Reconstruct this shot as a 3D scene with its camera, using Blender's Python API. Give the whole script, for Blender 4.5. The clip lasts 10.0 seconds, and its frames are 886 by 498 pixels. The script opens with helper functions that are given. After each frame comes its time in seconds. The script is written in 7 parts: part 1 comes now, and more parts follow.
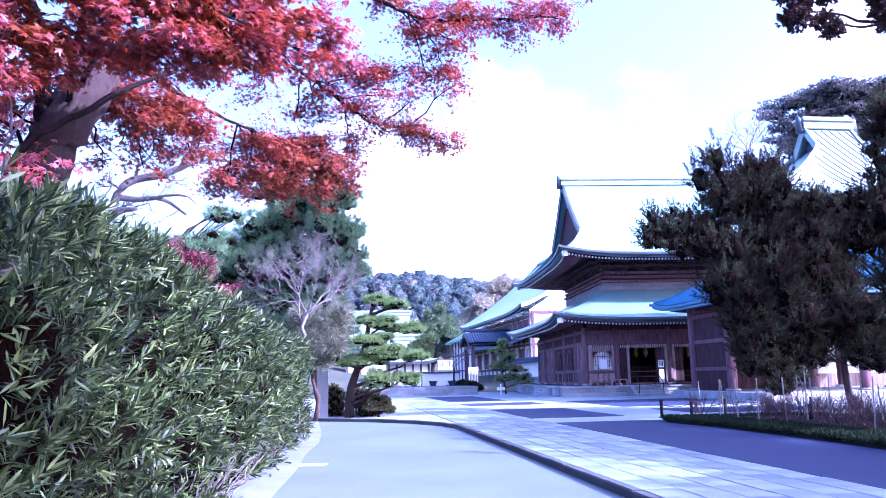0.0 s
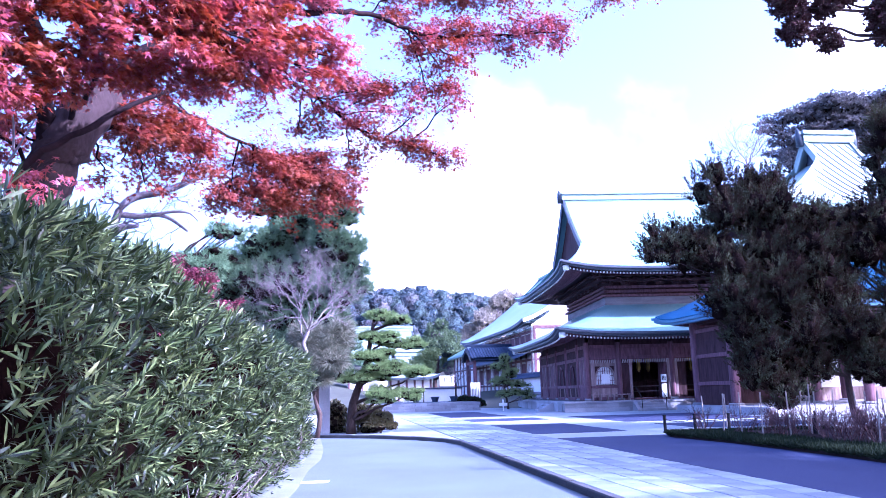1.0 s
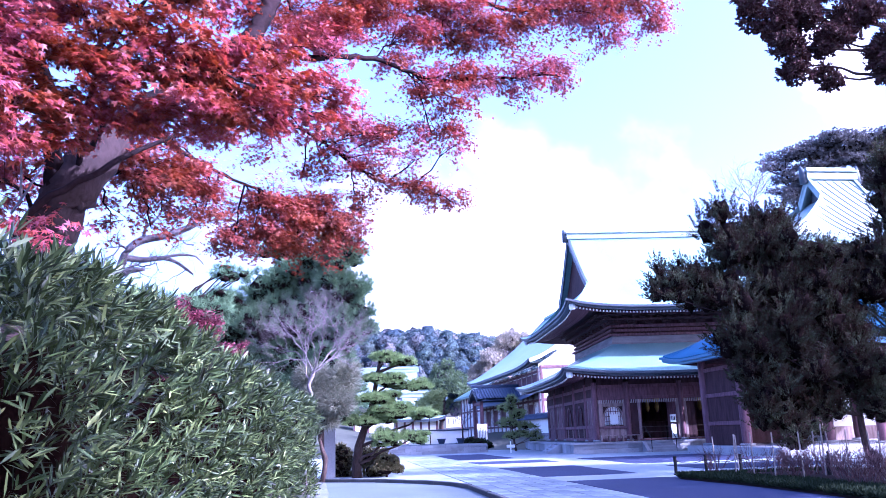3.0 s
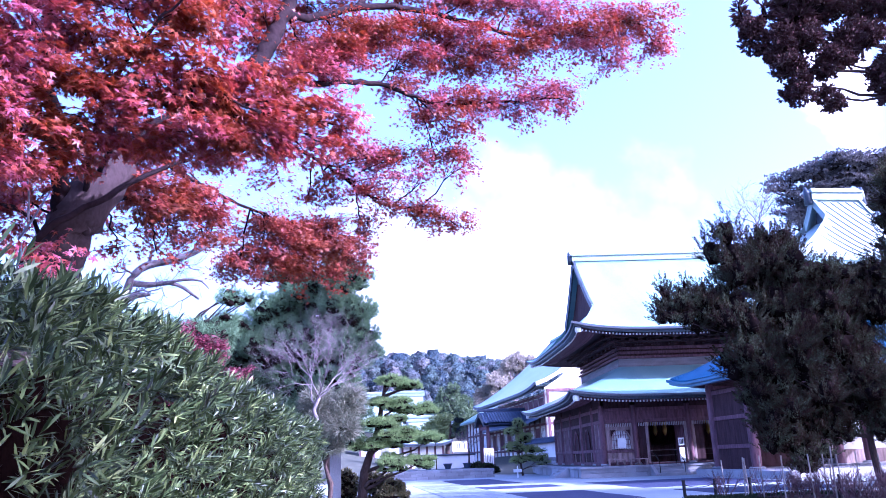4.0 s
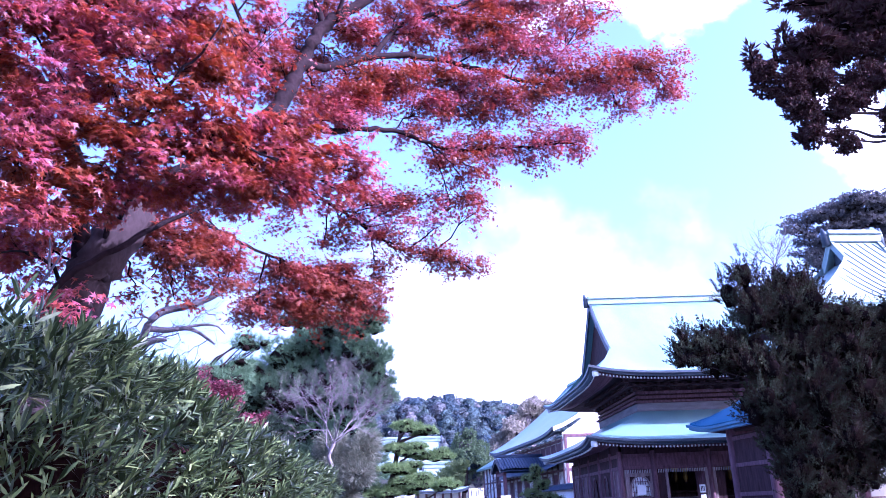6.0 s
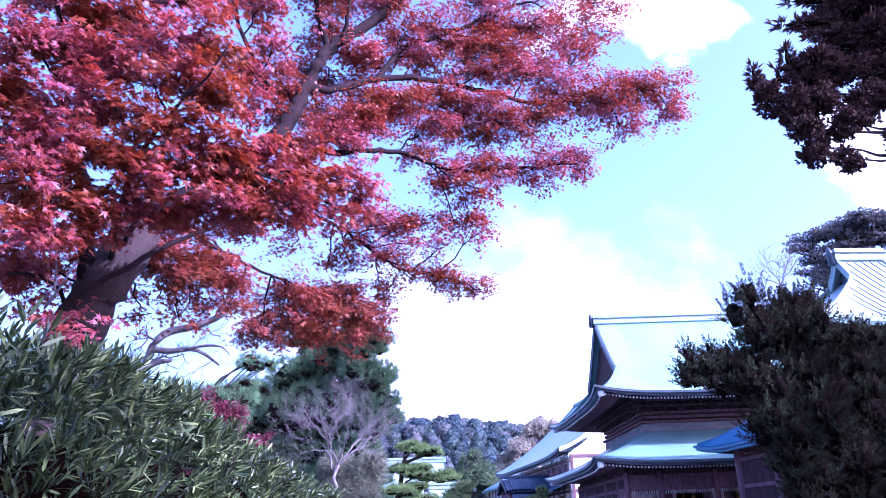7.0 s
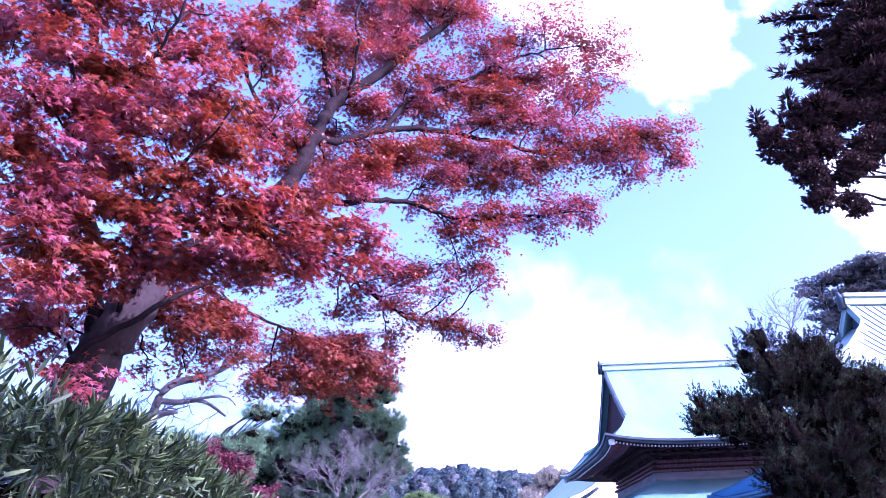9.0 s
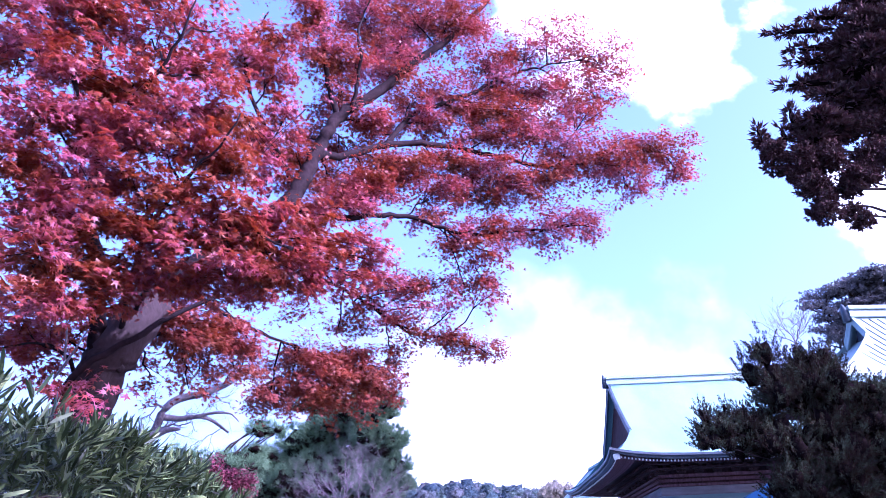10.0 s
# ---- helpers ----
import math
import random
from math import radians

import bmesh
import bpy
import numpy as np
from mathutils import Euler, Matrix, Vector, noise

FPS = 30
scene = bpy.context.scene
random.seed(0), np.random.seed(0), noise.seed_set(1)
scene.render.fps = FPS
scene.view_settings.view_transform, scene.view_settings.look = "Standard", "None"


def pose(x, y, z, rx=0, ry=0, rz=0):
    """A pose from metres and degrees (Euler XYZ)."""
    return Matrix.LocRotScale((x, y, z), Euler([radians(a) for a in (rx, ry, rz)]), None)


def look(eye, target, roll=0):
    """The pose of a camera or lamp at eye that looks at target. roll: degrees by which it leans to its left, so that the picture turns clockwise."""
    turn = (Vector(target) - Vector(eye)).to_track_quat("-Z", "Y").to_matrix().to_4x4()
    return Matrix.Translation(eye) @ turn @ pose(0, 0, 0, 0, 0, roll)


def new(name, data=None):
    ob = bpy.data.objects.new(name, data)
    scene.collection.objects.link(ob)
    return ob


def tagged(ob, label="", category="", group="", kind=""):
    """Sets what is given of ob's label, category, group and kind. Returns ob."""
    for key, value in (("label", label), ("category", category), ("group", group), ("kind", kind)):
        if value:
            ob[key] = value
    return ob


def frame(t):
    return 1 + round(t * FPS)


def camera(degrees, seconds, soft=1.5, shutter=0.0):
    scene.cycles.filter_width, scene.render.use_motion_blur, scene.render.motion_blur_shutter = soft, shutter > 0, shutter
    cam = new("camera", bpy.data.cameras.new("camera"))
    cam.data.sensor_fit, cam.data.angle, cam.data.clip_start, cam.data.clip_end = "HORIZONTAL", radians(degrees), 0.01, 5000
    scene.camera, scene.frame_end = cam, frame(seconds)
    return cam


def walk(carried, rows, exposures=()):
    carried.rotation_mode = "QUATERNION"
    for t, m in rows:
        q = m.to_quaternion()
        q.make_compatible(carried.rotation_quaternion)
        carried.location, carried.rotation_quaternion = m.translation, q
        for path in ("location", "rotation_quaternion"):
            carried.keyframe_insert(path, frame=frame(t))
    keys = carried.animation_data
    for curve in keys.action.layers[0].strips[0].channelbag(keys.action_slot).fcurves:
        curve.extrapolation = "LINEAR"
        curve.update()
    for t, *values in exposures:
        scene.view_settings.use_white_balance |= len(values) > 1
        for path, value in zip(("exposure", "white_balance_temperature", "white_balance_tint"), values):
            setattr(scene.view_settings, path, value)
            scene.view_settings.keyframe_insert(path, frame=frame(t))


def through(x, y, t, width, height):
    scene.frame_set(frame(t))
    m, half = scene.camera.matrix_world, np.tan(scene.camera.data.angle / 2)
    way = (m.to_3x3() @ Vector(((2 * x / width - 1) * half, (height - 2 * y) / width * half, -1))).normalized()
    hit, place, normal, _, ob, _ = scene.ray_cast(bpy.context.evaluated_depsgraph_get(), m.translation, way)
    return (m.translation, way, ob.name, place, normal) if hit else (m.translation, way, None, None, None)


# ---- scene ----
cam = camera(59.8, 10.0, soft=0.7)
PATH = [
    (0, (0.055, 0.123, 1.445), (0.052, 2.096, 1.774), -1.2),
    (0.5, (0.046, 0.128, 1.441), (0.041, 2.098, 1.786), -1.3),
    (1, (0.048, 0.131, 1.445), (0.043, 2.097, 1.813), -1.5),
    (1.5, (0.044, 0.135, 1.451), (0.038, 2.095, 1.847), -1.6),
    (2, (0.042, 0.145, 1.46), (0.032, 2.1, 1.882), -1.7),
    (2.5, (0.046, 0.15, 1.47), (0.034, 2.1, 1.915), -1.8),
    (4, (0.048, 0.139, 1.466), (0.022, 2.067, 1.994), -2.2),
    (4.5, (0.039, 0.143, 1.451), (0.002, 2.062, 2.013), -2.2),
    (5, (0.044, 0.139, 1.453), (-0.003, 2.049, 2.044), -2.2),
    (5.5, (0.045, 0.124, 1.464), (-0.009, 2.026, 2.079), -2.2),
    (7, (0.071, 0.076, 1.483), (0.0, 1.954, 2.168), -2.2),
    (7.5, (0.072, 0.068, 1.487), (-0.003, 1.933, 2.203), -2.3),
    (8, (0.074, 0.057, 1.497), (-0.004, 1.909, 2.249), -2.4),
    (8.5, (0.074, 0.055, 1.519), (-0.008, 1.899, 2.289), -2.3),
    (9, (0.072, 0.057, 1.509), (-0.01, 1.889, 2.307), -2.5),
    (9.5, (0.067, 0.07, 1.514), (-0.018, 1.894, 2.331), -2.6),
    (10, (0.069, 0.074, 1.524), (-0.018, 1.891, 2.356), -2.7),
]
walk(cam, [(t, look(eye, target, roll)) for t, eye, target, roll in PATH],
     [(0.0, 2.46, 4400, 45), (2.5, 2.36, 4400, 46), (5.5, 2.08, 4420, 48), (8.0, 1.90, 4450, 50), (10.0, 1.88, 4450, 52)])

# ---------------------------------------------------------------- light
SUN_AZ, SUN_EL = -22.0, 30.0        # degrees from +x towards +y, and above the ground
world = bpy.data.worlds.new("sky")
scene.world = world
world.use_nodes = True
wn, wl = world.node_tree.nodes, world.node_tree.links
sky = wn.new("ShaderNodeTexSky")
sky.sky_type, sky.sun_disc = "NISHITA", False
sky.sun_elevation, sky.sun_rotation = radians(SUN_EL), radians(90 - SUN_AZ)
sky.dust_density, sky.ozone_density, sky.air_density = 5.0, 0.7, 1.0
wn["Background"].inputs["Strength"].default_value = 0.15
wl.new(sky.outputs[0], wn["Background"].inputs["Color"])

sun = new("sun", bpy.data.lights.new("sun", "SUN"))
sun.data.energy, sun.data.angle, sun.data.color = 3.3, radians(0.55), (1.0, 0.92, 0.79)
sd = Vector((math.cos(radians(SUN_AZ)) * math.cos(radians(SUN_EL)), math.sin(radians(SUN_AZ)) * math.cos(radians(SUN_EL)), math.sin(radians(SUN_EL))))
sun.matrix_world = look(sd * 200, (0, 0, 0))


# ---------------------------------------------------------------- materials
def material(name, base, second=None, scale=3.0, fine=40.0, rough=0.8, metal=0.0, bump=0.2, spec=0.4, stretch=(1, 1, 1), spread=0.5, per_object=0.0):
    """A surface in two tones with large stains and fine grain."""
    m = bpy.data.materials.new(name)
    m.use_nodes = True
    n, l = m.node_tree.nodes, m.node_tree.links
    b = n["Principled BSDF"]
    b.inputs["Roughness"].default_value, b.inputs["Metallic"].default_value = rough, metal
    b.inputs["Specular IOR Level"].default_value = spec
    second = second or tuple(c * 0.72 for c in base)
    tc, mp = n.new("ShaderNodeTexCoord"), n.new("ShaderNodeMapping")
    mp.inputs["Scale"].default_value = stretch
    l.new(tc.outputs["Object"], mp.inputs["Vector"])
    big, small = n.new("ShaderNodeTexNoise"), n.new("ShaderNodeTexNoise")
    big.inputs["Scale"].default_value, big.inputs["Detail"].default_value = scale, 5
    small.inputs["Scale"].default_value, small.inputs["Detail"].default_value = fine, 4
    for t in (big, small):
        l.new(mp.outputs[0], t.inputs["Vector"])
    add = n.new("ShaderNodeMix")
    add.inputs["Factor"].default_value = 0.42
    l.new(big.outputs["Fac"], add.inputs["A"])
    l.new(small.outputs["Fac"], add.inputs["B"])
    ramp = n.new("ShaderNodeMapRange")
    ramp.inputs["From Min"].default_value, ramp.inputs["From Max"].default_value = 0.5 - 0.25 * spread, 0.5 + 0.25 * spread
    l.new(add.outputs["Result"], ramp.inputs["Value"])
    mix = n.new("ShaderNodeMix")
    mix.data_type = "RGBA"
    mix.inputs["A"].default_value, mix.inputs["B"].default_value = (*second, 1), (*base, 1)
    l.new(ramp.outputs["Result"], mix.inputs["Factor"])
    out = mix.outputs["Result"]
    if per_object:
        info, val, hsv = n.new("ShaderNodeObjectInfo"), n.new("ShaderNodeMapRange"), n.new("ShaderNodeHueSaturation")
        val.inputs["To Min"].default_value, val.inputs["To Max"].default_value = 1 - per_object, 1 + per_object
        l.new(info.outputs["Random"], val.inputs["Value"])
        l.new(val.outputs["Result"], hsv.inputs["Value"])
        l.new(out, hsv.inputs["Color"])
        out = hsv.outputs["Color"]
    l.new(out, b.inputs["Base Color"])
    if bump:
        bp = n.new("ShaderNodeBump")
        bp.inputs["Strength"].default_value, bp.inputs["Distance"].default_value = bump, 0.02
        l.new(add.outputs["Result"], bp.inputs["Height"])
        l.new(bp.outputs[0], b.inputs["Normal"])
    return m


def leaf_material(name, tones, rough=0.5, through=0.3, spec=0.35, glow=(1.0, 1.0, 1.0), patch=0.36, grain=0.8):
    """Leaves: a tone for each leaf at random and for each spray, some light shining through."""
    m = bpy.data.materials.new(name)
    m.use_nodes = True
    n, l = m.node_tree.nodes, m.node_tree.links
    b, out = n["Principled BSDF"], n["Material Output"]
    b.inputs["Roughness"].default_value, b.inputs["Specular IOR Level"].default_value = rough, spec
    geo, ramp = n.new("ShaderNodeNewGeometry"), n.new("ShaderNodeValToRGB")
    e = ramp.color_ramp.elements
    while len(e) < len(tones):
        e.new(0.5)
    for k, c in enumerate(tones):
        e[k].position, e[k].color = k / max(1, len(tones) - 1), (*c, 1)
    tc, noi, add = n.new("ShaderNodeTexCoord"), n.new("ShaderNodeTexNoise"), n.new("ShaderNodeMix")
    noi.inputs["Scale"].default_value = grain
    l.new(tc.outputs["Object"], noi.inputs["Vector"])
    add.inputs["Factor"].default_value = patch
    wide = n.new("ShaderNodeMapRange")
    wide.inputs["From Min"].default_value, wide.inputs["From Max"].default_value = (0.30, 0.70) if patch > 0.4 else (0.0, 1.0)
    l.new(noi.outputs["Fac"], wide.inputs["Value"])
    l.new(geo.outputs["Random Per Island"], add.inputs["A"])
    l.new(wide.outputs["Result"], add.inputs["B"])
    l.new(add.outputs["Result"], ramp.inputs["Fac"])
    l.new(ramp.outputs["Color"], b.inputs["Base Color"])
    if through:
        tr, mx = n.new("ShaderNodeBsdfTranslucent"), n.new("ShaderNodeMixShader")
        mx.inputs["Fac"].default_value = through
        warm = n.new("ShaderNodeMix")
        warm.data_type, warm.blend_type = "RGBA", "MULTIPLY"
        warm.inputs["Factor"].default_value, warm.inputs["B"].default_value = 1.0, (*glow, 1)
        l.new(ramp.outputs["Color"], warm.inputs["A"])
        l.new(warm.outputs["Result"], tr.inputs["Color"])
        l.new(b.outputs[0], mx.inputs[1])
        l.new(tr.outputs[0], mx.inputs[2])
        l.new(mx.outputs[0], out.inputs["Surface"])
    return m


M_ROAD = material("pale_asphalt", (0.135, 0.158, 0.168), (0.084, 0.099, 0.108), 0.35, 42, 0.92, bump=0.5, spec=0.2, spread=0.9)
M_COURT = material("court_gravel", (0.29, 0.315, 0.32), (0.20, 0.22, 0.225), 0.3, 60, 0.9, bump=0.3, spec=0.2, spread=0.7)
# blue of the shade put into the dark asphalt's even tone
M_ASPHALT = material("dark_asphalt", (0.033, 0.038, 0.082), (0.021, 0.025, 0.056), 0.3, 70, 0.9, bump=0.3, spec=0.15, spread=0.8)
M_SLAB = material("stone_slab", (0.205, 0.235, 0.250), (0.128, 0.148, 0.162), 1.5, 45, 0.85, bump=0.35, spec=0.2, per_object=0.25)
M_KERB = material("kerb_stone", (0.075, 0.07, 0.07), (0.04, 0.04, 0.04), 1.0, 35, 0.85, bump=0.4)
M_CONC = material("concrete", (0.125, 0.134, 0.138), (0.08, 0.086, 0.09), 0.8, 40, 0.9, bump=0.3, spec=0.2)
M_SOIL = material("soil", (0.028, 0.018, 0.016), (0.013, 0.008, 0.007), 1.2, 25, 0.95, bump=0.6, spec=0.05)
M_GRANITE = material("granite", (0.33, 0.32, 0.325), (0.21, 0.20, 0.21), 0.9, 50, 0.8, bump=0.3, per_object=0.18)
M_WOOD = material("old_timber", (0.190, 0.094, 0.108), (0.078, 0.038, 0.045), 1.2, 30, 0.75, bump=0.4, spec=0.25, stretch=(6, 6, 1))
# paler timber: sunlight on window bays and door posts put into it
M_PALEWOOD = material("pale_timber", (0.36, 0.26, 0.235), (0.17, 0.115, 0.105), 1.2, 30, 0.8, bump=0.4, spec=0.25, stretch=(6, 6, 1))
# transom slats: their sunlit look put into a pale colour
M_SLAT = material("sunlit_slats", (0.46, 0.40, 0.37), (0.30, 0.25, 0.23), 1.2, 30, 0.8, bump=0.2, spec=0.25)
M_FLASH = material("weathered_grey_boards", (0.24, 0.22, 0.235), (0.14, 0.125, 0.135), 0.8, 22, 0.8, bump=0.25, spec=0.25, stretch=(1, 1, 5))
# darker copy of the timber: shade under eaves and in recesses put into it
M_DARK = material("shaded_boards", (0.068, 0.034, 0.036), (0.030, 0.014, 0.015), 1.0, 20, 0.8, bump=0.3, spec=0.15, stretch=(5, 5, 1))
M_WHITE = material("white_paint", (0.80, 0.78, 0.74), (0.66, 0.64, 0.60), 1.0, 20, 0.7, bump=0.1)
M_PLASTER = material("white_plaster", (0.80, 0.77, 0.72), (0.66, 0.63, 0.58), 0.4, 15, 0.85, bump=0.12)
M_COPPER = material("verdigris_copper", (0.225, 0.345, 0.33), (0.145, 0.26, 0.262), 0.25, 6, 0.38, bump=0.08, spec=0.55, stretch=(2.5, 1, 1), spread=0.8)
# bluer, darker copper: the shaded side of the gate's lower roof put into colour
M_COPPERB = material("shaded_copper", (0.045, 0.15, 0.25), (0.025, 0.095, 0.17), 0.4, 8, 0.45, bump=0.1, spec=0.4, stretch=(2.5, 1, 1), spread=0.8)
M_COPPERL = material("pale_copper", (0.30, 0.37, 0.34), (0.21, 0.28, 0.26), 0.3, 6, 0.5, bump=0.08, spec=0.5, stretch=(2.5, 1, 1), spread=0.8)
M_COPPERD = material("copper_edge", (0.06, 0.075, 0.095), (0.03, 0.038, 0.05), 0.8, 12, 0.5, bump=0.15)
M_TILE = material("roof_tile", (0.034, 0.050, 0.090), (0.017, 0.026, 0.048), 1.0, 20, 0.5, bump=0.2, per_object=0.1)
M_BARK = material("maple_bark", (0.062, 0.039, 0.040), (0.018, 0.011, 0.011), 2.2, 22, 0.9, bump=0.8, spec=0.15, stretch=(1, 1, 0.5), spread=0.8)
# darker copy of the bark: canopy shade on limbs and twigs put into it
M_BARKM = material("shaded_limb_bark", (0.026, 0.014, 0.016), (0.011, 0.006, 0.007), 2.2, 22, 0.9, bump=0.5, spec=0.1)
M_BARKD = material("conifer_bark", (0.075, 0.05, 0.042), (0.028, 0.018, 0.016), 3, 25, 0.9, bump=0.7, spec=0.1, stretch=(1, 1, 0.3))
M_PALEBARK = material("pale_bark", (0.24, 0.20, 0.20), (0.08, 0.06, 0.06), 3, 25, 0.85, bump=0.6, spread=0.8)
M_TWIG = material("plum_twigs", (0.22, 0.18, 0.185), (0.10, 0.078, 0.082), 2, 20, 0.85, bump=0.2)
M_SHRUB = material("shrub_twigs", (0.13, 0.075, 0.075), (0.05, 0.028, 0.03), 2, 20, 0.85, bump=0.2, spec=0.1)
M_BAMBOO = material("dry_bamboo", (0.28, 0.235, 0.20), (0.17, 0.14, 0.12), 4, 30, 0.6, bump=0.15)
M_BLACK = material("black_iron", (0.008, 0.008, 0.010), (0.005, 0.005, 0.006), 2, 30, 0.7, bump=0.1, spec=0.2)
M_PAPER = material("paper", (0.82, 0.80, 0.75), (0.74, 0.72, 0.68), 1, 10, 0.8, bump=0.05)
M_INK = material("ink", (0.03, 0.03, 0.04), (0.02, 0.02, 0.03), 1, 10, 0.7, bump=0)
M_GOLD = material("gilding", (0.55, 0.36, 0.10), (0.35, 0.22, 0.06), 3, 20, 0.4, metal=0.8, bump=0.1)
M_HILL = material("forest_floor", (0.07, 0.07, 0.045), (0.04, 0.04, 0.025), 0.05, 1, 0.95, bump=0.3)
# near-black fill: the shade inside tree crowns put into a colour
M_SHADE = material("crown_shade", (0.012, 0.008, 0.007), (0.006, 0.004, 0.004), 9, 40, 0.95, bump=0.8, spec=0.0)
def crown_material(name, tones):
    """Far tree crowns: a tone for each crown, leafy light and dark painted over it by noise."""
    m = bpy.data.materials.new(name)
    m.use_nodes = True
    n, l = m.node_tree.nodes, m.node_tree.links
    b = n["Principled BSDF"]
    b.inputs["Roughness"].default_value, b.inputs["Specular IOR Level"].default_value = 0.95, 0.03
    geo, ramp, tc = n.new("ShaderNodeNewGeometry"), n.new("ShaderNodeValToRGB"), n.new("ShaderNodeTexCoord")
    e = ramp.color_ramp.elements
    while len(e) < len(tones):
        e.new(0.5)
    for k, c in enumerate(tones):
        e[k].position, e[k].color = k / (len(tones) - 1), (*c, 1)
    l.new(geo.outputs["Random Per Island"], ramp.inputs["Fac"])
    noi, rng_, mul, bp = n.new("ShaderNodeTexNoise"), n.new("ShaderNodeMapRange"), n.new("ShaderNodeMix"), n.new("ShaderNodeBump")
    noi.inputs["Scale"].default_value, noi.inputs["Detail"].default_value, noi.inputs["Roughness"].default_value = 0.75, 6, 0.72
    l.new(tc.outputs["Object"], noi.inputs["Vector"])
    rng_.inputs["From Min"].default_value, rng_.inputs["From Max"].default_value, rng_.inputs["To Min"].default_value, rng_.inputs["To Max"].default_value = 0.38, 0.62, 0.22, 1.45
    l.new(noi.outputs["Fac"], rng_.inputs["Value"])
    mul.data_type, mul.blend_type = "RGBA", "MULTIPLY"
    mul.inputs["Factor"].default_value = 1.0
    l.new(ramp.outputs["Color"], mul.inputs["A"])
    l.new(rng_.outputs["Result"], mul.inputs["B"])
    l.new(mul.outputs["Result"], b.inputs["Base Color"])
    bp.inputs["Strength"].default_value, bp.inputs["Distance"].default_value = 1.0, 1.6
    l.new(noi.outputs["Fac"], bp.inputs["Height"])
    l.new(bp.outputs[0], b.inputs["Normal"])
    return m


# crown tones shifted to blue: some distance haze put into the colour
M_FOREST = crown_material("hazed_hill_crowns", [(0.034, 0.050, 0.066), (0.044, 0.064, 0.078), (0.058, 0.082, 0.085), (0.072, 0.10, 0.085), (0.080, 0.088, 0.095), (0.13, 0.12, 0.125)])
M_UMBRELLA = crown_material("pine_crowns", [(0.060, 0.054, 0.060), (0.085, 0.076, 0.076), (0.12, 0.11, 0.10)])
M_PALECROWN = crown_material("pale_crowns", [(0.22, 0.20, 0.17), (0.32, 0.28, 0.25), (0.38, 0.33, 0.31)])


# pink sky sheen and rust shade put into the red leaf tones, in patches
L_MAPLE = leaf_material("red_maple_leaf", [(0.17, 0.040, 0.008), (0.24, 0.050, 0.012), (0.26, 0.042, 0.030), (0.33, 0.075, 0.135), (0.44, 0.155, 0.275)], 0.42, 0.46, 0.55, (1.45, 1.10, 0.50), 0.62, 1.5)
# rust copy for the lower boughs: their shade put into the leaf colour
L_RUSTSHADE = leaf_material("rust_shade_maple_leaf", [(0.17, 0.040, 0.011), (0.23, 0.050, 0.016), (0.26, 0.048, 0.034), (0.35, 0.090, 0.110)], 0.45, 0.46, 0.5, (1.4, 1.1, 0.5), 0.55, 1.5)
L_MAPLED = leaf_material("dark_maple_leaf", [(0.10, 0.016, 0.028), (0.17, 0.028, 0.05), (0.25, 0.06, 0.08)], 0.5, 0.3)
# near-black tones put the shade between shoots into some of the leaves
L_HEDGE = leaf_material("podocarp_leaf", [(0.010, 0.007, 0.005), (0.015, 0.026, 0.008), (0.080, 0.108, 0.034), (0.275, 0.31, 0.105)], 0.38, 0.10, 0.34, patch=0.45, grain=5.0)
L_PINE = leaf_material("pine_needles", [(0.070, 0.115, 0.060), (0.125, 0.195, 0.100), (0.21, 0.29, 0.15)], 0.6, 0.2, 0.10)
L_DRY = leaf_material("fading_pine_needles", [(0.11, 0.125, 0.085), (0.18, 0.185, 0.125), (0.27, 0.25, 0.18)], 0.6, 0.25, 0.08)
L_NIWAKI = leaf_material("clipped_pine_needles", [(0.10, 0.15, 0.05), (0.18, 0.25, 0.085), (0.27, 0.33, 0.115)], 0.6, 0.25, 0.08)
# maroon of the shadows put into the darker juniper and cedar tones
L_JUNI = leaf_material("juniper_scales", [(0.030, 0.013, 0.013), (0.036, 0.022, 0.016), (0.052, 0.056, 0.032), (0.135, 0.155, 0.082)], 0.8, 0.10, 0.02, patch=0.55, grain=2.0)
L_CEDAR = leaf_material("cedar_sprays", [(0.050, 0.018, 0.020), (0.068, 0.034, 0.032), (0.10, 0.075, 0.052)], 0.7, 0.08, 0.04)
L_GRASS = leaf_material("border_grass", [(0.010, 0.014, 0.009), (0.018, 0.027, 0.013), (0.036, 0.046, 0.018)], 0.7, 0.1, 0.05)
L_BUSH = leaf_material("azalea_leaf", [(0.05, 0.055, 0.025), (0.09, 0.08, 0.03), (0.13, 0.09, 0.04)], 0.5, 0.15)
# hillside leaves with the same bluish haze in their tones
L_FOREST = leaf_material("hazed_wood_crowns", [(0.075, 0.095, 0.10), (0.095, 0.118, 0.125), (0.115, 0.135, 0.14), (0.16, 0.155, 0.16)], 0.9, 0.25, 0.0)
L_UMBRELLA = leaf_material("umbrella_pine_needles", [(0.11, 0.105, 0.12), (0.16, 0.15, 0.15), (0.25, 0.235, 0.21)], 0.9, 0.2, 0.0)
L_CAMPHOR = leaf_material("camphor_leaf", [(0.075, 0.11, 0.055), (0.12, 0.165, 0.085), (0.20, 0.25, 0.13)], 0.7, 0.2, 0.05)
L_PALE = leaf_material("fading_crowns", [(0.26, 0.25, 0.18), (0.36, 0.32, 0.25), (0.44, 0.39, 0.33)], 0.8, 0.15, 0.08)
L_LIGHT = leaf_material("yellow_green_leaf", [(0.17, 0.22, 0.08), (0.25, 0.30, 0.11), (0.33, 0.36, 0.14)], 0.5, 0.25, 0.1)


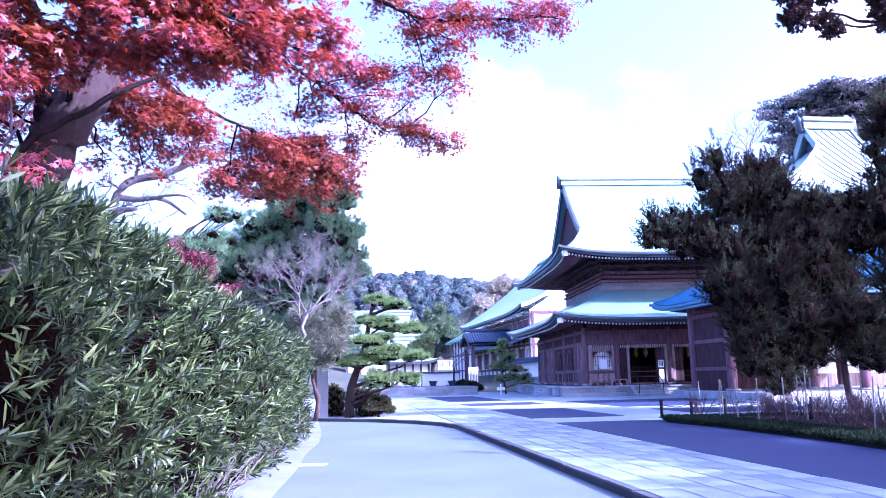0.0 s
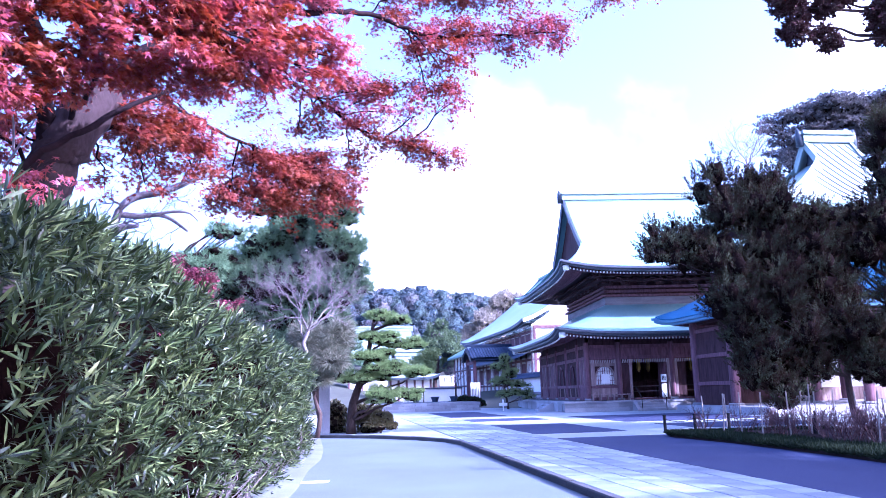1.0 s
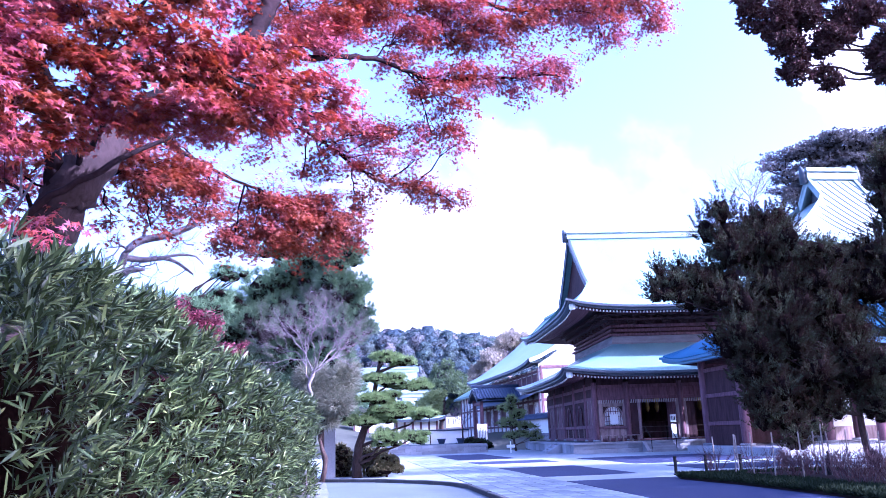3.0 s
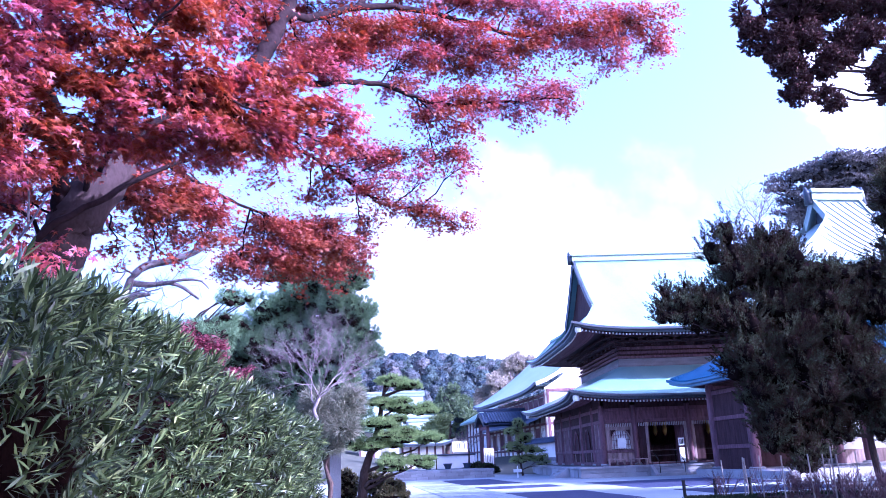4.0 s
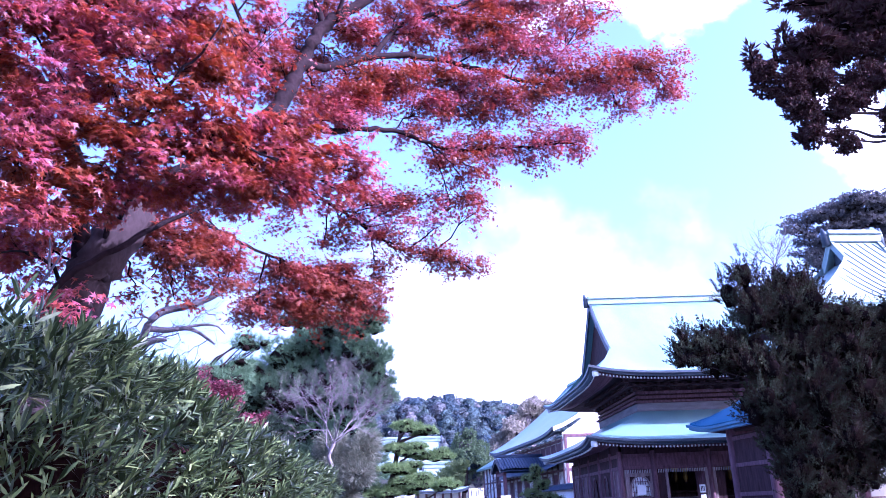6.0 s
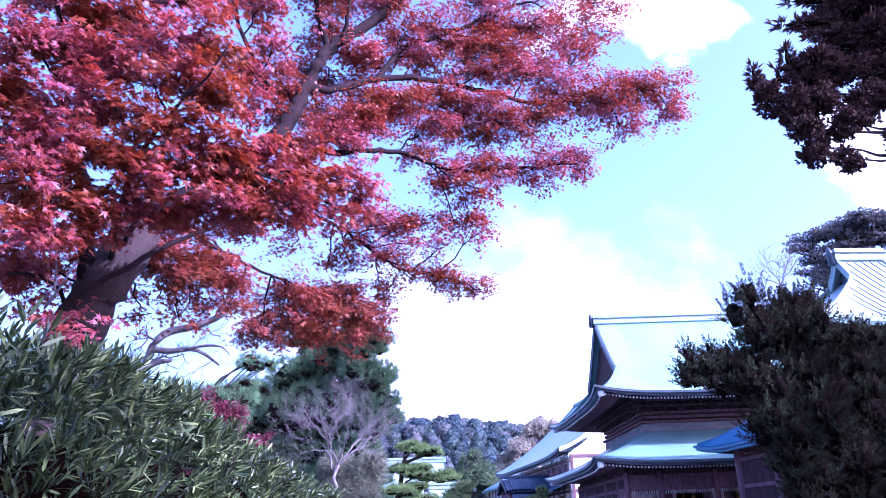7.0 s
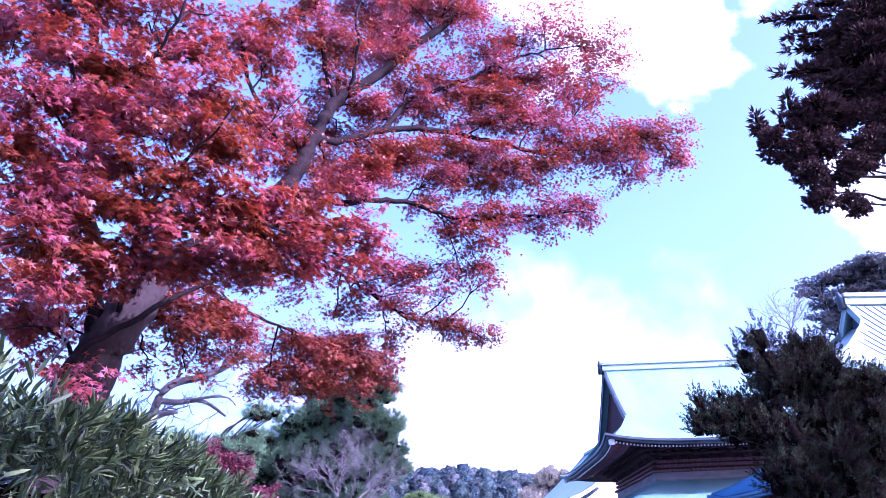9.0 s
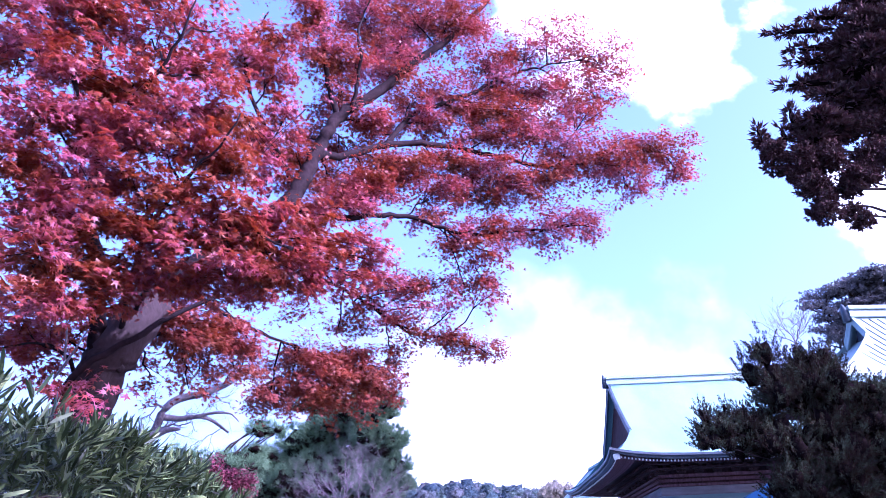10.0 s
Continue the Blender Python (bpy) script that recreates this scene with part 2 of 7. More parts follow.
# ---------------------------------------------------------------- builders
class Geo:
    """Collects faces for one mesh."""

    def __init__(self):
        self.v, self.f, self.m, self.mi = [], [], [], 0

    def add(self, verts, faces):
        k = len(self.v)
        self.v.extend(tuple(p) for p in verts)
        self.f.extend(tuple(i + k for i in f) for f in faces)
        self.m.extend([self.mi] * len(faces))

    def box(self, x0, y0, z0, x1, y1, z1, cut=0.0):
        c = min(cut, (x1 - x0) / 3, (y1 - y0) / 3, (z1 - z0) / 3)
        if c <= 0:
            self.add([(x, y, z) for z in (z0, z1) for x, y in ((x0, y0), (x1, y0), (x1, y1), (x0, y1))],
                     [(3, 2, 1, 0), (4, 5, 6, 7), (0, 1, 5, 4), (1, 2, 6, 5), (2, 3, 7, 6), (3, 0, 4, 7)])
            return
        ring = lambda s, z: [(x0 + s, y0 + s, z), (x1 - s, y0 + s, z), (x1 - s, y1 - s, z), (x0 + s, y1 - s, z)]
        v = ring(c, z0) + ring(0, z0 + c) + ring(0, z1 - c) + ring(c, z1)
        f = [(3, 2, 1, 0), (12, 13, 14, 15)]
        for r in range(3):
            f += [(4 * r + i, 4 * r + (i + 1) % 4, 4 * r + 4 + (i + 1) % 4, 4 * r + 4 + i) for i in range(4)]
        self.add(v, f)

    def tube(self, pts, radii, sides=7, wob=0.0):
        pts = [Vector(p) for p in pts]
        rings, k = [], len(self.v)
        up = Vector((0.3, 0.2, 1))
        for i, p in enumerate(pts):
            d = (pts[min(i + 1, len(pts) - 1)] - pts[max(i - 1, 0)]).normalized()
            s = d.cross(up)
            s = s.normalized() if s.length > 1e-4 else Vector((1, 0, 0))
            t = s.cross(d)
            for j in range(sides):
                a = 2 * math.pi * j / sides
                r = radii[i] * (1 + (wob * noise.noise(p * 3 + Vector((j * 1.7, 0, 0))) if wob else 0))
                self.v.append(tuple(p + (s * math.cos(a) + t * math.sin(a)) * r))
        for i in range(len(pts) - 1):
            for j in range(sides):
                q = (k + i * sides + j, k + i * sides + (j + 1) % sides, k + (i + 1) * sides + (j + 1) % sides, k + (i + 1) * sides + j)
                self.f.append(q)
        self.f.append(tuple(k + (len(pts) - 1) * sides + j for j in range(sides)))
        self.f.append(tuple(k + j for j in reversed(range(sides))))
        self.m.extend([self.mi] * ((len(pts) - 1) * sides + 2))

    def sheet(self, rows):
        """A quad sheet over a grid of points."""
        n = len(rows[0])
        self.add([p for r in rows for p in r],
                 [(i * n + j, i * n + j + 1, (i + 1) * n + j + 1, (i + 1) * n + j) for i in range(len(rows) - 1) for j in range(n - 1)])

    def lathe(self, cx, cy, prof, sides=16):
        k = len(prof)
        v = [(cx + r * math.cos(2 * math.pi * j / sides), cy + r * math.sin(2 * math.pi * j / sides), z) for j in range(sides) for r, z in prof]
        f = [(j * k + i, ((j + 1) % sides) * k + i, ((j + 1) % sides) * k + i + 1, j * k + i + 1) for j in range(sides) for i in range(k - 1)]
        self.add(v, f)
        self.add([v[j * k + k - 1] for j in range(sides)], [tuple(range(sides))])

    def mesh(self, name, mats, smooth=False, weld=False):
        me = bpy.data.meshes.new(name)
        me.from_pydata(self.v, [], self.f)
        for mt in (mats if isinstance(mats, (list, tuple)) else [mats]):
            me.materials.append(mt)
        me.polygons.foreach_set("material_index", self.m)
        if smooth:
            me.polygons.foreach_set("use_smooth", [True] * len(self.f))
        if weld:
            bm = bmesh.new()
            bm.from_mesh(me)
            bmesh.ops.remove_doubles(bm, verts=bm.verts, dist=0.004)
            bm.to_mesh(me)
            bm.free()
        me.update()
        return me


def thing(name, label, category, group="", kind="", m=None):
    ob = new(name)
    if m is not None:
        ob.matrix_basis = m
    return tagged(ob, label, category, group, kind)


def part(name, geo, mats, parent, label="", smooth=False):
    me = geo.mesh(name, mats, smooth, "roof" in name) if isinstance(geo, Geo) else geo
    ob = new(name, me)
    ob.parent = parent
    return tagged(ob, label) if label else ob


def whole(name, geo, mats, label, category, group="", kind="", smooth=False):
    return tagged(new(name, geo.mesh(name, mats, smooth)), label, category, group, kind)


def unit(a):
    return a / np.maximum(np.linalg.norm(a, axis=1, keepdims=True), 1e-9)


def leaf_mesh(name, mat, pos, axis, nor, size, verts, faces):
    """One mesh of many leaves: a small template set at each place."""
    verts, faces = np.array(verts, float), np.array(faces, int)
    a = unit(axis)
    s = unit(np.cross(nor, a))
    n = np.cross(a, s)
    size = np.broadcast_to(size, (len(pos),))[:, None, None]
    v = pos[:, None, :] + size * (a[:, None, :] * verts[None, :, 0:1] + s[:, None, :] * verts[None, :, 1:2] + n[:, None, :] * verts[None, :, 2:3])
    N, K, T = len(pos), len(verts), len(faces)
    idx = (faces[None] + (np.arange(N) * K)[:, None, None]).reshape(-1)
    me = bpy.data.meshes.new(name)
    me.vertices.add(N * K)
    me.vertices.foreach_set("co", v.reshape(-1).astype(np.float32))
    me.loops.add(len(idx))
    me.loops.foreach_set("vertex_index", idx.astype(np.int32))
    me.polygons.add(N * T)
    me.polygons.foreach_set("loop_start", np.arange(0, 3 * N * T, 3, dtype=np.int32))
    me.materials.append(mat)
    me.update(calc_edges=True)
    return me


BLADE = ([(0, 0, 0), (0.32, 0.068, 0.016), (0.32, -0.068, 0.016), (0.80, 0.055, -0.005), (0.80, -0.055, -0.005), (1, 0, -0.03)], [(0, 2, 1), (1, 2, 4), (1, 4, 3), (3, 4, 5)])
NEEDLE = ([(0, 0.036, 0), (0, -0.036, 0), (1, 0, -0.06)], [(0, 1, 2)])
OVAL = ([(0, 0, 0), (0.5, 0.24, 0.05), (0.5, -0.24, 0.05), (1, 0, 0)], [(0, 2, 1), (1, 2, 3)])
def star(lobes, half):
    """A leaf of pointed lobes round one middle, the tips hanging a little."""
    v, f = [], []
    for turn, reach in lobes:
        c, q = math.cos(radians(turn)), math.sin(radians(turn))
        v += [(-0.04 * c - half * q, -0.04 * q + half * c, 0.02), (-0.04 * c + half * q, -0.04 * q - half * c, 0.02), (reach * c, reach * q, -0.14 * reach)]
        f.append((len(v) - 3, len(v) - 2, len(v) - 1))
    return v, f


STAR = star(((0, 1.0), (50, 0.9), (-50, 0.9), (104, 0.7), (-104, 0.7)), 0.20)


def lobes_points(lobes, n, rng, shell=0.75, flat_under=True):
    """Places in the outer shell of a crown made of several lobes, and the ways out."""
    w = np.array([r[0] * r[1] + r[1] * r[2] + r[0] * r[2] for _, r in lobes])
    pick = rng.choice(len(lobes), n, p=w / w.sum())
    c, r = np.array([l[0] for l in lobes], float)[pick], np.array([l[1] for l in lobes], float)[pick]
    d = unit(rng.normal(size=(n, 3)))
    if flat_under:
        low = d[:, 2] < -0.35
        d[low, 2] *= 0.4
    k = shell + (1 - shell) * rng.random(n)[:, None] ** 0.6
    k = k * (1 + 0.13 * np.sin(d[:, :1] * 7 + c[:, :1]) + 0.13 * np.sin(d[:, 1:2] * 8 + c[:, 1:2] * 2))
    return c + d * r * k, d


def tufts(pos, out, per, spread, rng):
    """Each place becomes a bunch of blades that fan out."""
    p = np.repeat(pos, per, 0)
    o = np.repeat(out, per, 0)
    a = unit(o + spread * rng.normal(size=o.shape))
    return p, a, unit(rng.normal(size=o.shape) + 0.3 * o)


def lump(geo, c, r, rings=7, sides=11, wob=0.25):
    """An uneven closed lump."""
    k = len(geo.v)
    rows = []
    for i in range(1, rings):
        th = math.pi * i / rings
        rows.append([Vector((math.sin(th) * math.cos(2 * math.pi * j / sides), math.sin(th) * math.sin(2 * math.pi * j / sides), math.cos(th))) for j in range(sides)])
    pts = [Vector((0, 0, 1))] + [p for row in rows for p in row] + [Vector((0, 0, -1))]
    out = []
    for d in pts:
        q = 1 + wob * noise.noise(d * 1.7 + Vector(c)) + 0.5 * wob * noise.noise(d * 4.1 + Vector(c))
        out.append((c[0] + d.x * r[0] * q, c[1] + d.y * r[1] * q, c[2] + d.z * r[2] * q))
    f = [(0, 1 + j, 1 + (j + 1) % sides) for j in range(sides)]
    for i in range(rings - 2):
        f += [(1 + i * sides + j, 1 + (i + 1) * sides + j, 1 + (i + 1) * sides + (j + 1) % sides, 1 + i * sides + (j + 1) % sides) for j in range(sides)]
    last = len(pts) - 1
    f += [(last, 1 + (rings - 2) * sides + (j + 1) % sides, 1 + (rings - 2) * sides + j) for j in range(sides)]
    geo.add(out, f)


def wander(a, b, n, amount, rng):
    """A crooked line from a to b."""
    a, b = Vector(a), Vector(b)
    pts = [a.lerp(b, i / n) for i in range(n + 1)]
    L = (b - a).length
    for p in pts[1:-1]:
        p += Vector(rng.normal(size=3) * amount * L / n)
    return pts


def taper(r0, r1, n):
    return [r0 + (r1 - r0) * i / (n - 1) for i in range(n)]


# ---------------------------------------------------------------- ground
def axis_point(s, w):
    """A place by metres along the paved way and metres to its right."""
    a = radians(8)
    return Vector((1.9 - math.sin(a) * s + math.cos(a) * w, 13.0 + math.cos(a) * s + math.sin(a) * w))


g = Geo()
g.sheet([[(x, y, -0.10) for x in (-2400, -60, 0, 60, 2400)] for y in (-2400, -40, 60, 2400)])
whole("ground", g, M_ROAD, "pale speckled asphalt ground of the lane", "ground", kind="structure")

# the raised court, edged by the kerb that swings away at its far end
KERB = [axis_point(s, 0.0) for s in (-16, -8, -4, 0, 4, 8)] + [Vector((0.36, 24.0)), Vector((-0.15, 25.6)), Vector((-1.3, 27.3)), Vector((-2.9, 28.9)), Vector((-5.0, 30.0)), Vector((-9.0, 31.2)), Vector((-20.0, 33.0)), Vector((-60.0, 38.0))]


def offset_line(line, d):
    out = []
    for i, p in enumerate(line):
        t = (line[min(i + 1, len(line) - 1)] - line[max(i - 1, 0)]).normalized()
        out.append(p + Vector((t.y, -t.x)) * d)
    return out


g = Geo()
edge = offset_line(KERB, 0.14)
ring = [(p.x, p.y) for p in edge] + [(-60, 140), (90, 140), (90, edge[0].y)]
nr = len(ring)
g.add([(x, y, -0.004) for x, y in ring] + [(x, y, -0.3) for x, y in ring], [tuple(range(nr))[::-1]] + [(i, (i + 1) % nr, nr + (i + 1) % nr, nr + i) for i in range(nr)])
bm = bmesh.new()
me = g.mesh("court", M_COURT)
bm.from_mesh(me)
bmesh.ops.recalc_face_normals(bm, faces=bm.faces)
bm.to_mesh(me)
bm.free()
tagged(new("court_road", me), "pale stone and gravel temple court", "ground", kind="structure")

for s0, s1, w0, w1 in ((-15.5, 11.1, 2.98, 26.0), (13.8, 21.5, 2.98, 6.3), (26.5, 30.0, 2.98, 7.0), (34.0, 46.0, 2.98, 6.5), (21.0, 30.0, 9.0, 16.0), (14.5, 18.5, 9.2, 15.0)):
    g = Geo()
    ring = []
    for a, b in (((s0, w0), (s0, w1)), ((s0, w1), (s1, w1)), ((s1, w1), (s1, w0)), ((s1, w0), (s0, w0))):
        for k in range(6):
            t = k / 6
            ring.append(axis_point(a[0] + (b[0] - a[0]) * t + 0.05 * math.sin(7 * t + s0), a[1] + (b[1] - a[1]) * t + 0.04 * math.sin(9 * t + w1)))
    n = len(ring)
    g.add([(p.x, p.y, 0.006) for p in ring] + [(p.x, p.y, -0.05) for p in ring], [tuple(range(n))] + [(k, n + k, n + (k + 1) % n, (k + 1) % n) for k in range(n)])
    whole("asphalt_pavement", g, M_ASPHALT, "dark asphalt field between the stone ways", "pavement", kind="structure")

kerb = thing("kerb", "dark low stone kerb curving along the lane", "kerb", kind="structure")
fine = []
for a, b in zip(KERB[:-1], KERB[1:]):
    n = max(1, round((b - a).length / 0.9))
    fine += [a.lerp(b, i / n) for i in range(n)]
fine.append(KERB[-1])
inner = offset_line(fine, 0.135)
for i in range(len(fine) - 1):
    if i > 75:
        break
    g = Geo()
    a, b, c, d = fine[i], fine[i + 1], inner[i + 1], inner[i]
    j = 0.006
    dz = 0.006 * math.sin(i * 2.3)
    e = (b - a).normalized() * j
    q = [a + e, b - e, c - e, d + e]
    top = [q[0].lerp(q[3], 0.12), q[1].lerp(q[2], 0.12), q[2], q[3]]
    v = [(p.x, p.y, -0.16) for p in q] + [(p.x, p.y, -0.005 + dz) for p in q] + [(p.x, p.y, 0.018 + dz) for p in top]
    f = [(8, 9, 10, 11)] + [(r * 4 + k, r * 4 + (k + 1) % 4, r * 4 + 4 + (k + 1) % 4, r * 4 + 4 + k) for r in range(2) for k in range(4)]
    g.add(v, f)
    part("kerb_stone", g, M_KERB, kerb)

# gutter of pale concrete along the hedge foot
HEDGE = [(-4, -1.14), (0, -1.19), (1.5, -1.29), (2.7, -1.56), (3.5, -1.74), (5, -2.06), (7, -2.39), (10.5, -2.75), (14, -3.04), (17, -3.42), (20, -3.62), (24, -4.2), (30, -5.3)]


def hedge_x(y):
    return float(np.interp(y, [p[0] for p in HEDGE], [p[1] for p in HEDGE]))


g = Geo()
rows = []
for i in range(60):
    y = -3 + i * 0.55
    x = hedge_x(y)
    rows.append([(x - 0.3, y, -0.02), (x + 0.12, y, -0.02), (x + 0.14, y, -0.06), (x + 0.42, y, -0.075), (x + 0.44, y, -0.11)])
g.sheet([list(r) for r in zip(*rows)])
whole("gutter", g, M_CONC, "pale concrete gutter strip along the hedge", "gutter", kind="structure", smooth=True)

g = Geo()
g.box(-3.05, 14.6, -0.096, -2.2, 15.0, -0.094)
whole("painted_line", g, M_WHITE, "worn white line painted across the lane", "road marking", kind="structure")


# ---------------------------------------------------------------- halls
def roof_z(v, z0, z1, n=1.3):
    return z0 + (z1 - z0) * (1 - (1 - v) ** n)


def skirt(geo, ix, iy, zi, ox, oy, zo, lift, n=1.3, steps=10, along=26, sides="fblr", drop=0.0):
    """Four curved roof slopes between an inner and an outer rectangle, the corners swept up."""
    for side in sides:
        rows = []
        for i in range(steps + 1):
            v = i / steps
            hx, hy = ix + (ox - ix) * v, iy + (oy - iy) * v
            row = []
            for j in range(along + 1):
                u = -1 + 2 * j / along
                z = roof_z(v, zi, zo, n) + lift * abs(u) ** 5 * v ** 2 - drop
                out = 1 + 0.018 * abs(u) ** 6 * v
                row.append({"f": (hx * u * out, -hy * out, z), "b": (-hx * u * out, hy * out, z), "l": (-hx * out, -hy * u * out, z), "r": (hx * out, hy * u * out, z)}[side])
            rows.append(row)
        geo.sheet(rows[::-1])


def eave_trim(parent, ox, oy, zo, lift, wall_x, wall_y, rafters=True, step=0.23, sides="fl", edge=None):
    """Board under the eave edge, the boarded soffit, and rafters with white ends."""
    g, s = Geo(), Geo()
    for side in "fblr":
        rows, soff = [], []
        for j in range(27):
            u = -1 + 2 * j / 26
            k = 1 + 0.018 * abs(u) ** 6
            up = lift * abs(u) ** 5
            spot = lambda x, y: {"f": (x * u, -y), "b": (-x * u, y), "l": (-x, -y * u), "r": (x, y * u)}[side]
            e, w = spot(ox * k, oy * k), spot(wall_x, wall_y)
            m1, m2 = [e[0] * 0.985, e[1] * 0.985], [e[0] * 0.955, e[1] * 0.955]
            z = zo + up
            rows.append([(*e, z + 0.02), (*e, z - 0.13), (*m1, z - 0.15), (*m1, z - 0.29), (*m2, z - 0.31)])
            soff.append([(*m2, z - 0.31), (*w, zo + 0.45)])
        g.sheet([list(r) for r in zip(*rows)])
        s.sheet([list(r) for r in zip(*soff)])
    part("eave_board", g, edge or M_COPPERD, parent, "layered eave edge")
    if rafters:
        for sx, sy in ((-1, -1), (-1, 1), (1, -1)):
            h = Geo()
            h.box(-0.14, 0.0, -0.18, 0.14, 3.4, 0.16, 0.02)
            h.mi = 1
            h.lathe(0, -0.02, [(0.19, -0.2), (0.22, -0.1), (0.22, 0.08), (0.17, 0.18)], 10)
            ob = part("hip_rafter", h, [M_WOOD, M_WHITE], parent, "corner beam with a white-painted end")
            ob.matrix_basis = pose(sx * ox * 0.968, sy * oy * 0.968, zo - 0.42 + lift * 0.86, 8, 0, math.degrees(math.atan2(-sy, -sx)) - 90)
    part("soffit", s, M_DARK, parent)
    if rafters:
        r = Geo()
        r.box(-0.04, 0.0, -0.06, 0.04, 1.4, 0.05)
        r.mi = 1
        r.box(-0.045, -0.014, -0.065, 0.045, 0.0, 0.055)
        me = r.mesh("rafter", [M_WOOD, M_WHITE])
        for side in sides:
            half, out = (ox, oy) if side == "f" else (oy, ox)
            n = int(2 * half * 0.94 / step)
            for i in range(n):
                u = (-half * 0.94 + i * step) / half
                ob = new("rafter", me)
                z = zo - 0.40 + lift * abs(u) ** 5
                q = 0.955 + 0.017 * abs(u) ** 6
                if side == "f":
                    ob.matrix_basis = pose(u * half, -out * q, z, 8, 0, 0)
                else:
                    ob.matrix_basis = pose(-out * q, -u * half, z, 8, 0, -90)
                ob.parent = parent


def gabled_top(parent, hx, hy, zo, rl, zr, vg, lift, mat, n=1.3, verge=None):
    """A hip-and-gable roof: two long slopes down from the ridge, hips below the gables."""
    g = Geo()
    S, A = 18, 30
    for sgn in (-1, 1):
        rows = []
        for i in range(S + 1):
            v = i / S
            w = rl if v < vg else rl + (hx - rl) * (v - vg) / (1 - vg)
            row = []
            for j in range(A + 1):
                u = -1 + 2 * j / A
                k = max(0.0, (v - vg) / (1 - vg))
                z = roof_z(v, zr, zo, n) + lift * abs(u) ** 5 * k ** 2
                o = 1 + 0.018 * abs(u) ** 6 * k
                row.append((w * u * o * -sgn, sgn * hy * v * o, z))
            rows.append(row)
        g.sheet(rows)
        rows = []
        for i in range(9):
            v = vg + (1 - vg) * i / 8
            row = []
            for j in range(A + 1):
                u = -1 + 2 * j / A
                k = (v - vg) / (1 - vg)
                w = rl - 0.5 + (hx - rl + 0.5) * k
                z = roof_z(v, zr, zo, n) + lift * abs(u) ** 5 * k ** 2
                o = 1 + 0.018 * abs(u) ** 6 * k
                row.append((sgn * w * o, sgn * hy * v * u * o, z))
            rows.append(row)
        g.sheet(rows)
    roof = part("roof", g, mat, parent, "curved verdigris copper roof", smooth=True)
    for sgn in (-1, 1):
        g = Geo()
        x = sgn * (rl - 0.55)
        prof = [(hy * vg * t, roof_z(vg * t, zr, zo, n) - 0.25) for t in np.linspace(0, 1, 9)]
        g.add([(x, y, z) for y, z in prof] + [(x, -y, z) for y, z in prof], [(i, i + 1, 9 + i + 1, 9 + i) for i in range(8)])
        part("gable_wall", g, M_DARK, parent, "boarded gable in the shade-dark timber")
        for side in (-1, 1):
            g = Geo()
            line = [(sgn * (rl + 0.02), side * y, z + 0.12) for y, z in prof]
            rows = [[(p[0] - sgn * a, p[1], p[2] + b) for p in line] for a, b in ((0.0, 0.18), (0.0, -0.34), (0.14, -0.34), (0.14, 0.0))]
            g.sheet(rows)
            rows = [[(p[0] - sgn * a, p[1], p[2] + b) for p in line] for a, b in ((0.16, 0.17), (0.16, 0.28), (-0.03, 0.28), (-0.03, 0.12))]
            g.sheet(rows)
            part("verge_board", g, verge or M_COPPERD, parent, "curved verge board")
        g = Geo()
        g.box(x - 0.12, -0.45, zr - 2.0, x + 0.12, 0.45, zr - 0.7, 0.12)
        part("gable_pendant", g, M_COPPERD, parent)
    g = Geo()
    g.box(-rl - 0.1, -0.28, zr - 0.15, rl + 0.1, 0.28, zr + 0.30, 0.04)
    g.box(-rl - 0.15, -0.40, zr + 0.302, rl + 0.15, 0.40, zr + 0.42, 0.03)
    g.box(-rl - 0.05, -0.22, zr + 0.422, rl + 0.05, 0.22, zr + 0.62, 0.05)
    part("ridge", g, M_COPPERL, roof, "stepped pale copper ridge")
    for sgn in (-1, 1):
        g = Geo()
        x = sgn * (rl + 0.2)
        g.tube([(x, 0, zr - 0.35), (x + sgn * 0.03, 0, zr + 0.35), (x + sgn * 0.12, 0, zr + 0.75)], [0.24, 0.2, 0.05], 8)
        part("ridge_end", g, M_COPPERD, roof, smooth=True)
    return roof


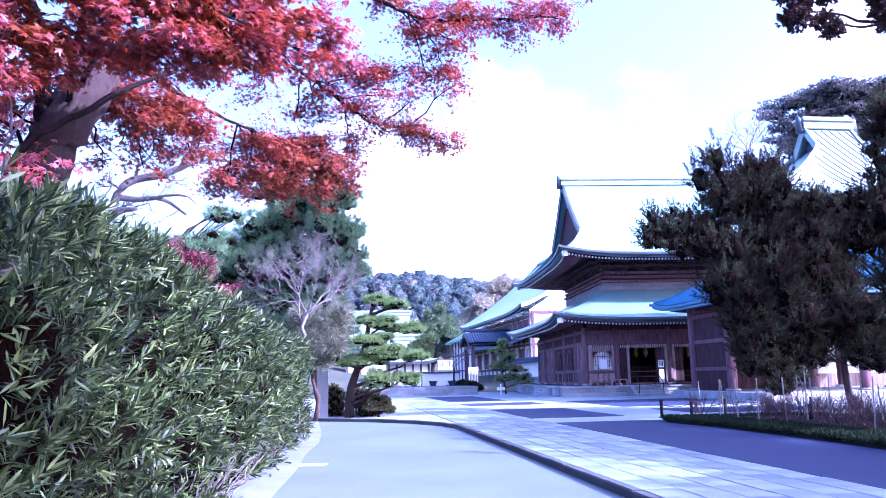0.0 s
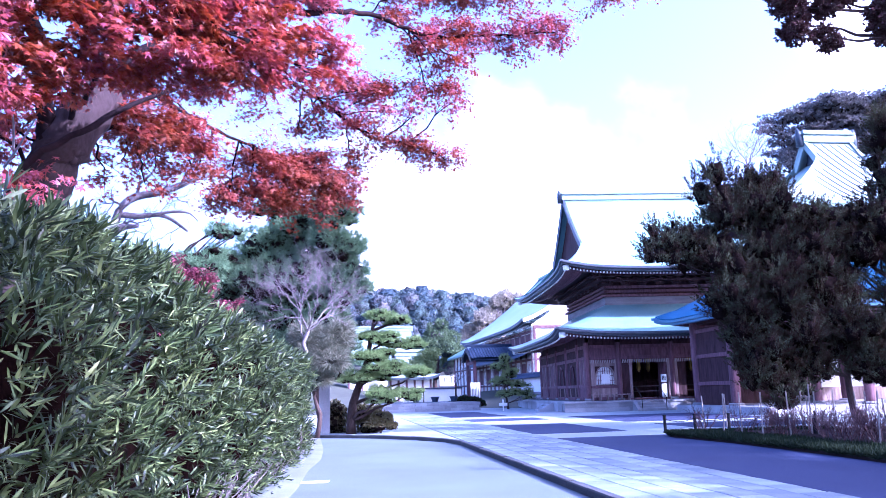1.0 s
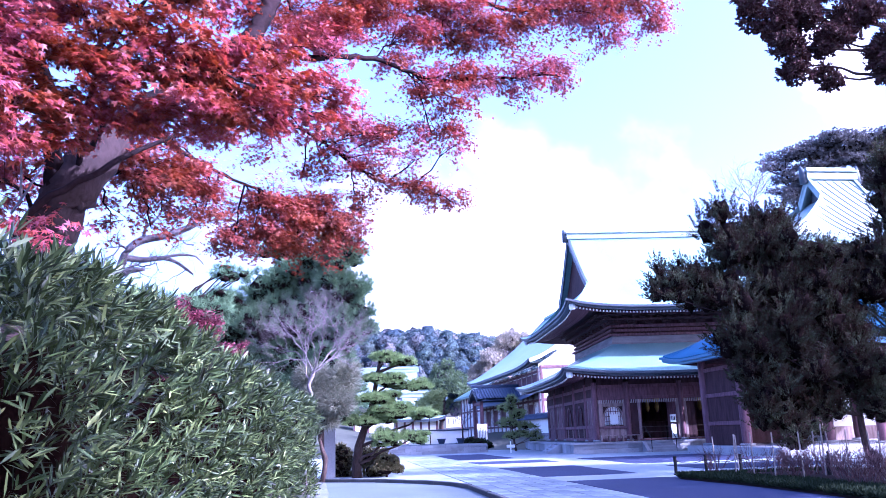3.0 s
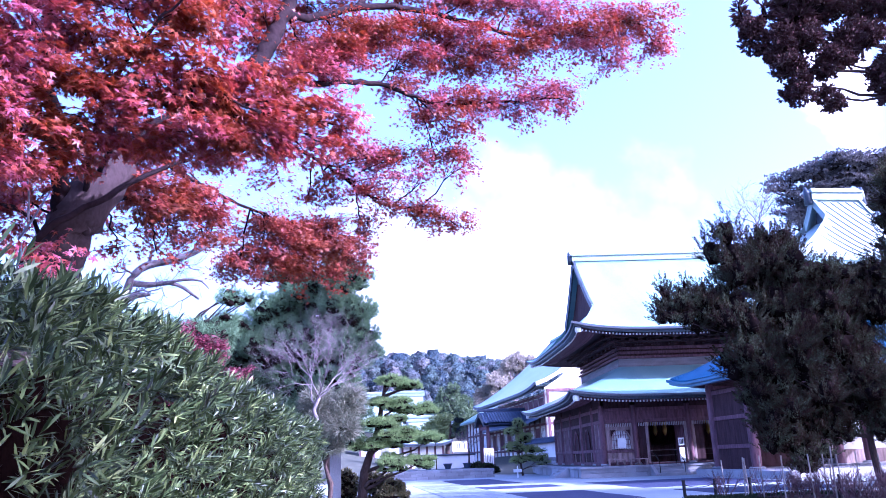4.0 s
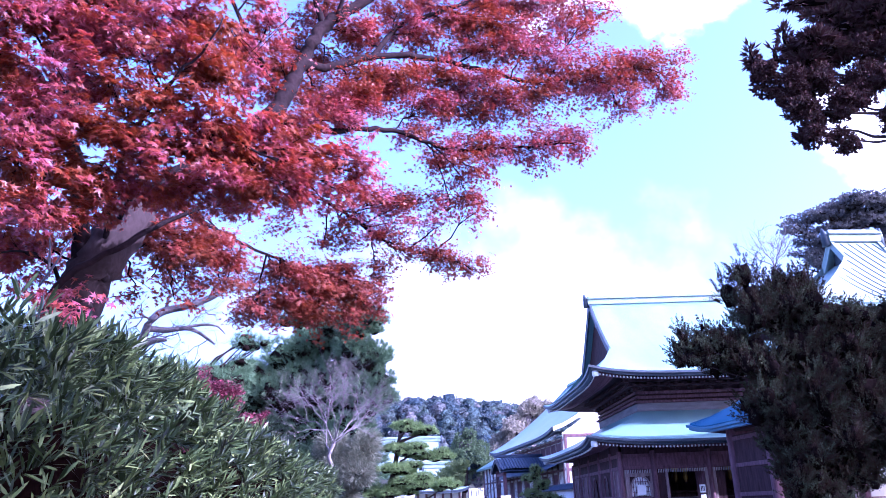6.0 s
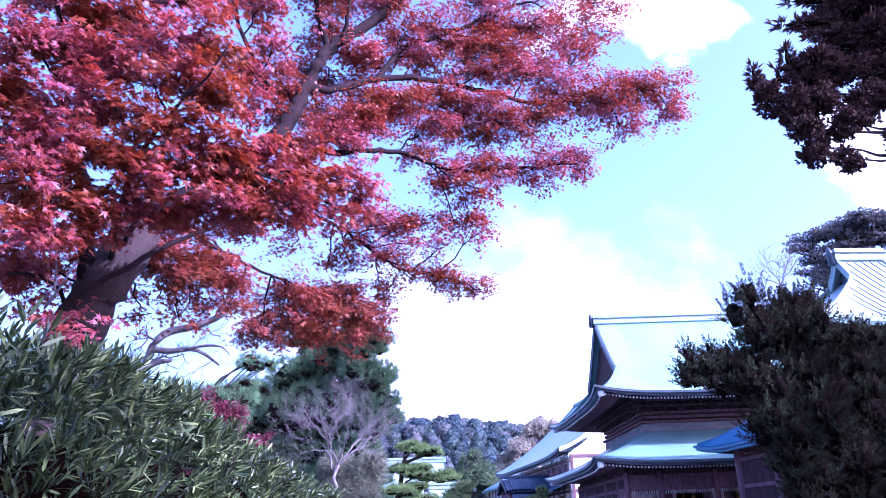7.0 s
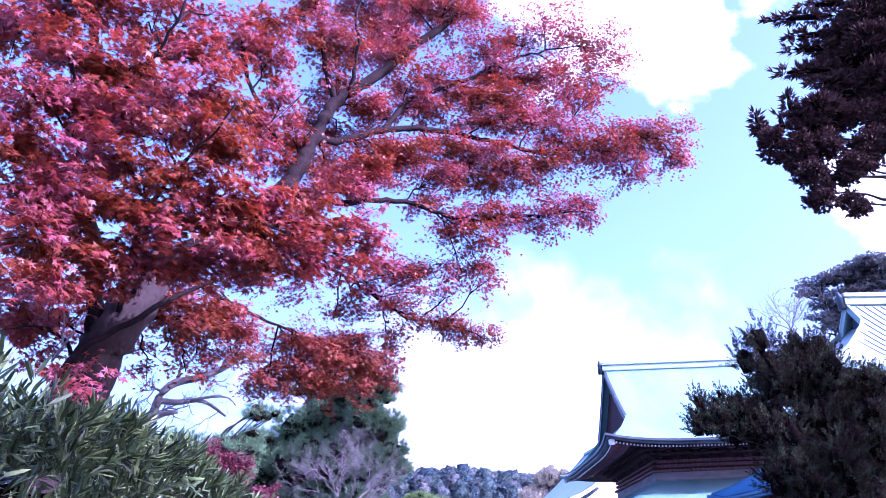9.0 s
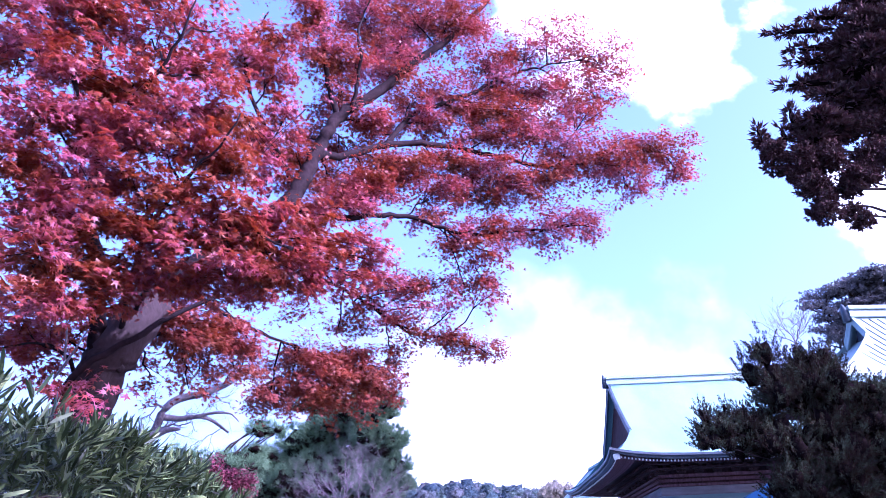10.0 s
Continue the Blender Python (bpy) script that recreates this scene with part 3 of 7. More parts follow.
def cusped_window(x0, z0, w, h, y, parent):
    """A bell-shaped window: frame, lattice bars and a sheet of white paper behind."""
    win = Geo()
    prof = []
    for i in range(13):
        a = math.pi * i / 12
        prof.append((math.cos(a) * w / 2 * (1 if abs(math.cos(a)) < 0.9 else 1.04), h * 0.45 + math.sin(a) * h * 0.55 * (1 + 0.06 * math.sin(2 * a) ** 2)))
    prof = [(w * 0.56, 0)] + prof + [(-w * 0.56, 0)]
    ring = [(x0 + px, y, z0 + pz) for px, pz in prof]
    big = [(x0 + px * 1.16, y, z0 - 0.04 + pz * 1.10) for px, pz in prof]
    n = len(ring)
    v = [(p[0], y - 0.06, p[2]) for p in big] + [(p[0], y - 0.06, p[2]) for p in ring] + [(p[0], y + 0.05, p[2]) for p in ring]
    win.add(v, [(i, i + 1, n + i + 1, n + i) for i in range(n - 1)] + [(n + i, n + i + 1, 2 * n + i + 1, 2 * n + i) for i in range(n - 1)])
    wf = part("window", win, M_PALEWOOD, parent, "bell-shaped window frame")
    p = Geo()
    p.add([(a, y + 0.09, c) for a, b, c in ring], [tuple(range(n))])
    part("pane", p, M_PAPER, wf, "white paper pane")
    for i in range(7):
        b = Geo()
        px = -w * 0.42 + i * w * 0.14
        top = h * 0.45 + h * 0.55 * math.sqrt(max(0, 1 - (px / (w / 2)) ** 2))
        b.box(x0 + px - 0.016, y - 0.02, z0, x0 + px + 0.016, y + 0.02, z0 + top)
        part("bar", b, M_WOOD, wf)
    for k in range(3):
        b = Geo()
        b.box(x0 - w * 0.5, y - 0.026, z0 + 0.25 + 0.32 * k, x0 + w * 0.5, y + 0.026, z0 + 0.285 + 0.32 * k)
        part("bar", b, M_WOOD, wf)


def column(x, y, z0, z1, r, parent, mat=None):
    g = Geo()
    g.lathe(x, y, [(r * 1.5, z0), (r * 1.6, z0 + 0.06), (r * 1.35, z0 + 0.13)], 12)
    part("column_base", g, M_GRANITE, parent, smooth=False)
    g = Geo()
    g.lathe(x, y, [(r * 0.92, z0 + 0.13), (r, z0 + 0.6), (r, z1 - 0.4), (r * 0.86, z1)], 14)
    part("column", g, mat or M_WOOD, parent, smooth=True)


def bracket(x, y, z, turn, parent, s=1.0):
    g = Geo()
    for k in range(3):
        w, d = (0.35 + 0.42 * k) * s, (0.3 + 0.45 * k) * s
        g.box(-w, -d, k * 0.34 * s, w, 0.12, (k * 0.34 + 0.16) * s, 0.03)
        for q in (-1, 0, 1):
            g.box(q * w * 0.86 - 0.13 * s, -d - 0.02, (k * 0.34 + 0.162) * s, q * w * 0.86 + 0.13 * s, -d + 0.24 * s, (k * 0.34 + 0.33) * s, 0.03)
    me = g.mesh("bracket", M_DARK)
    ob = new("bracket", me)
    ob.matrix_basis = pose(x, y, z, 0, 0, turn)
    ob.parent = parent


# the main hall
HALL = pose(17.7, 62.5, 0, 0, 0, 3.5)
hall = thing("temple_hall", "dark timber temple hall with two curved verdigris copper roofs", "temple", m=HALL)
CX, CY, ZB = 8.7, 8.55, 0.70
bays = [-8.7, -6.5, -2.8, 2.8, 6.5, 8.7]
sides_y = [-8.55, -6.1, -2.3, 1.5, 5.35, 8.55]
PX, PY = 10.75, 10.3           # half sizes of the stone platform
g = Geo()
g.box(-PX + 0.05, -PY + 0.05, -0.02, PX, PY, ZB - 0.14, 0.02)
styl = part("stylobate", g, M_GRANITE, hall, "grey stone platform")
nx = 15
for k in range(nx):
    w = 2 * PX / nx
    g = Geo()
    g.box(-PX - 0.05 + w * k + 0.01, -PY - 0.05, ZB - 0.16, -PX - 0.05 + w * (k + 1) - 0.01, -PY + 0.9, ZB - 0.02, 0.015)
    part("edge_stone", g, M_GRANITE, styl)
    for r in range(2):
        g = Geo()
        o = 0.5 * w * (r % 2)
        g.box(-PX + w * k + o + 0.01, -PY + 0.01, 0.28 * r, min(PX, -PX + w * (k + 1) + o) - 0.01, -PY + 0.2, 0.28 * r + 0.255, 0.012)
        part("block", g, M_GRANITE, styl)
for k in range(14):
    w = (2 * PY - 0.9) / 14
    g = Geo()
    g.box(-PX - 0.05, -PY + 0.9 + w * k + 0.01, ZB - 0.16, -PX + 0.9, -PY + 0.9 + w * (k + 1) - 0.01, ZB - 0.02, 0.015)
    part("edge_stone", g, M_GRANITE, styl)
    g = Geo()
    g.box(-PX + 0.01, -PY + 0.9 + w * k + 0.01, 0, -PX + 0.2, -PY + 0.9 + w * (k + 1) - 0.01, ZB - 0.17, 0.012)
    part("block", g, M_GRANITE, styl)
g = Geo()
g.box(-PX + 0.91, -PY + 0.91, ZB - 0.138, PX, PY, ZB - 0.026)
part("platform_floor", g, M_CONC, styl)


def stone_steps(x, y, turn, parent):
    st = Geo()
    for k in range(3):
        st.box(-0.9, -0.34 * (3 - k), -0.02, 0.9, 0.0, 0.17 * (k + 1), 0.015)
    for q in (-1, 1):
        st.add([(q * 0.9, -1.05, 0), (q * 1.12, -1.05, 0), (q * 1.12, 0, 0), (q * 0.9, 0, 0), (q * 0.9, -1.05, 0.1), (q * 1.12, -1.05, 0.1), (q * 1.12, 0, 0.68), (q * 0.9, 0, 0.68)],
               [(4, 5, 6, 7), (0, 1, 5, 4), (1, 2, 6, 5), (3, 0, 4, 7), (2, 3, 7, 6)])
    ob = part("steps", st, M_GRANITE, parent, "three stone steps with side slabs")
    ob.matrix_basis = pose(x, y, 0, 0, 0, turn)


stone_steps(-PX, -5.6, -90, hall)
stone_steps(-5.1, -PY, 0, hall)

for x in bays:
    column(x, -CY, ZB, 4.6, 0.19, hall)
for y in sides_y[1:]:
    column(-CX, y, ZB, 4.6, 0.19, hall)
    column(CX, y, ZB, 4.6, 0.19, hall)


def boarded(x0, x1, y, z0, z1, parent, along="x", boards=0.32, depth=0.08, mat=None):
    """A wall of upright boards between two columns, with rails."""
    wall = Geo()
    n = max(2, round(abs(x1 - x0) / boards))
    line = []
    for k in range(n):
        a, b = x0 + (x1 - x0) * k / n, x0 + (x1 - x0) * (k + 1) / n
        line += [(a, 0.012), (a + 0.008, -depth / 2), (b - 0.008, -depth / 2 - 0.006 * (k % 2))]
    line += [(x1, 0.012), (x1, depth / 2), (x0, depth / 2), (x0, 0.012)]
    rows = [[(p, y + q, z) if along == "x" else (y + q, p, z) for p, q in line] for z in (z0, z1)]
    wall.sheet(rows)
    part("wall", wall, mat or M_WOOD, parent)


def rail(x0, x1, y, z, parent, along="x", h=0.22, d=0.2, mat=None):
    r = Geo()
    if along == "x":
        r.box(x0, y - d / 2, z, x1, y + d / 2, z + h, 0.015)
    else:
        r.box(y - d / 2, x0, z, y + d / 2, x1, z + h, 0.015)
    part("beam", r, mat or M_WOOD, parent)


# front bays: window, open door, open door, open door, window
for k in range(5):
    x0, x1 = bays[k] + 0.19, bays[k + 1] - 0.19
    rail(x0, x1, -CY, 3.42, hall, mat=M_WOOD)
    rail(x0, x1, -CY, 4.2, hall)
    boarded(x0, x1, -CY, 3.64, 4.2, hall, mat=M_WOOD)
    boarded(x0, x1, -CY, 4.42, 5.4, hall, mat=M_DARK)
    lat = thing("transom", "", "")
    lat.parent = hall
    tagged(lat, "pale slatted transom")
    for i in range(int((x1 - x0) / 0.16)):
        slat = Geo()
        slat.add([(x0 + i * 0.16 + 0.02, -CY - 0.16, 3.18), (x0 + i * 0.16 + 0.09, -CY - 0.16, 3.18), (x0 + i * 0.16 + 0.14, -CY - 0.16, 3.40), (x0 + i * 0.16 + 0.07, -CY - 0.16, 3.40),
                  (x0 + i * 0.16 + 0.02, -CY - 0.10, 3.18), (x0 + i * 0.16 + 0.09, -CY - 0.10, 3.18), (x0 + i * 0.16 + 0.14, -CY - 0.10, 3.40), (x0 + i * 0.16 + 0.07, -CY - 0.10, 3.40)],
                 [(0, 1, 2, 3), (7, 6, 5, 4), (0, 4, 5, 1), (1, 5, 6, 2), (2, 6, 7, 3), (3, 7, 4, 0)])
        part("slat", slat, M_SLAT, lat)
    if k in (0, 4):
        c, w = (x0 + x1) / 2 + 0.1, 1.15
        boarded(x0, c - w / 2 - 0.1, -CY, ZB, 3.42, hall, mat=M_PALEWOOD)
        boarded(c + w / 2 + 0.1, x1, -CY, ZB, 3.42, hall, mat=M_PALEWOOD)
        boarded(c - w / 2 - 0.1, c + w / 2 + 0.1, -CY, ZB, 1.70, hall, mat=M_PALEWOOD)
        boarded(c - w / 2 - 0.1, c + w / 2 + 0.1, -CY, 2.98, 3.2, hall, mat=M_PALEWOOD)
        boarded(c - w / 2 - 0.1, c + w / 2 + 0.1, -CY + 0.12, 1.70, 3.2, hall, mat=M_DARK)
        rail(x0, x1, -CY - 0.03, 1.50, hall, h=0.18)
        rail(x0, x1, -CY - 0.03, ZB, hall, h=0.2)
        post = Geo()
        post.box(x0 + 0.02, -CY - 0.12, ZB, x0 + 0.28, -CY + 0.05, 3.42, 0.012)
        part("door_post", post, M_PALEWOOD, hall)
        cusped_window(c, 1.74, w, 1.2, -CY - 0.03, hall)
        if k == 0:
            sheet = Geo()
            sheet.box(c - 0.27, -CY - 0.16, 1.80, c + 0.29, -CY - 0.15, 2.45)
            part("paper_sheet", sheet, M_PAPER, hall, "white paper notice on the window")
    else:
        for q in (x0 + (0.52 if k == 1 else 0.0), x1 - 0.14):
            post = Geo()
            post.box(q, -CY - 0.08, ZB, q + 0.16, -CY + 0.08, 3.42, 0.012)
            part("door_post", post, M_PALEWOOD, hall, "pale door post with sunlight in its tone")
        if k == 1:
            boarded(x0, x0 + 0.52, -CY + 0.02, ZB, 3.42, hall, mat=M_DARK)
        for sgn, q in ((1, x0 + (0.72 if k == 1 else 0.2)), (-1, x1 - 0.2)):
            leaf = Geo()
            leaf.box(-0.04, 0.0, ZB + 0.1, 0.04, 1.0, 3.2, 0.01)
            for z in (0.9, 1.9, 2.8):
                leaf.box(-0.055, 0.0, z, 0.055, 1.0, z + 0.1)
            ob = part("door", leaf, M_WOOD, hall, "folded-back panelled door")
            ob.matrix_basis = pose(q, -CY + 0.1, 0, 0, 0, -sgn * 12)
        if k == 2:
            boarded(x0 + 0.16, x0 + 0.75, -CY + 0.02, ZB + 0.1, 3.2, hall, mat=M_DARK)
        rail(x0, x1, -CY, ZB, hall, h=0.1)
        for z in (0.5, 0.85):
            rail(x0 + 0.8, x1 - 0.2, -CY + 1.6, ZB + z, hall, h=0.06, d=0.06, mat=M_PALEWOOD)
for k in range(5):
    y0, y1 = sides_y[k] + 0.19, sides_y[k + 1] - 0.19
    for sx in (-CX, CX):
        boarded(y0, y1, sx, ZB, 3.42, hall, along="y", mat=M_DARK if k in (1, 2) else M_WOOD)
        boarded(y0, y1, sx, 3.64, 5.4, hall, along="y", mat=M_DARK)
        for z in (ZB, 1.55, 3.42, 4.2):
            rail(y0, y1, sx, z, hall, along="y", d=0.24)
    # panels and dark bell-shaped windows of the side wall
    mid = (y0 + y1) / 2
    if k in (1, 2):
        win = Geo()
        prof = [(0.62 * math.cos(a), 2.35 + 0.75 * math.sin(a)) for a in np.linspace(0, math.pi, 11)]
        prof = [(0.7, 1.78)] + prof + [(-0.7, 1.78)]
        n = len(prof)
        win.add([(-CX - 0.13, mid + p * q, 2.3 + (z - 2.3) * q) for q in (1.16, 1.0) for p, z in prof] + [(-CX - 0.02, mid + p, z) for p, z in prof],
                [(r * n + i, r * n + i + 1, r * n + n + i + 1, r * n + n + i) for r in range(2) for i in range(n - 1)])
        part("window", win, M_WOOD, hall, "bell-shaped window frame")
    for q in (0.25, 0.75):
        st = Geo()
        yy = y0 + (y1 - y0) * q
        st.box(-CX - 0.1, yy - 0.05, 1.74 if k not in (1, 2) else 0.9, -CX - 0.05, yy + 0.05, 3.41 if k not in (1, 2) else 1.54, 0.01)
        part("stile", st, M_PALEWOOD, hall)
boarded(-CX, CX, CY, ZB, 5.4, hall)
# the dim inside: floor, a far wall, altar table and gilt canopy
g = Geo()
g.box(-CX + 0.1, -CY + 0.2, ZB - 0.002, CX - 0.1, CY - 0.2, ZB + 0.02)
part("inner_floor", g, M_GRANITE, hall)
g = Geo()
g.box(-4.0, 1.2, ZB, 4.0, 2.6, ZB + 1.3, 0.05)
g.box(-4.3, 1.0, ZB + 1.302, 4.3, 2.8, ZB + 1.42, 0.02)
part("altar", g, M_WOOD, hall, "dark altar table")
for q in (-4.6, -3.9, -3.2, 0.0, 2.2):
    g = Geo()
    g.lathe(q, -4.6, [(0.02, 3.9), (0.16, 3.75), (0.3, 3.4), (0.12, 3.35), (0.18, 2.9), (0.05, 2.6)], 10)
    part("hanging_lantern", g, M_GOLD, hall, "gilt hanging ornament", smooth=True)
g = Geo()
g.box(-CX, -CY, 5.3, CX, CY, 5.4)
part("inner_ceiling", g, M_DARK, hall)

# lower roof
g = Geo()
skirt(g, 6.5, 6.3, 7.45, 11.1, 11.1, 5.1, 0.42, 1.25)
part("lower_roof", g, M_COPPER, hall, "sweeping verdigris copper lower roof", smooth=True)
eave_trim(hall, 11.1, 11.1, 5.1, 0.42, CX, CY)
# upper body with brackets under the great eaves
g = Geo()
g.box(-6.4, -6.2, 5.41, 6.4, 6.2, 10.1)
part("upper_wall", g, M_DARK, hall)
g = Geo()
g.box(-6.56, -6.36, 7.3, 6.56, 6.36, 7.98, 0.02)
part("roof_flashing", g, M_FLASH, hall, "grey weathered boards above the lower roof")
rail(-6.7, 6.7, -6.3, 7.99, hall, h=0.16, d=0.5)
rail(-6.5, 6.5, -6.5, 7.99, hall, along="y", h=0.16, d=0.5)
for z in (8.3, 8.62):
    rail(-6.6, 6.6, -6.25, z, hall, h=0.2, d=0.3)
    rail(-6.4, 6.4, -6.45, z, hall, along="y", h=0.2, d=0.3)
for i in range(11):
    bracket(-6.25 + 1.25 * i, -6.35, 8.84, 0, hall, 0.8)
    bracket(-6.55, -6.25 + 1.25 * i, 8.84, -90, hall, 0.8)
gabled_top(hall, 10.45, 10.55, 9.55, 7.85, 16.95, 0.5, 0.55, M_COPPER, 1.54)
eave_trim(hall, 10.45, 10.55, 9.55, 0.55, 6.4, 6.2)

# the tall two-tiered gate hall at the side of the court
gate = thing("gate_hall", "tall two-tiered timber gate hall with pale batten-seamed copper roofs", "temple", m=pose(22.9, 44.2, 0, 0, 0, 8))
g = Geo()
g.box(-8.3, -5.2, -0.02, 8.0, 5.2, 0.38, 0.02)
part("stylobate", g, M_GRANITE, gate, "grey stone platform")
for x in (-7.2, -2.4, 2.4, 7.2):
    for y in (-4.4, 0, 4.4):
        column(x, y, 0.38, 5.4, 0.27, gate, M_WOOD)
boarded(0.27, 4.13, -7.2, 0.38, 4.9, gate, along="y", mat=M_DARK)
boarded(-6.93, -2.67, 4.4, 0.38, 4.9, gate, mat=M_DARK)
for z in (1.5, 3.1):
    rail(0.27, 4.13, -7.2, z, gate, along="y", d=0.26)
for y in (-4.4, 0, 4.4):
    rail(-6.93, 6.93, y, 4.92, gate, d=0.26)
    rail(-6.93, 6.93, y, 4.3, gate, d=0.2)
for x in (-7.2, -2.4, 2.4, 7.2):
    rail(-4.13, 4.13, x, 4.6, gate, along="y", d=0.22)
g = Geo()
g.box(-7.1, -4.3, 5.16, 7.1, 4.3, 5.3)
part("inner_ceiling", g, M_DARK, gate)
g = Geo()
skirt(g, 4.9, 2.4, 8.0, 8.75, 6.6, 5.4, 0.4, 1.25)
part("lower_roof", g, M_COPPERB, gate, "tiled lower roof painted blue for its shaded side", smooth=True)
for i in range(54):
    for side in "fl":
        if side == "f":
            x = -8.55 + i * 17.1 / 53
            if abs(x) > 8.3:
                continue
            line = [(x * (0.56 + 0.44 * v), -(2.4 + 4.2 * v), roof_z(v, 8.0, 5.4, 1.25) + 0.4 * abs(x / 8.75) ** 5 * v * v + 0.03) for v in np.linspace(0.04, 0.99, 5)]
        else:
            y = -6.45 + i * 12.9 / 53
            line = [(-(4.9 + 3.85 * v), y * (0.37 + 0.63 * v), roof_z(v, 8.0, 5.4, 1.25) + 0.4 * abs(y / 6.5) ** 5 * v * v + 0.03) for v in np.linspace(0.04, 0.99, 5)]
        b = Geo()
        b.tube(line, [0.085] * 5, 6)
        part("batten", b, M_COPPERB, gate)
eave_trim(gate, 8.75, 6.6, 5.4, 0.4, 7.2, 4.4, rafters=False, edge=M_COPPERB)
g = Geo()
g.box(-4.3, -2.3, 5.31, 4.3, 2.3, 11.2)
part("upper_wall", g, M_DARK, gate)
gabled_top(gate, 6.1, 4.5, 10.8, 1.5, 15.6, 0.24, 0.4, M_COPPERL, 1.25, M_COPPERL)
for i in range(17):
    line = []
    for v in np.linspace(0.05, 0.98, 9):
        w = 1.5 if v < 0.24 else 1.5 + 4.6 * (v - 0.24) / 0.76
        x = -4.0 + i * 0.5 + 2.2 * (v - 0.05)
        if abs(x) < w:
            line.append((x, -4.5 * v, roof_z(v, 15.6, 10.8, 1.25) + 0.02))
    if len(line) > 2:
        b = Geo()
        b.tube(line, [0.028] * len(line), 5)
        part("batten", b, M_COPPERD, gate)
eave_trim(gate, 6.1, 4.5, 10.8, 0.4, 4.3, 2.3, rafters=False, edge=M_COPPER)

# the long two-storeyed hall behind
rear = thing("long_hall", "long two-storeyed hall with a broad verdigris roof and plaster gable", "temple", m=pose(9.15, 84.0, -0.15, 0, 0, 9.4) @ Matrix.Scale(1.12, 4))
RL = 31.0                      # runs away along its own y; its lane side is at x = 0
g = Geo()
rows = []
for i in range(13):
    v = i / 12
    rows.append([(10.5 - (10.5 + 1.1) * v, -1.0 + (RL + 2) * j / 20, roof_z(v, 16.8, 7.75, 1.25) + 0.5 * abs(2 * j / 20 - 1) ** 6 * v) for j in range(21)])
g.sheet(rows)
rows = [[(10.5 + (10.5 + 1.1) * i / 12, -1.0 + (RL + 2) * j / 20, roof_z(i / 12, 16.8, 7.75, 1.25)) for j in range(21)] for i in range(13)]
g.sheet(rows[::-1])
roof = part("roof", g, M_COPPER, rear, "broad verdigris roof", smooth=True)
for y in (-1.0, RL + 1.0):
    for flip in (False, True):
        g = Geo()
        line = [(10.5 - 11.6 * t, y, 0.35 * t ** 3 + roof_z(t, 16.8, 7.75, 1.25)) for t in np.linspace(0, 1, 12)]
        if flip:
            line = [(21 - p[0], p[1], p[2]) for p in line]
        g.sheet([[(p[0], p[1] + (0.3 if y > 0 else -0.3) * a, p[2] + b) for p in line] for a, b in ((-1, 0.14), (1, 0.14), (1, -0.22), (0, -0.22))])
        part("verge_board", g, M_WHITE, rear, "pale verge board")
g = Geo()
g.box(10.25, 1.0, 16.7, 10.75, RL + 1.0, 17.1, 0.08)
part("ridge", g, M_COPPER, roof)
g = Geo()
rows = [[] for _ in range(5)]
for j in range(21):
    y, up = -1.0 + (RL + 2) * j / 20, 0.5 * abs(2 * j / 20 - 1) ** 6
    for row, (x, z) in zip(rows, ((-1.14, 7.79), (-1.14, 7.5), (-0.9, 7.46), (-0.9, 7.32), (0.3, 7.9))):
        row.append((x, y, z + up * (x < 0)))
g.sheet(rows)
part("eave_board", g, M_COPPERD, rear, "dark eave edge and soffit")
g = Geo()
prof = [(10.5 - 11.0 * t, roof_z(t, 16.5, 7.6, 1.25)) for t in np.linspace(0, 0.95, 10)]
g.add([(x, 0, z) for x, z in prof] + [(x, 0, 0) for x, z in prof], [(i, i + 1, 11 + i, 10 + i) for i in range(9)])
g.add([(21 - x, 0, z) for x, z in prof] + [(21 - x, 0, 0) for x, z in prof], [(i, i + 1, 11 + i, 10 + i) for i in range(9)])
part("gable_wall", g, M_PLASTER, rear, "white plastered gable end")
g = Geo()
g.box(0.1, 0.02, -0.05, 0.3, RL, 7.4)
part("wall", g, M_PLASTER, rear, "white plaster between dark posts")
for i in range(15):
    y = 0.2 + i * RL / 15
    p = Geo()
    p.box(-0.02, y, 0, 0.16, y + 0.24, 7.4, 0.015)
    part("post", p, M_PALEWOOD, rear)
    if i < 14:
        for z0, z1 in ((2.3, 4.1), (5.5, 6.9)):
            w = Geo()
            w.box(0.04, y + 0.32, z0, 0.095, y + RL / 15 - 0.08, z1, 0.01)
            win = part("window", w, M_WOOD if z0 > 5 or i % 2 else M_PAPER, rear, "lattice shutter or paper screen")
            for q in range(4):
                b = Geo()
                b.box(0.015, y + 0.55 + q * 0.45, z0 + 0.05, 0.039, y + 0.60 + q * 0.45, z1 - 0.05)
                part("lattice_bar", b, M_WOOD, win)
for z in (0.6, 2.0, 4.3, 5.2, 7.0):
    p = Geo()
    p.box(-0.05, 0.0, z, 0.17, RL, z + 0.2)
    part("beam", p, M_WOOD, rear)
for z, c in ((4.3, 0), (7.4, 0), (10.0, 3)):
    p = Geo()
    p.box(0.2 + c, -0.09, z, 20.8 - c, -0.004, z + 0.28)
    part("gable_beam", p, M_WOOD, rear)
for x in (0.2, 2.4, 4.6, 6.8):
    p = Geo()
    p.box(x, -0.088, 0.0, x + 0.25, -0.005, 7.4)
    part("gable_post", p, M_WOOD, rear)
p = Geo()
p.box(3.0, -0.05, 4.9, 4.1, 0.05, 6.6, 0.02)
part("window", p, M_DARK, rear)
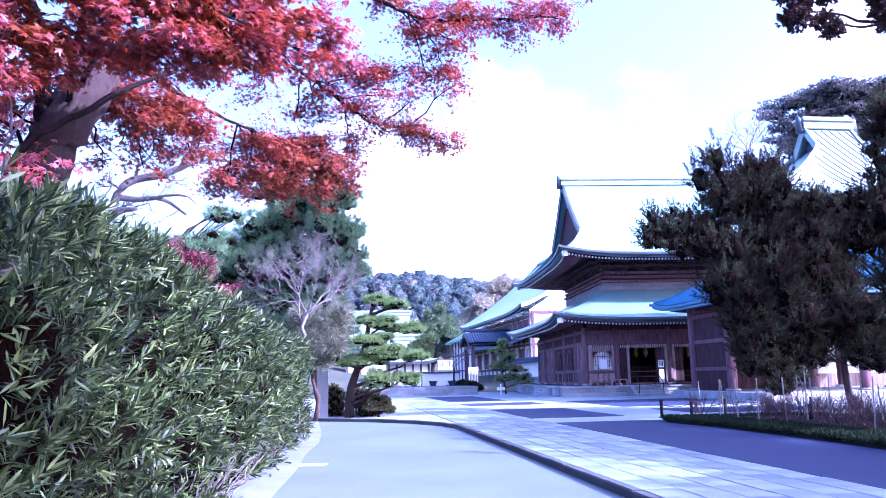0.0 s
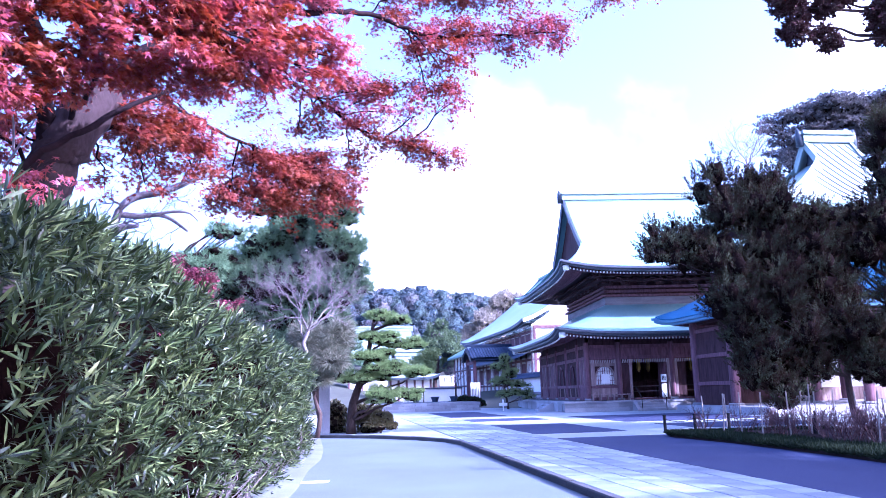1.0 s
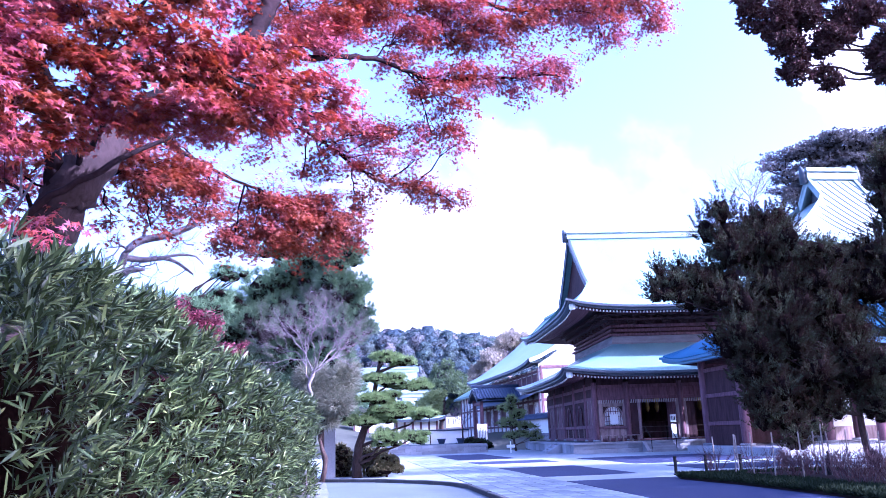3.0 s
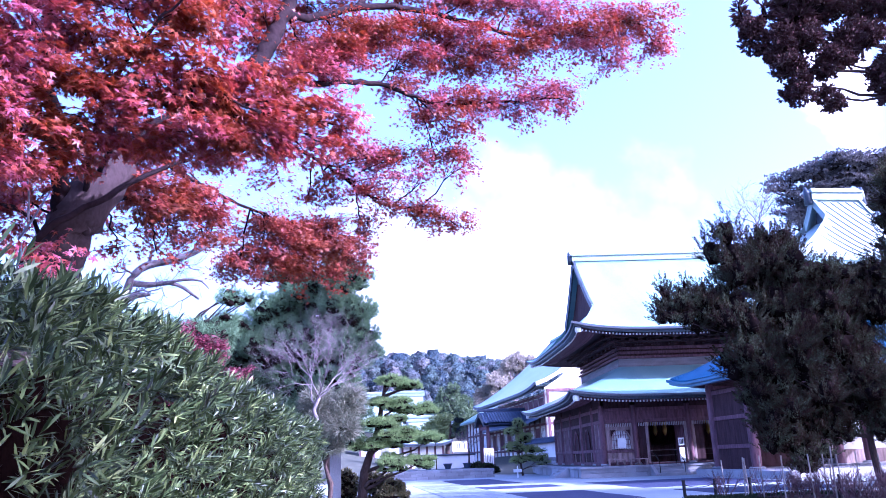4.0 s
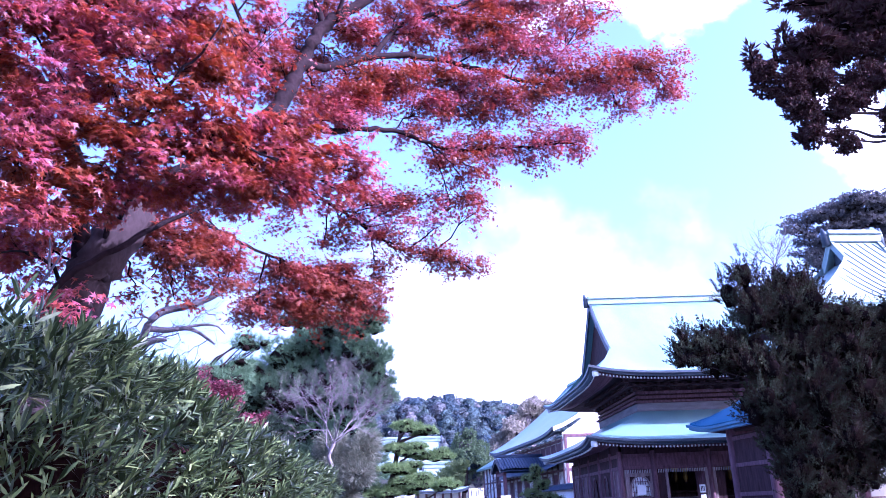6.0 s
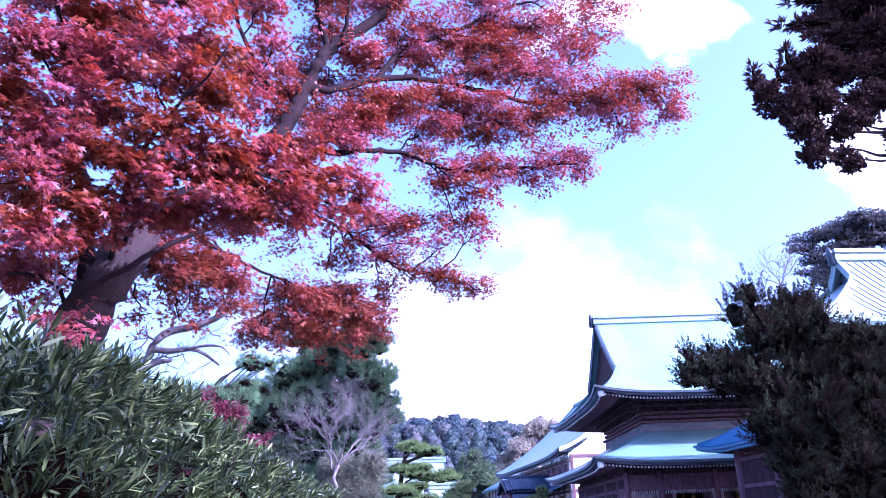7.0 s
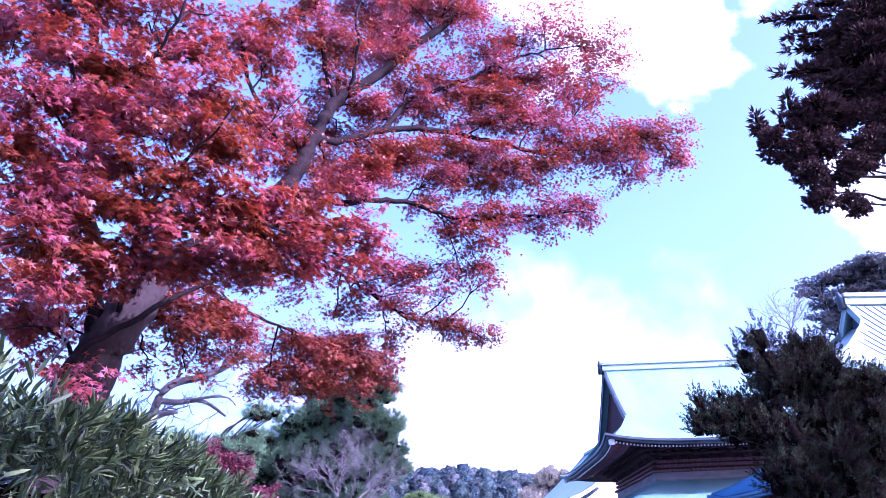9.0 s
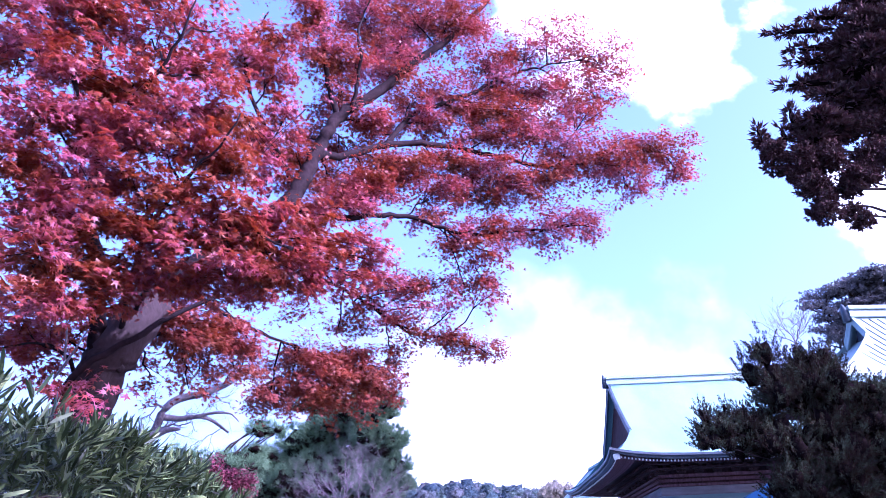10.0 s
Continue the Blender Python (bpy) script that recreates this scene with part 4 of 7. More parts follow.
# pent roof between the storeys
p = Geo()
p.sheet([[(0.0, y, 5.3) for y in (0, 14, 28)], [(-0.9, y, 4.8) for y in (0, 14, 28)], [(-1.7, y, 4.55) for y in (0, 14, 28)], [(-1.7, y, 4.41) for y in (0, 14, 28)], [(0, y, 4.65) for y in (0, 14, 28)]])
part("pent_roof", p, M_TILE, rear, "dark tiled pent roof")
# curved porch
p = Geo()
rows = []
for j in range(17):
    u = -1 + j / 8
    z = 6.1 - 1.3 * abs(u) ** 1.5 + 0.5 * max(0, abs(u) - 0.7)
    rows.append([(x, 8.0 + u * 2.6, z - 0.12 * (x < -4.4)) for x in (0.0, -2, -4, -5.0)])
p.sheet(rows)
rows = [[(x, y, z - 0.25) for x, y, z in r] for r in rows]
p.sheet([r[::-1] for r in rows])
p.sheet([[(-5.0, 8.0 + (-1 + j / 8) * 2.6, rows[j][3][2] + 0.25) for j in range(17)], [(-5.0, 8.0 + (-1 + j / 8) * 2.6, rows[j][3][2] - 0.15) for j in range(17)]])
porch = part("porch_roof", p, M_TILE, rear, "dark tiled cusped porch roof", smooth=True)
for k in range(17):
    x = -0.2 - 0.29 * k
    for half in (0, 8):
        rib = Geo()
        rib.tube([(x, rows[j][0][1], rows[j][0][2] + 0.27 - 0.12 * (x < -4.4)) for j in range(half, half + 9)], [0.07] * 9, 6)
        part("tile_rib", rib, M_TILE, porch, smooth=True)
rib = Geo()
rib.box(-5.1, 7.86, 6.12, 0.0, 8.14, 6.42, 0.04)
part("porch_ridge", rib, M_TILE, porch)
for y in (6.1, 9.9):
    p = Geo()
    p.box(-4.6, y - 0.14, 0, -4.3, y + 0.14, 4.9, 0.03)
    part("porch_post", p, M_WOOD, rear)
p = Geo()
p.box(-4.55, 5.9, 4.3, -4.35, 10.1, 4.6, 0.02)
part("porch_beam", p, M_WOOD, rear)

# lower wing at the far end of the long hall
p = Geo()
p.sheet([[(7.0, y, 11.6) for y in (RL + 1.2, RL + 14)], [(3.0, y, 8.6) for y in (RL + 1.2, RL + 14)], [(-0.9, y, 6.55) for y in (RL + 1.2, RL + 14)], [(-0.9, y, 6.3) for y in (RL + 1.2, RL + 14)], [(0.2, y, 6.4) for y in (RL + 1.2, RL + 14)]])
part("wing_roof", p, M_COPPER, rear, "lower verdigris roof of the wing", smooth=False)
p = Geo()
p.box(0.1, RL + 0.02, -0.05, 0.3, RL + 13, 6.4)
part("wing_wall", p, M_PLASTER, rear, "white plaster between dark posts")
for k in range(6):
    p = Geo()
    p.box(-0.02, RL + 0.6 + 2.4 * k, 0, 0.095, RL + 0.85 + 2.4 * k, 6.4, 0.01)
    part("post", p, M_WOOD, rear)
for z in (2.2, 4.4):
    p = Geo()
    p.box(-0.03, RL + 0.02, z, 0.096, RL + 13, z + 0.22)
    part("beam", p, M_WOOD, rear)

# plaster wall with a tiled coping before the long hall
wall = thing("plaster_wall", "white plaster wall with tiled coping on a rough stone foot", "wall", m=pose(9.5, 75.2, 0, 0, 0, 9.4))
g = Geo()
g.box(-0.2, 0, 1.35, 0.2, 12, 2.75)
g.box(-0.19, -0.02, 1.351, 6, 0.38, 2.75)
part("plaster", g, M_PLASTER, wall)
g = Geo()
g.box(-0.26, -0.08, 1.1, 0.26, 12.1, 1.349, 0.02)
part("boarded_base", g, M_FLASH, wall, "grey band under the plaster")
foot = Geo()
foot.box(-0.28, -0.2, -0.02, 0.28, 12.1, 1.09)
foot_ob = part("stone_foot", foot, M_KERB, wall)
rs = np.random.default_rng(77)
for r in range(3):
    for c in range(20):
        g = Geo()
        lump(g, (-0.3, c * 0.6 + 0.3 * (r % 2), 0.16 + 0.36 * r), (0.09, 0.30 + 0.05 * rs.random(), 0.19), 5, 8, 0.35)
        part("stone", g, M_GRANITE, foot_ob, smooth=True)
g = Geo()
g.add([(-0.6, -0.4, 2.72), (0.6, -0.4, 2.72), (0, -0.4, 3.2), (-0.6, 12.2, 2.72), (0.6, 12.2, 2.72), (0, 12.2, 3.2)], [(0, 2, 5, 3), (1, 4, 5, 2), (0, 1, 2), (3, 5, 4), (0, 3, 4, 1)])
g.tube([(0, -0.45, 3.22), (0, 12.2, 3.22)], [0.12, 0.12], 8)
coping = part("coping", g, M_TILE, wall, "dark tiled coping")
for k in range(42):
    g = Geo()
    g.tube([(-0.02, -0.3 + 0.3 * k, 3.22), (-0.62, -0.3 + 0.3 * k, 2.75)], [0.05, 0.05], 6)
    part("tile", g, M_TILE, coping)


# small halls far at the head of the court
def small_hall(x, y, w, d, ze, zr, rl, label):
    h = thing("small_hall", label, "temple", m=pose(x, y, 0, 0, 0, 8))
    g = Geo()
    g.box(-w * 0.72, -d * 0.72, -0.02, w * 0.72, d * 0.72, ze + 0.5)
    part("wall", g, M_PLASTER, h, "white plaster wall")
    for k in range(6):
        p = Geo()
        q = -w * 0.7 + k * w * 1.4 / 5
        p.box(q - 0.12, -d * 0.72 - 0.06, 0, q + 0.12, -d * 0.72, ze + 0.3)
        part("post", p, M_WOOD, h)
    gabled_top(h, w, d, ze, rl, zr, 0.6, 0.4, M_COPPERL)
    eave_trim(h, w, d, ze, 0.4, w * 0.72, d * 0.72, rafters=False)


small_hall(-9.6, 112, 6.6, 5.5, 5.6, 10.6, 4.6, "far white-walled hall with a pale copper roof")
small_hall(-4.6, 92, 3.3, 3.0, 3.3, 6.0, 1.6, "little far shrine with a pale green roof")

# ---------------------------------------------------------------- hedge
def hedge_top(y):
    """The clipped top, a little lower towards the lane's end."""
    return float(np.interp(y, [2.6, 3.5, 4.3, 5.5, 7.6, 9.5, 12.5, 17, 22], [2.10, 2.28, 2.34, 2.46, 2.49, 2.43, 2.37, 2.36, 2.40]))


def hedge(name, label, y0, y1, h, depth, near_density, seed):
    """A clipped hedge of long narrow leaves round a sheet painted near-black for its inner shade."""
    rng = np.random.default_rng(seed)
    top = thing(name, label, "hedge", group="hedges along the lane")
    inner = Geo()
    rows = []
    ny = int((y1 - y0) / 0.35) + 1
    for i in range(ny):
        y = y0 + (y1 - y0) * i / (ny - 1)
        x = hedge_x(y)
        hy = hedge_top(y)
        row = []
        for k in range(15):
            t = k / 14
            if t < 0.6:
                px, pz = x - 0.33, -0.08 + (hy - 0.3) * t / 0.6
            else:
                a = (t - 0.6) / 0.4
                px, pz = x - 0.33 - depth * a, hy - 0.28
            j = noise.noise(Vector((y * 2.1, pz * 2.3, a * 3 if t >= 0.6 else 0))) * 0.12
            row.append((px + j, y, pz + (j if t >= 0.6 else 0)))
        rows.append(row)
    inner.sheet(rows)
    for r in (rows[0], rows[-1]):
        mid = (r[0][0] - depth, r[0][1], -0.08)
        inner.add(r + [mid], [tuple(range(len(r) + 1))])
    part("core", inner, M_INNER, top, "core sheet painted near-black for the shade inside the hedge")
    # shoots: thick where the hedge is near
    P, O = [], []
    y = y0
    while y < y1:
        dens = near_density * min(1.0, max(0.25, (5.5 / max(y, 2.2)) ** 0.9)) * (0.55 if y < 3.4 else 1.1)
        x = hedge_x(y)
        hy = hedge_top(y)
        for surf, ln in (("face", h), ("top", 1.0)):
            n = rng.poisson(dens * 0.1 * ln)
            yy = y + rng.random(n) * 0.1
            if surf == "face":
                zz = rng.random(n) * hy - 0.05
                bulge = 0.14 * np.sin(yy * 2.3 + 1) * np.sin(zz * 2.6) + 0.08 * np.sin(yy * 6.1) * np.sin(zz * 5.3 + yy)
                clump = np.sin(yy * 4.7 + 2 * np.sin(zz * 2.9)) * np.sin(zz * 5.9 + 1.5 * np.sin(yy * 3.3)) + 0.8 * rng.normal(size=n)
                keep = clump > (0.22 if y < 6.5 else 0.15)
                yy, zz, bulge = yy[keep], zz[keep], bulge[keep]
                n = len(yy)
                xx = x + bulge * 1.4 - 0.04 - 0.36 * rng.random(n) ** 2 - np.clip(zz - hy + 0.25, 0, 1) * 0.6
                out = np.stack([np.ones(n), -0.35 + 0 * yy, 0.45 + 0.5 * rng.random(n)], 1)
            else:
                w = rng.random(n)
                xx = x - 0.05 - w * depth
                zz = hy + 0.05 * np.sin(yy * 3.1) + 0.10 * rng.random(n) - 0.08
                out = np.stack([0.5 * (1 - w), -0.2 + 0 * yy, np.ones(n)], 1)
            P.append(np.stack([xx, yy, zz], 1))
            O.append(unit(out + 0.45 * rng.normal(size=out.shape)))
        y += 0.1
    for end, s in ((y0, -1), (y1, 1)):
        n = int(160 * h * depth)
        P.append(np.stack([hedge_x(end) - rng.random(n) * depth, end + 0 * rng.random(n), rng.random(n) * h], 1))
        O.append(unit(np.stack([0.4 + 0 * P[-1][:, 0], s + 0 * P[-1][:, 0], 0.5 + 0 * P[-1][:, 0]], 1) + 0.4 * rng.normal(size=(n, 3))))
    P, O = np.concatenate(P), np.concatenate(O)
    per = 13
    p, o = np.repeat(P, per, 0), np.repeat(O, per, 0)
    k = np.tile(np.linspace(0, 1, per), len(P))[:, None]
    a = unit(o * (0.45 + 1.0 * k) + 0.72 * unit(np.cross(o, rng.normal(size=p.shape))))
    p = p + o * (k * 0.13)
    scale = 0.80 + 0.25 * np.clip((p[:, 1] - 3) / 3, 0, 1) + 0.30 * np.clip((p[:, 1] - 7) / 8, 0, 1)
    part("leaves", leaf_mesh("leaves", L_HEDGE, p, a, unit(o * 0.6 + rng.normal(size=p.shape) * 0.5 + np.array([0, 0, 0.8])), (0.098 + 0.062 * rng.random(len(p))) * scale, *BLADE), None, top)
    # bare stems near the foot
    for i in range(int((y1 - max(y0, 6)) * 6)):
        y = max(y0, 6) + rng.random() * (y1 - max(y0, 6))
        x = hedge_x(y)
        a = Vector((x - 0.2, y, -0.08))
        b = a + Vector((0.2 + 0.25 * rng.random(), rng.normal() * 0.3, 0.25 + 0.6 * rng.random()))
        st = Geo()
        st.tube(wander(a, b, 4, 0.25, rng), taper(0.013, 0.004, 5), 5)
        part("stem", st, M_TWIG, top)
    return top


# hedge core: the shade of the gaps put into a near-black colour
M_INNER = material("hedge_shade", (0.005, 0.0025, 0.002), (0.002, 0.001, 0.001), 6, 40, 0.95, bump=0.6, spec=0.0)
hedge("hedge", "tall clipped evergreen hedge of long narrow glossy leaves", -1.0, 16.2, 2.40, 1.25, 150, 3)
hedge("hedge", "short end block of the clipped evergreen hedge", 17.0, 21.6, 2.48, 1.1, 165, 4)


# ---------------------------------------------------------------- the red maple
def limb_points(line, step=0.12):
    """Evenly spaced places along a smooth limb, and its ways."""
    line = [Vector(p) for p in line]
    pts = []
    for i in range(len(line) - 1):
        p0, p1, p2, p3 = line[max(i - 1, 0)], line[i], line[i + 1], line[min(i + 2, len(line) - 1)]
        n = max(2, int((p2 - p1).length / step))
        for k in range(n):
            t = k / n
            pts.append(0.5 * (2 * p1 + (p2 - p0) * t + (2 * p0 - 5 * p1 + 4 * p2 - p3) * t * t + (3 * p1 - p0 - 3 * p2 + p3) * t ** 3))
    pts.append(line[-1])
    return pts


def maple(name, label, trunk, limbs, leaf_mat, bark, seed, per_metre=160, leaf=0.068, droop=0.10):
    """Trunk, limbs with side branches lying in flat layers, and leaves along every twig."""
    rng = np.random.default_rng(seed)
    tree = thing(name, label, "tree")
    g = Geo()
    tp = limb_points(trunk[0])
    g.tube(tp, taper(trunk[1], trunk[2], len(tp)), 14, 0.25)
    part("trunk", g, bark, tree, "grey-brown trunk", smooth=True)
    LP, LA, LN, LS = [], [], [], []
    for line, r0, r1, start, spread, dens in limbs:
        pts = limb_points(line)
        g = Geo()
        g.tube(pts, taper(r0, r1, len(pts)), 9, 0.2)
        n = len(pts)
        length = n * 0.12
        k = start
        side = 1
        while k < 1.0:
            i = min(n - 2, int(k * n))
            p = pts[i]
            d = (pts[i + 1] - pts[max(0, i - 1)]).normalized()
            lat = d.cross(Vector((0, 0, 1))).normalized() * side
            way = (d * (0.35 + 0.5 * rng.random()) + lat * (0.55 + 0.5 * rng.random()) + Vector((0, 0, rng.normal() * 0.26))).normalized()
            full = 0.45 + 1.3 * rng.random() ** 1.2
            ln = spread * (0.75 + 0.75 * rng.random()) * (1.1 - 0.62 * k)
            tip = p + way * ln + Vector((0, 0, -droop * ln))
            sub = wander(p, tip, 5, 0.16, rng)
            g.tube(sub, taper(max(0.008, r1 * 0.9 + (r0 - r1) * 0.22 * (1 - k)), 0.004, 6), 5)
            for q in range(1, 6):
                for rep in range(3):
                    a = sub[q]
                    tw = (way * 0.7 + lat * rng.normal() * 0.8 + d * rng.normal() * 0.7 + Vector((0, 0, rng.normal() * 0.1))).normalized()
                    b = a + tw * (0.28 + 0.46 * rng.random()) * min(1.0, spread)
                    g.tube([a, a.lerp(b, 0.5) + Vector((0, 0, 0.02)), b], [0.005, 0.004, 0.002], 3)
                    m = rng.poisson(per_metre * 0.15 * dens * full * (1.4 if line[-1][1] > 9.5 else 1.08))
                    t = 0.15 + 0.95 * rng.random(m)[:, None] ** 0.8
                    base = np.array(a)[None] * (1 - t) + np.array(b)[None] * t
                    LS.append(np.full(m, leaf * (0.78 if line[-1][1] > 9.5 else 1.0)))
                    LP.append(base + rng.normal(size=(m, 3)) * np.array([0.10, 0.10, 0.035]))
                    LA.append(unit(np.array(tw)[None] * 0.5 + rng.normal(size=(m, 3)) * np.array([0.8, 0.8, 0.3]) + np.array([0, 0, -0.35])))
                    LN.append(unit(np.array([0.35, -0.2, 1.0])[None] + rng.normal(size=(m, 3)) * 0.42))
            side = -side
            k += (0.18 + 0.12 * rng.random()) / length
        part("limb", g, bark, tree, smooth=True)
    P, A, N = np.concatenate(LP), np.concatenate(LA), np.concatenate(LN)
    part("leaves", leaf_mesh("leaves", leaf_mat, P, A, N, np.concatenate(LS) * (0.7 + 0.6 * rng.random(len(P))), *STAR), None, tree, "five-pointed autumn-red leaves")
    return tree


MAPLE = thing("maple_tree", "spreading maple tree in red autumn leaf behind the hedge", "tree", m=pose(0.057, 0.068, -0.018))
WOOD = []                      # places along all limbs, where boughs start
M_RNG = np.random.default_rng(11)


def limb(line, r0, r1):
    """One crooked limb of the maple."""
    pts = limb_points(line)
    for p in pts[1:-1]:
        p += Vector(M_RNG.normal(size=3) * 0.012)
    g = Geo()
    g.tube(pts, taper(r0, r1, len(pts)), 9 if r0 > 0.05 else 6, 0.22)
    part("limb", g, M_BARKM, MAPLE, smooth=True)
    WOOD.extend(pts[1:])


def bough(layers, leaf=L_MAPLE):
    """Flat layers of twigs and leaves; a layer is its middle, half width, seen half height and leafiness."""
    rng, wood = M_RNG, np.array(WOOD)
    g = Geo()
    P, A, N, S = [], [], [], []
    for x, y, z, rx, rv, dens in layers:
        c = np.array([x, y, z])
        rise = math.atan2(z - 1.5, math.hypot(x, y))
        rx, rv = 1.22 * rx, 1.42 * rv
        rz = 0.72 * rv
        ry = min(1.25 * rx, math.sqrt(max(1e-4, rv * rv - (rz * math.cos(rise)) ** 2)) / math.sin(rise))
        k = int(np.argmin(np.linalg.norm((wood - c) * np.array([1, 1, 1.4]), axis=1)))
        root = Vector(wood[max(0, k - 3)])
        stem = wander(root, Vector(c), 5, 0.14, rng)
        if (Vector(c) - root).length < 2.6:
            g.tube(stem, taper(0.016, 0.007, 6), 5)
        size = 0.040 + 0.022 * min(1.0, max(0.0, (10.5 - y) / 3.5))
        n = int((1.75 if y < 10.6 else 1.28) * dens * math.pi * rx * rv / (0.62 * size * size))
        twigs = max(5, n // 36)
        out = (Vector(c) - root)
        out.z = 0
        out = out.normalized() if out.length > 0.05 else Vector((1, 0, 0))
        for q in range(twigs):
            ang, rad = rng.random() * 6.283, rng.random() ** 0.55 * (0.82 + 0.36 * rng.random())
            e = c + np.array([rx * rad * math.cos(ang), ry * rad * math.sin(ang), rz * rng.normal() * 0.55 - 0.16 * rv * rad * rad])
            b = c + (e - c) * 0.25 + np.array([0, 0, 0.25 * rz]) if q % 3 else np.array(stem[3 + q % 2])
            if q % 2 == 0:
                g.tube([b, (b + e) / 2 + np.array([0, 0, 0.02]), e], [0.0055, 0.004, 0.002], 3)
            m = rng.poisson(n / twigs)
            if not m:
                continue
            t = 0.30 + 0.74 * rng.random(m)[:, None] ** 0.7
            tilt = np.array([0.34, -0.30, 1.0]) + rng.normal(size=3) * 0.34
            P.append(b + (e - b) * t + rng.normal(size=(m, 3)) * np.array([0.070, 0.070, 0.036]))
            way = unit((e - b)[None])[0]
            A.append(unit(way[None] * 0.7 + rng.normal(size=(m, 3)) * np.array([0.7, 0.7, 0.25]) + np.array([0, 0, -0.38])))
            N.append(unit(tilt[None] + rng.normal(size=(m, 3)) * 0.28))
            S.append(size * (0.65 + 0.7 * rng.random(m)))
    tagged(part("twigwork", g, M_BARKM, MAPLE, "fine dark twigs"), kind="stuff")
    P, A, N, S = np.concatenate(P), np.concatenate(A), np.concatenate(N), np.concatenate(S)
    tagged(part("leaves", leaf_mesh("leaves", leaf, P, A, N, S, *STAR), None, MAPLE, "five-pointed autumn-red leaves"), kind="stuff")


g = Geo()
tp = limb_points([(-4.72, 8.1, -0.1), (-4.62, 8.05, 1.6), (-4.44, 8.0, 3.1), (-4.2, 8.0, 3.95), (-4.0, 8.15, 4.5), (-3.86, 8.35, 4.95)])
g.tube(tp, [0.36 - 0.09 * min(1, i / len(tp) * 1.25) - 0.10 * max(0, i / len(tp) - 0.8) for i in range(len(tp))], 16, 0.3)
for p, r in (((-4.02, 7.72, 3.62), 0.07), ((-4.28, 7.74, 3.2), 0.06), ((-3.95, 7.93, 4.0), 0.05)):
    lump(g, p, (r, r * 0.7, r), 6, 9, 0.3)
part("trunk", g, M_BARK, MAPLE, "grey-brown knotted trunk", smooth=True)
WOOD.extend(tp[-6:])
limb([(-4.0, 8.2, 4.45), (-3.8, 8.5, 5.1), (-3.1, 8.9, 5.95), (-2.56, 9.2, 6.56), (-2.39, 9.4, 7.05), (-2.0, 9.8, 8.31), (-1.4, 10.2, 9.08), (-0.77, 10.5, 9.88), (-0.19, 10.8, 10.57), (0.42, 11.1, 11.46), (1.04, 11.4, 12.6)], 0.165, 0.02)
limb([(-4.22, 8.0, 4.0), (-4.27, 7.85, 4.6), (-4.28, 7.7, 5.2), (-4.29, 7.4, 5.65), (-4.15, 7.2, 6.25), (-4.11, 7.0, 6.87), (-4.22, 6.8, 7.68), (-4.38, 6.7, 8.63)], 0.105, 0.03)
limb([(-2.23, 9.6, 7.6), (-1.87, 9.9, 7.73), (-1.31, 10.2, 8.05), (-0.56, 10.6, 8.26), (0.21, 11.0, 8.27), (1.34, 11.4, 8.17), (2.3, 11.7, 8.52), (3.2, 11.9, 8.61), (3.69, 12.0, 8.46)], 0.062, 0.008)
limb([(-1.31, 10.2, 8.05), (-0.85, 10.5, 8.82), (-0.29, 10.7, 9.12), (0.21, 10.9, 9.47), (0.93, 11.2, 10.0), (1.92, 11.5, 10.36), (2.63, 11.7, 10.42)], 0.05, 0.006)
limb([(-1.96, 9.8, 8.36), (-2.11, 9.7, 8.94), (-2.19, 9.6, 9.64), (-2.24, 9.5, 10.43), (-2.28, 9.4, 11.17)], 0.05, 0.015)
limb([(-1.8, 9.9, 8.5), (-1.71, 9.8, 8.79), (-1.62, 9.7, 9.39), (-1.64, 9.7, 9.87), (-1.45, 9.7, 10.64)], 0.04, 0.012)
limb([(-2.56, 9.2, 6.51), (-1.9, 9.8, 6.63), (-1.14, 10.3, 6.87), (-0.67, 10.6, 6.86), (-0.13, 10.9, 6.74), (0.29, 11.1, 6.83), (1.12, 11.4, 6.99), (1.91, 11.7, 7.17)], 0.055, 0.007)
limb([(-3.02, 9.0, 6.0), (-2.7, 9.8, 6.07), (-2.35, 10.4, 5.99), (-1.93, 10.8, 5.84), (-1.59, 11.2, 5.68), (-1.16, 11.5, 5.43), (-0.55, 11.8, 5.36), (-0.02, 12.0, 5.27)], 0.045, 0.006)
limb([(-3.7, 8.5, 5.2), (-3.31, 9.4, 5.09), (-3.09, 10.2, 5.11), (-2.69, 10.9, 5.04), (-2.3, 11.5, 4.93), (-1.91, 11.8, 4.8)], 0.04, 0.007)
limb([(-4.0, 8.3, 4.48), (-3.79, 8.8, 4.69), (-3.55, 9.3, 4.77), (-3.19, 9.8, 4.9)], 0.035, 0.008)
limb([(-4.42, 7.6, 3.55), (-4.24, 7.5, 3.81), (-4.04, 7.5, 3.98), (-3.81, 7.55, 4.12), (-3.62, 7.7, 4.32), (-3.46, 8.0, 4.61), (-3.0, 8.4, 5.0)], 0.045, 0.022)
limb([(-4.05, 8.0, 4.3), (-3.6, 7.3, 5.1), (-2.88, 6.6, 5.51), (-2.49, 6.4, 5.75), (-2.25, 6.3, 6.06)], 0.04, 0.009)
limb([(-4.0, 8.1, 4.6), (-3.18, 7.2, 5.0), (-2.53, 7.0, 5.18), (-2.04, 7.0, 4.95), (-1.65, 7.3, 4.92)], 0.035, 0.008)
limb([(-4.27, 7.7, 4.9), (-4.09, 6.8, 4.77), (-4.03, 6.2, 4.73), (-4.11, 5.8, 4.72)], 0.035, 0.009)
limb([(-4.15, 7.2, 6.25), (-3.53, 6.6, 6.53), (-3.02, 6.3, 6.91), (-2.75, 6.1, 7.39)], 0.035, 0.009)
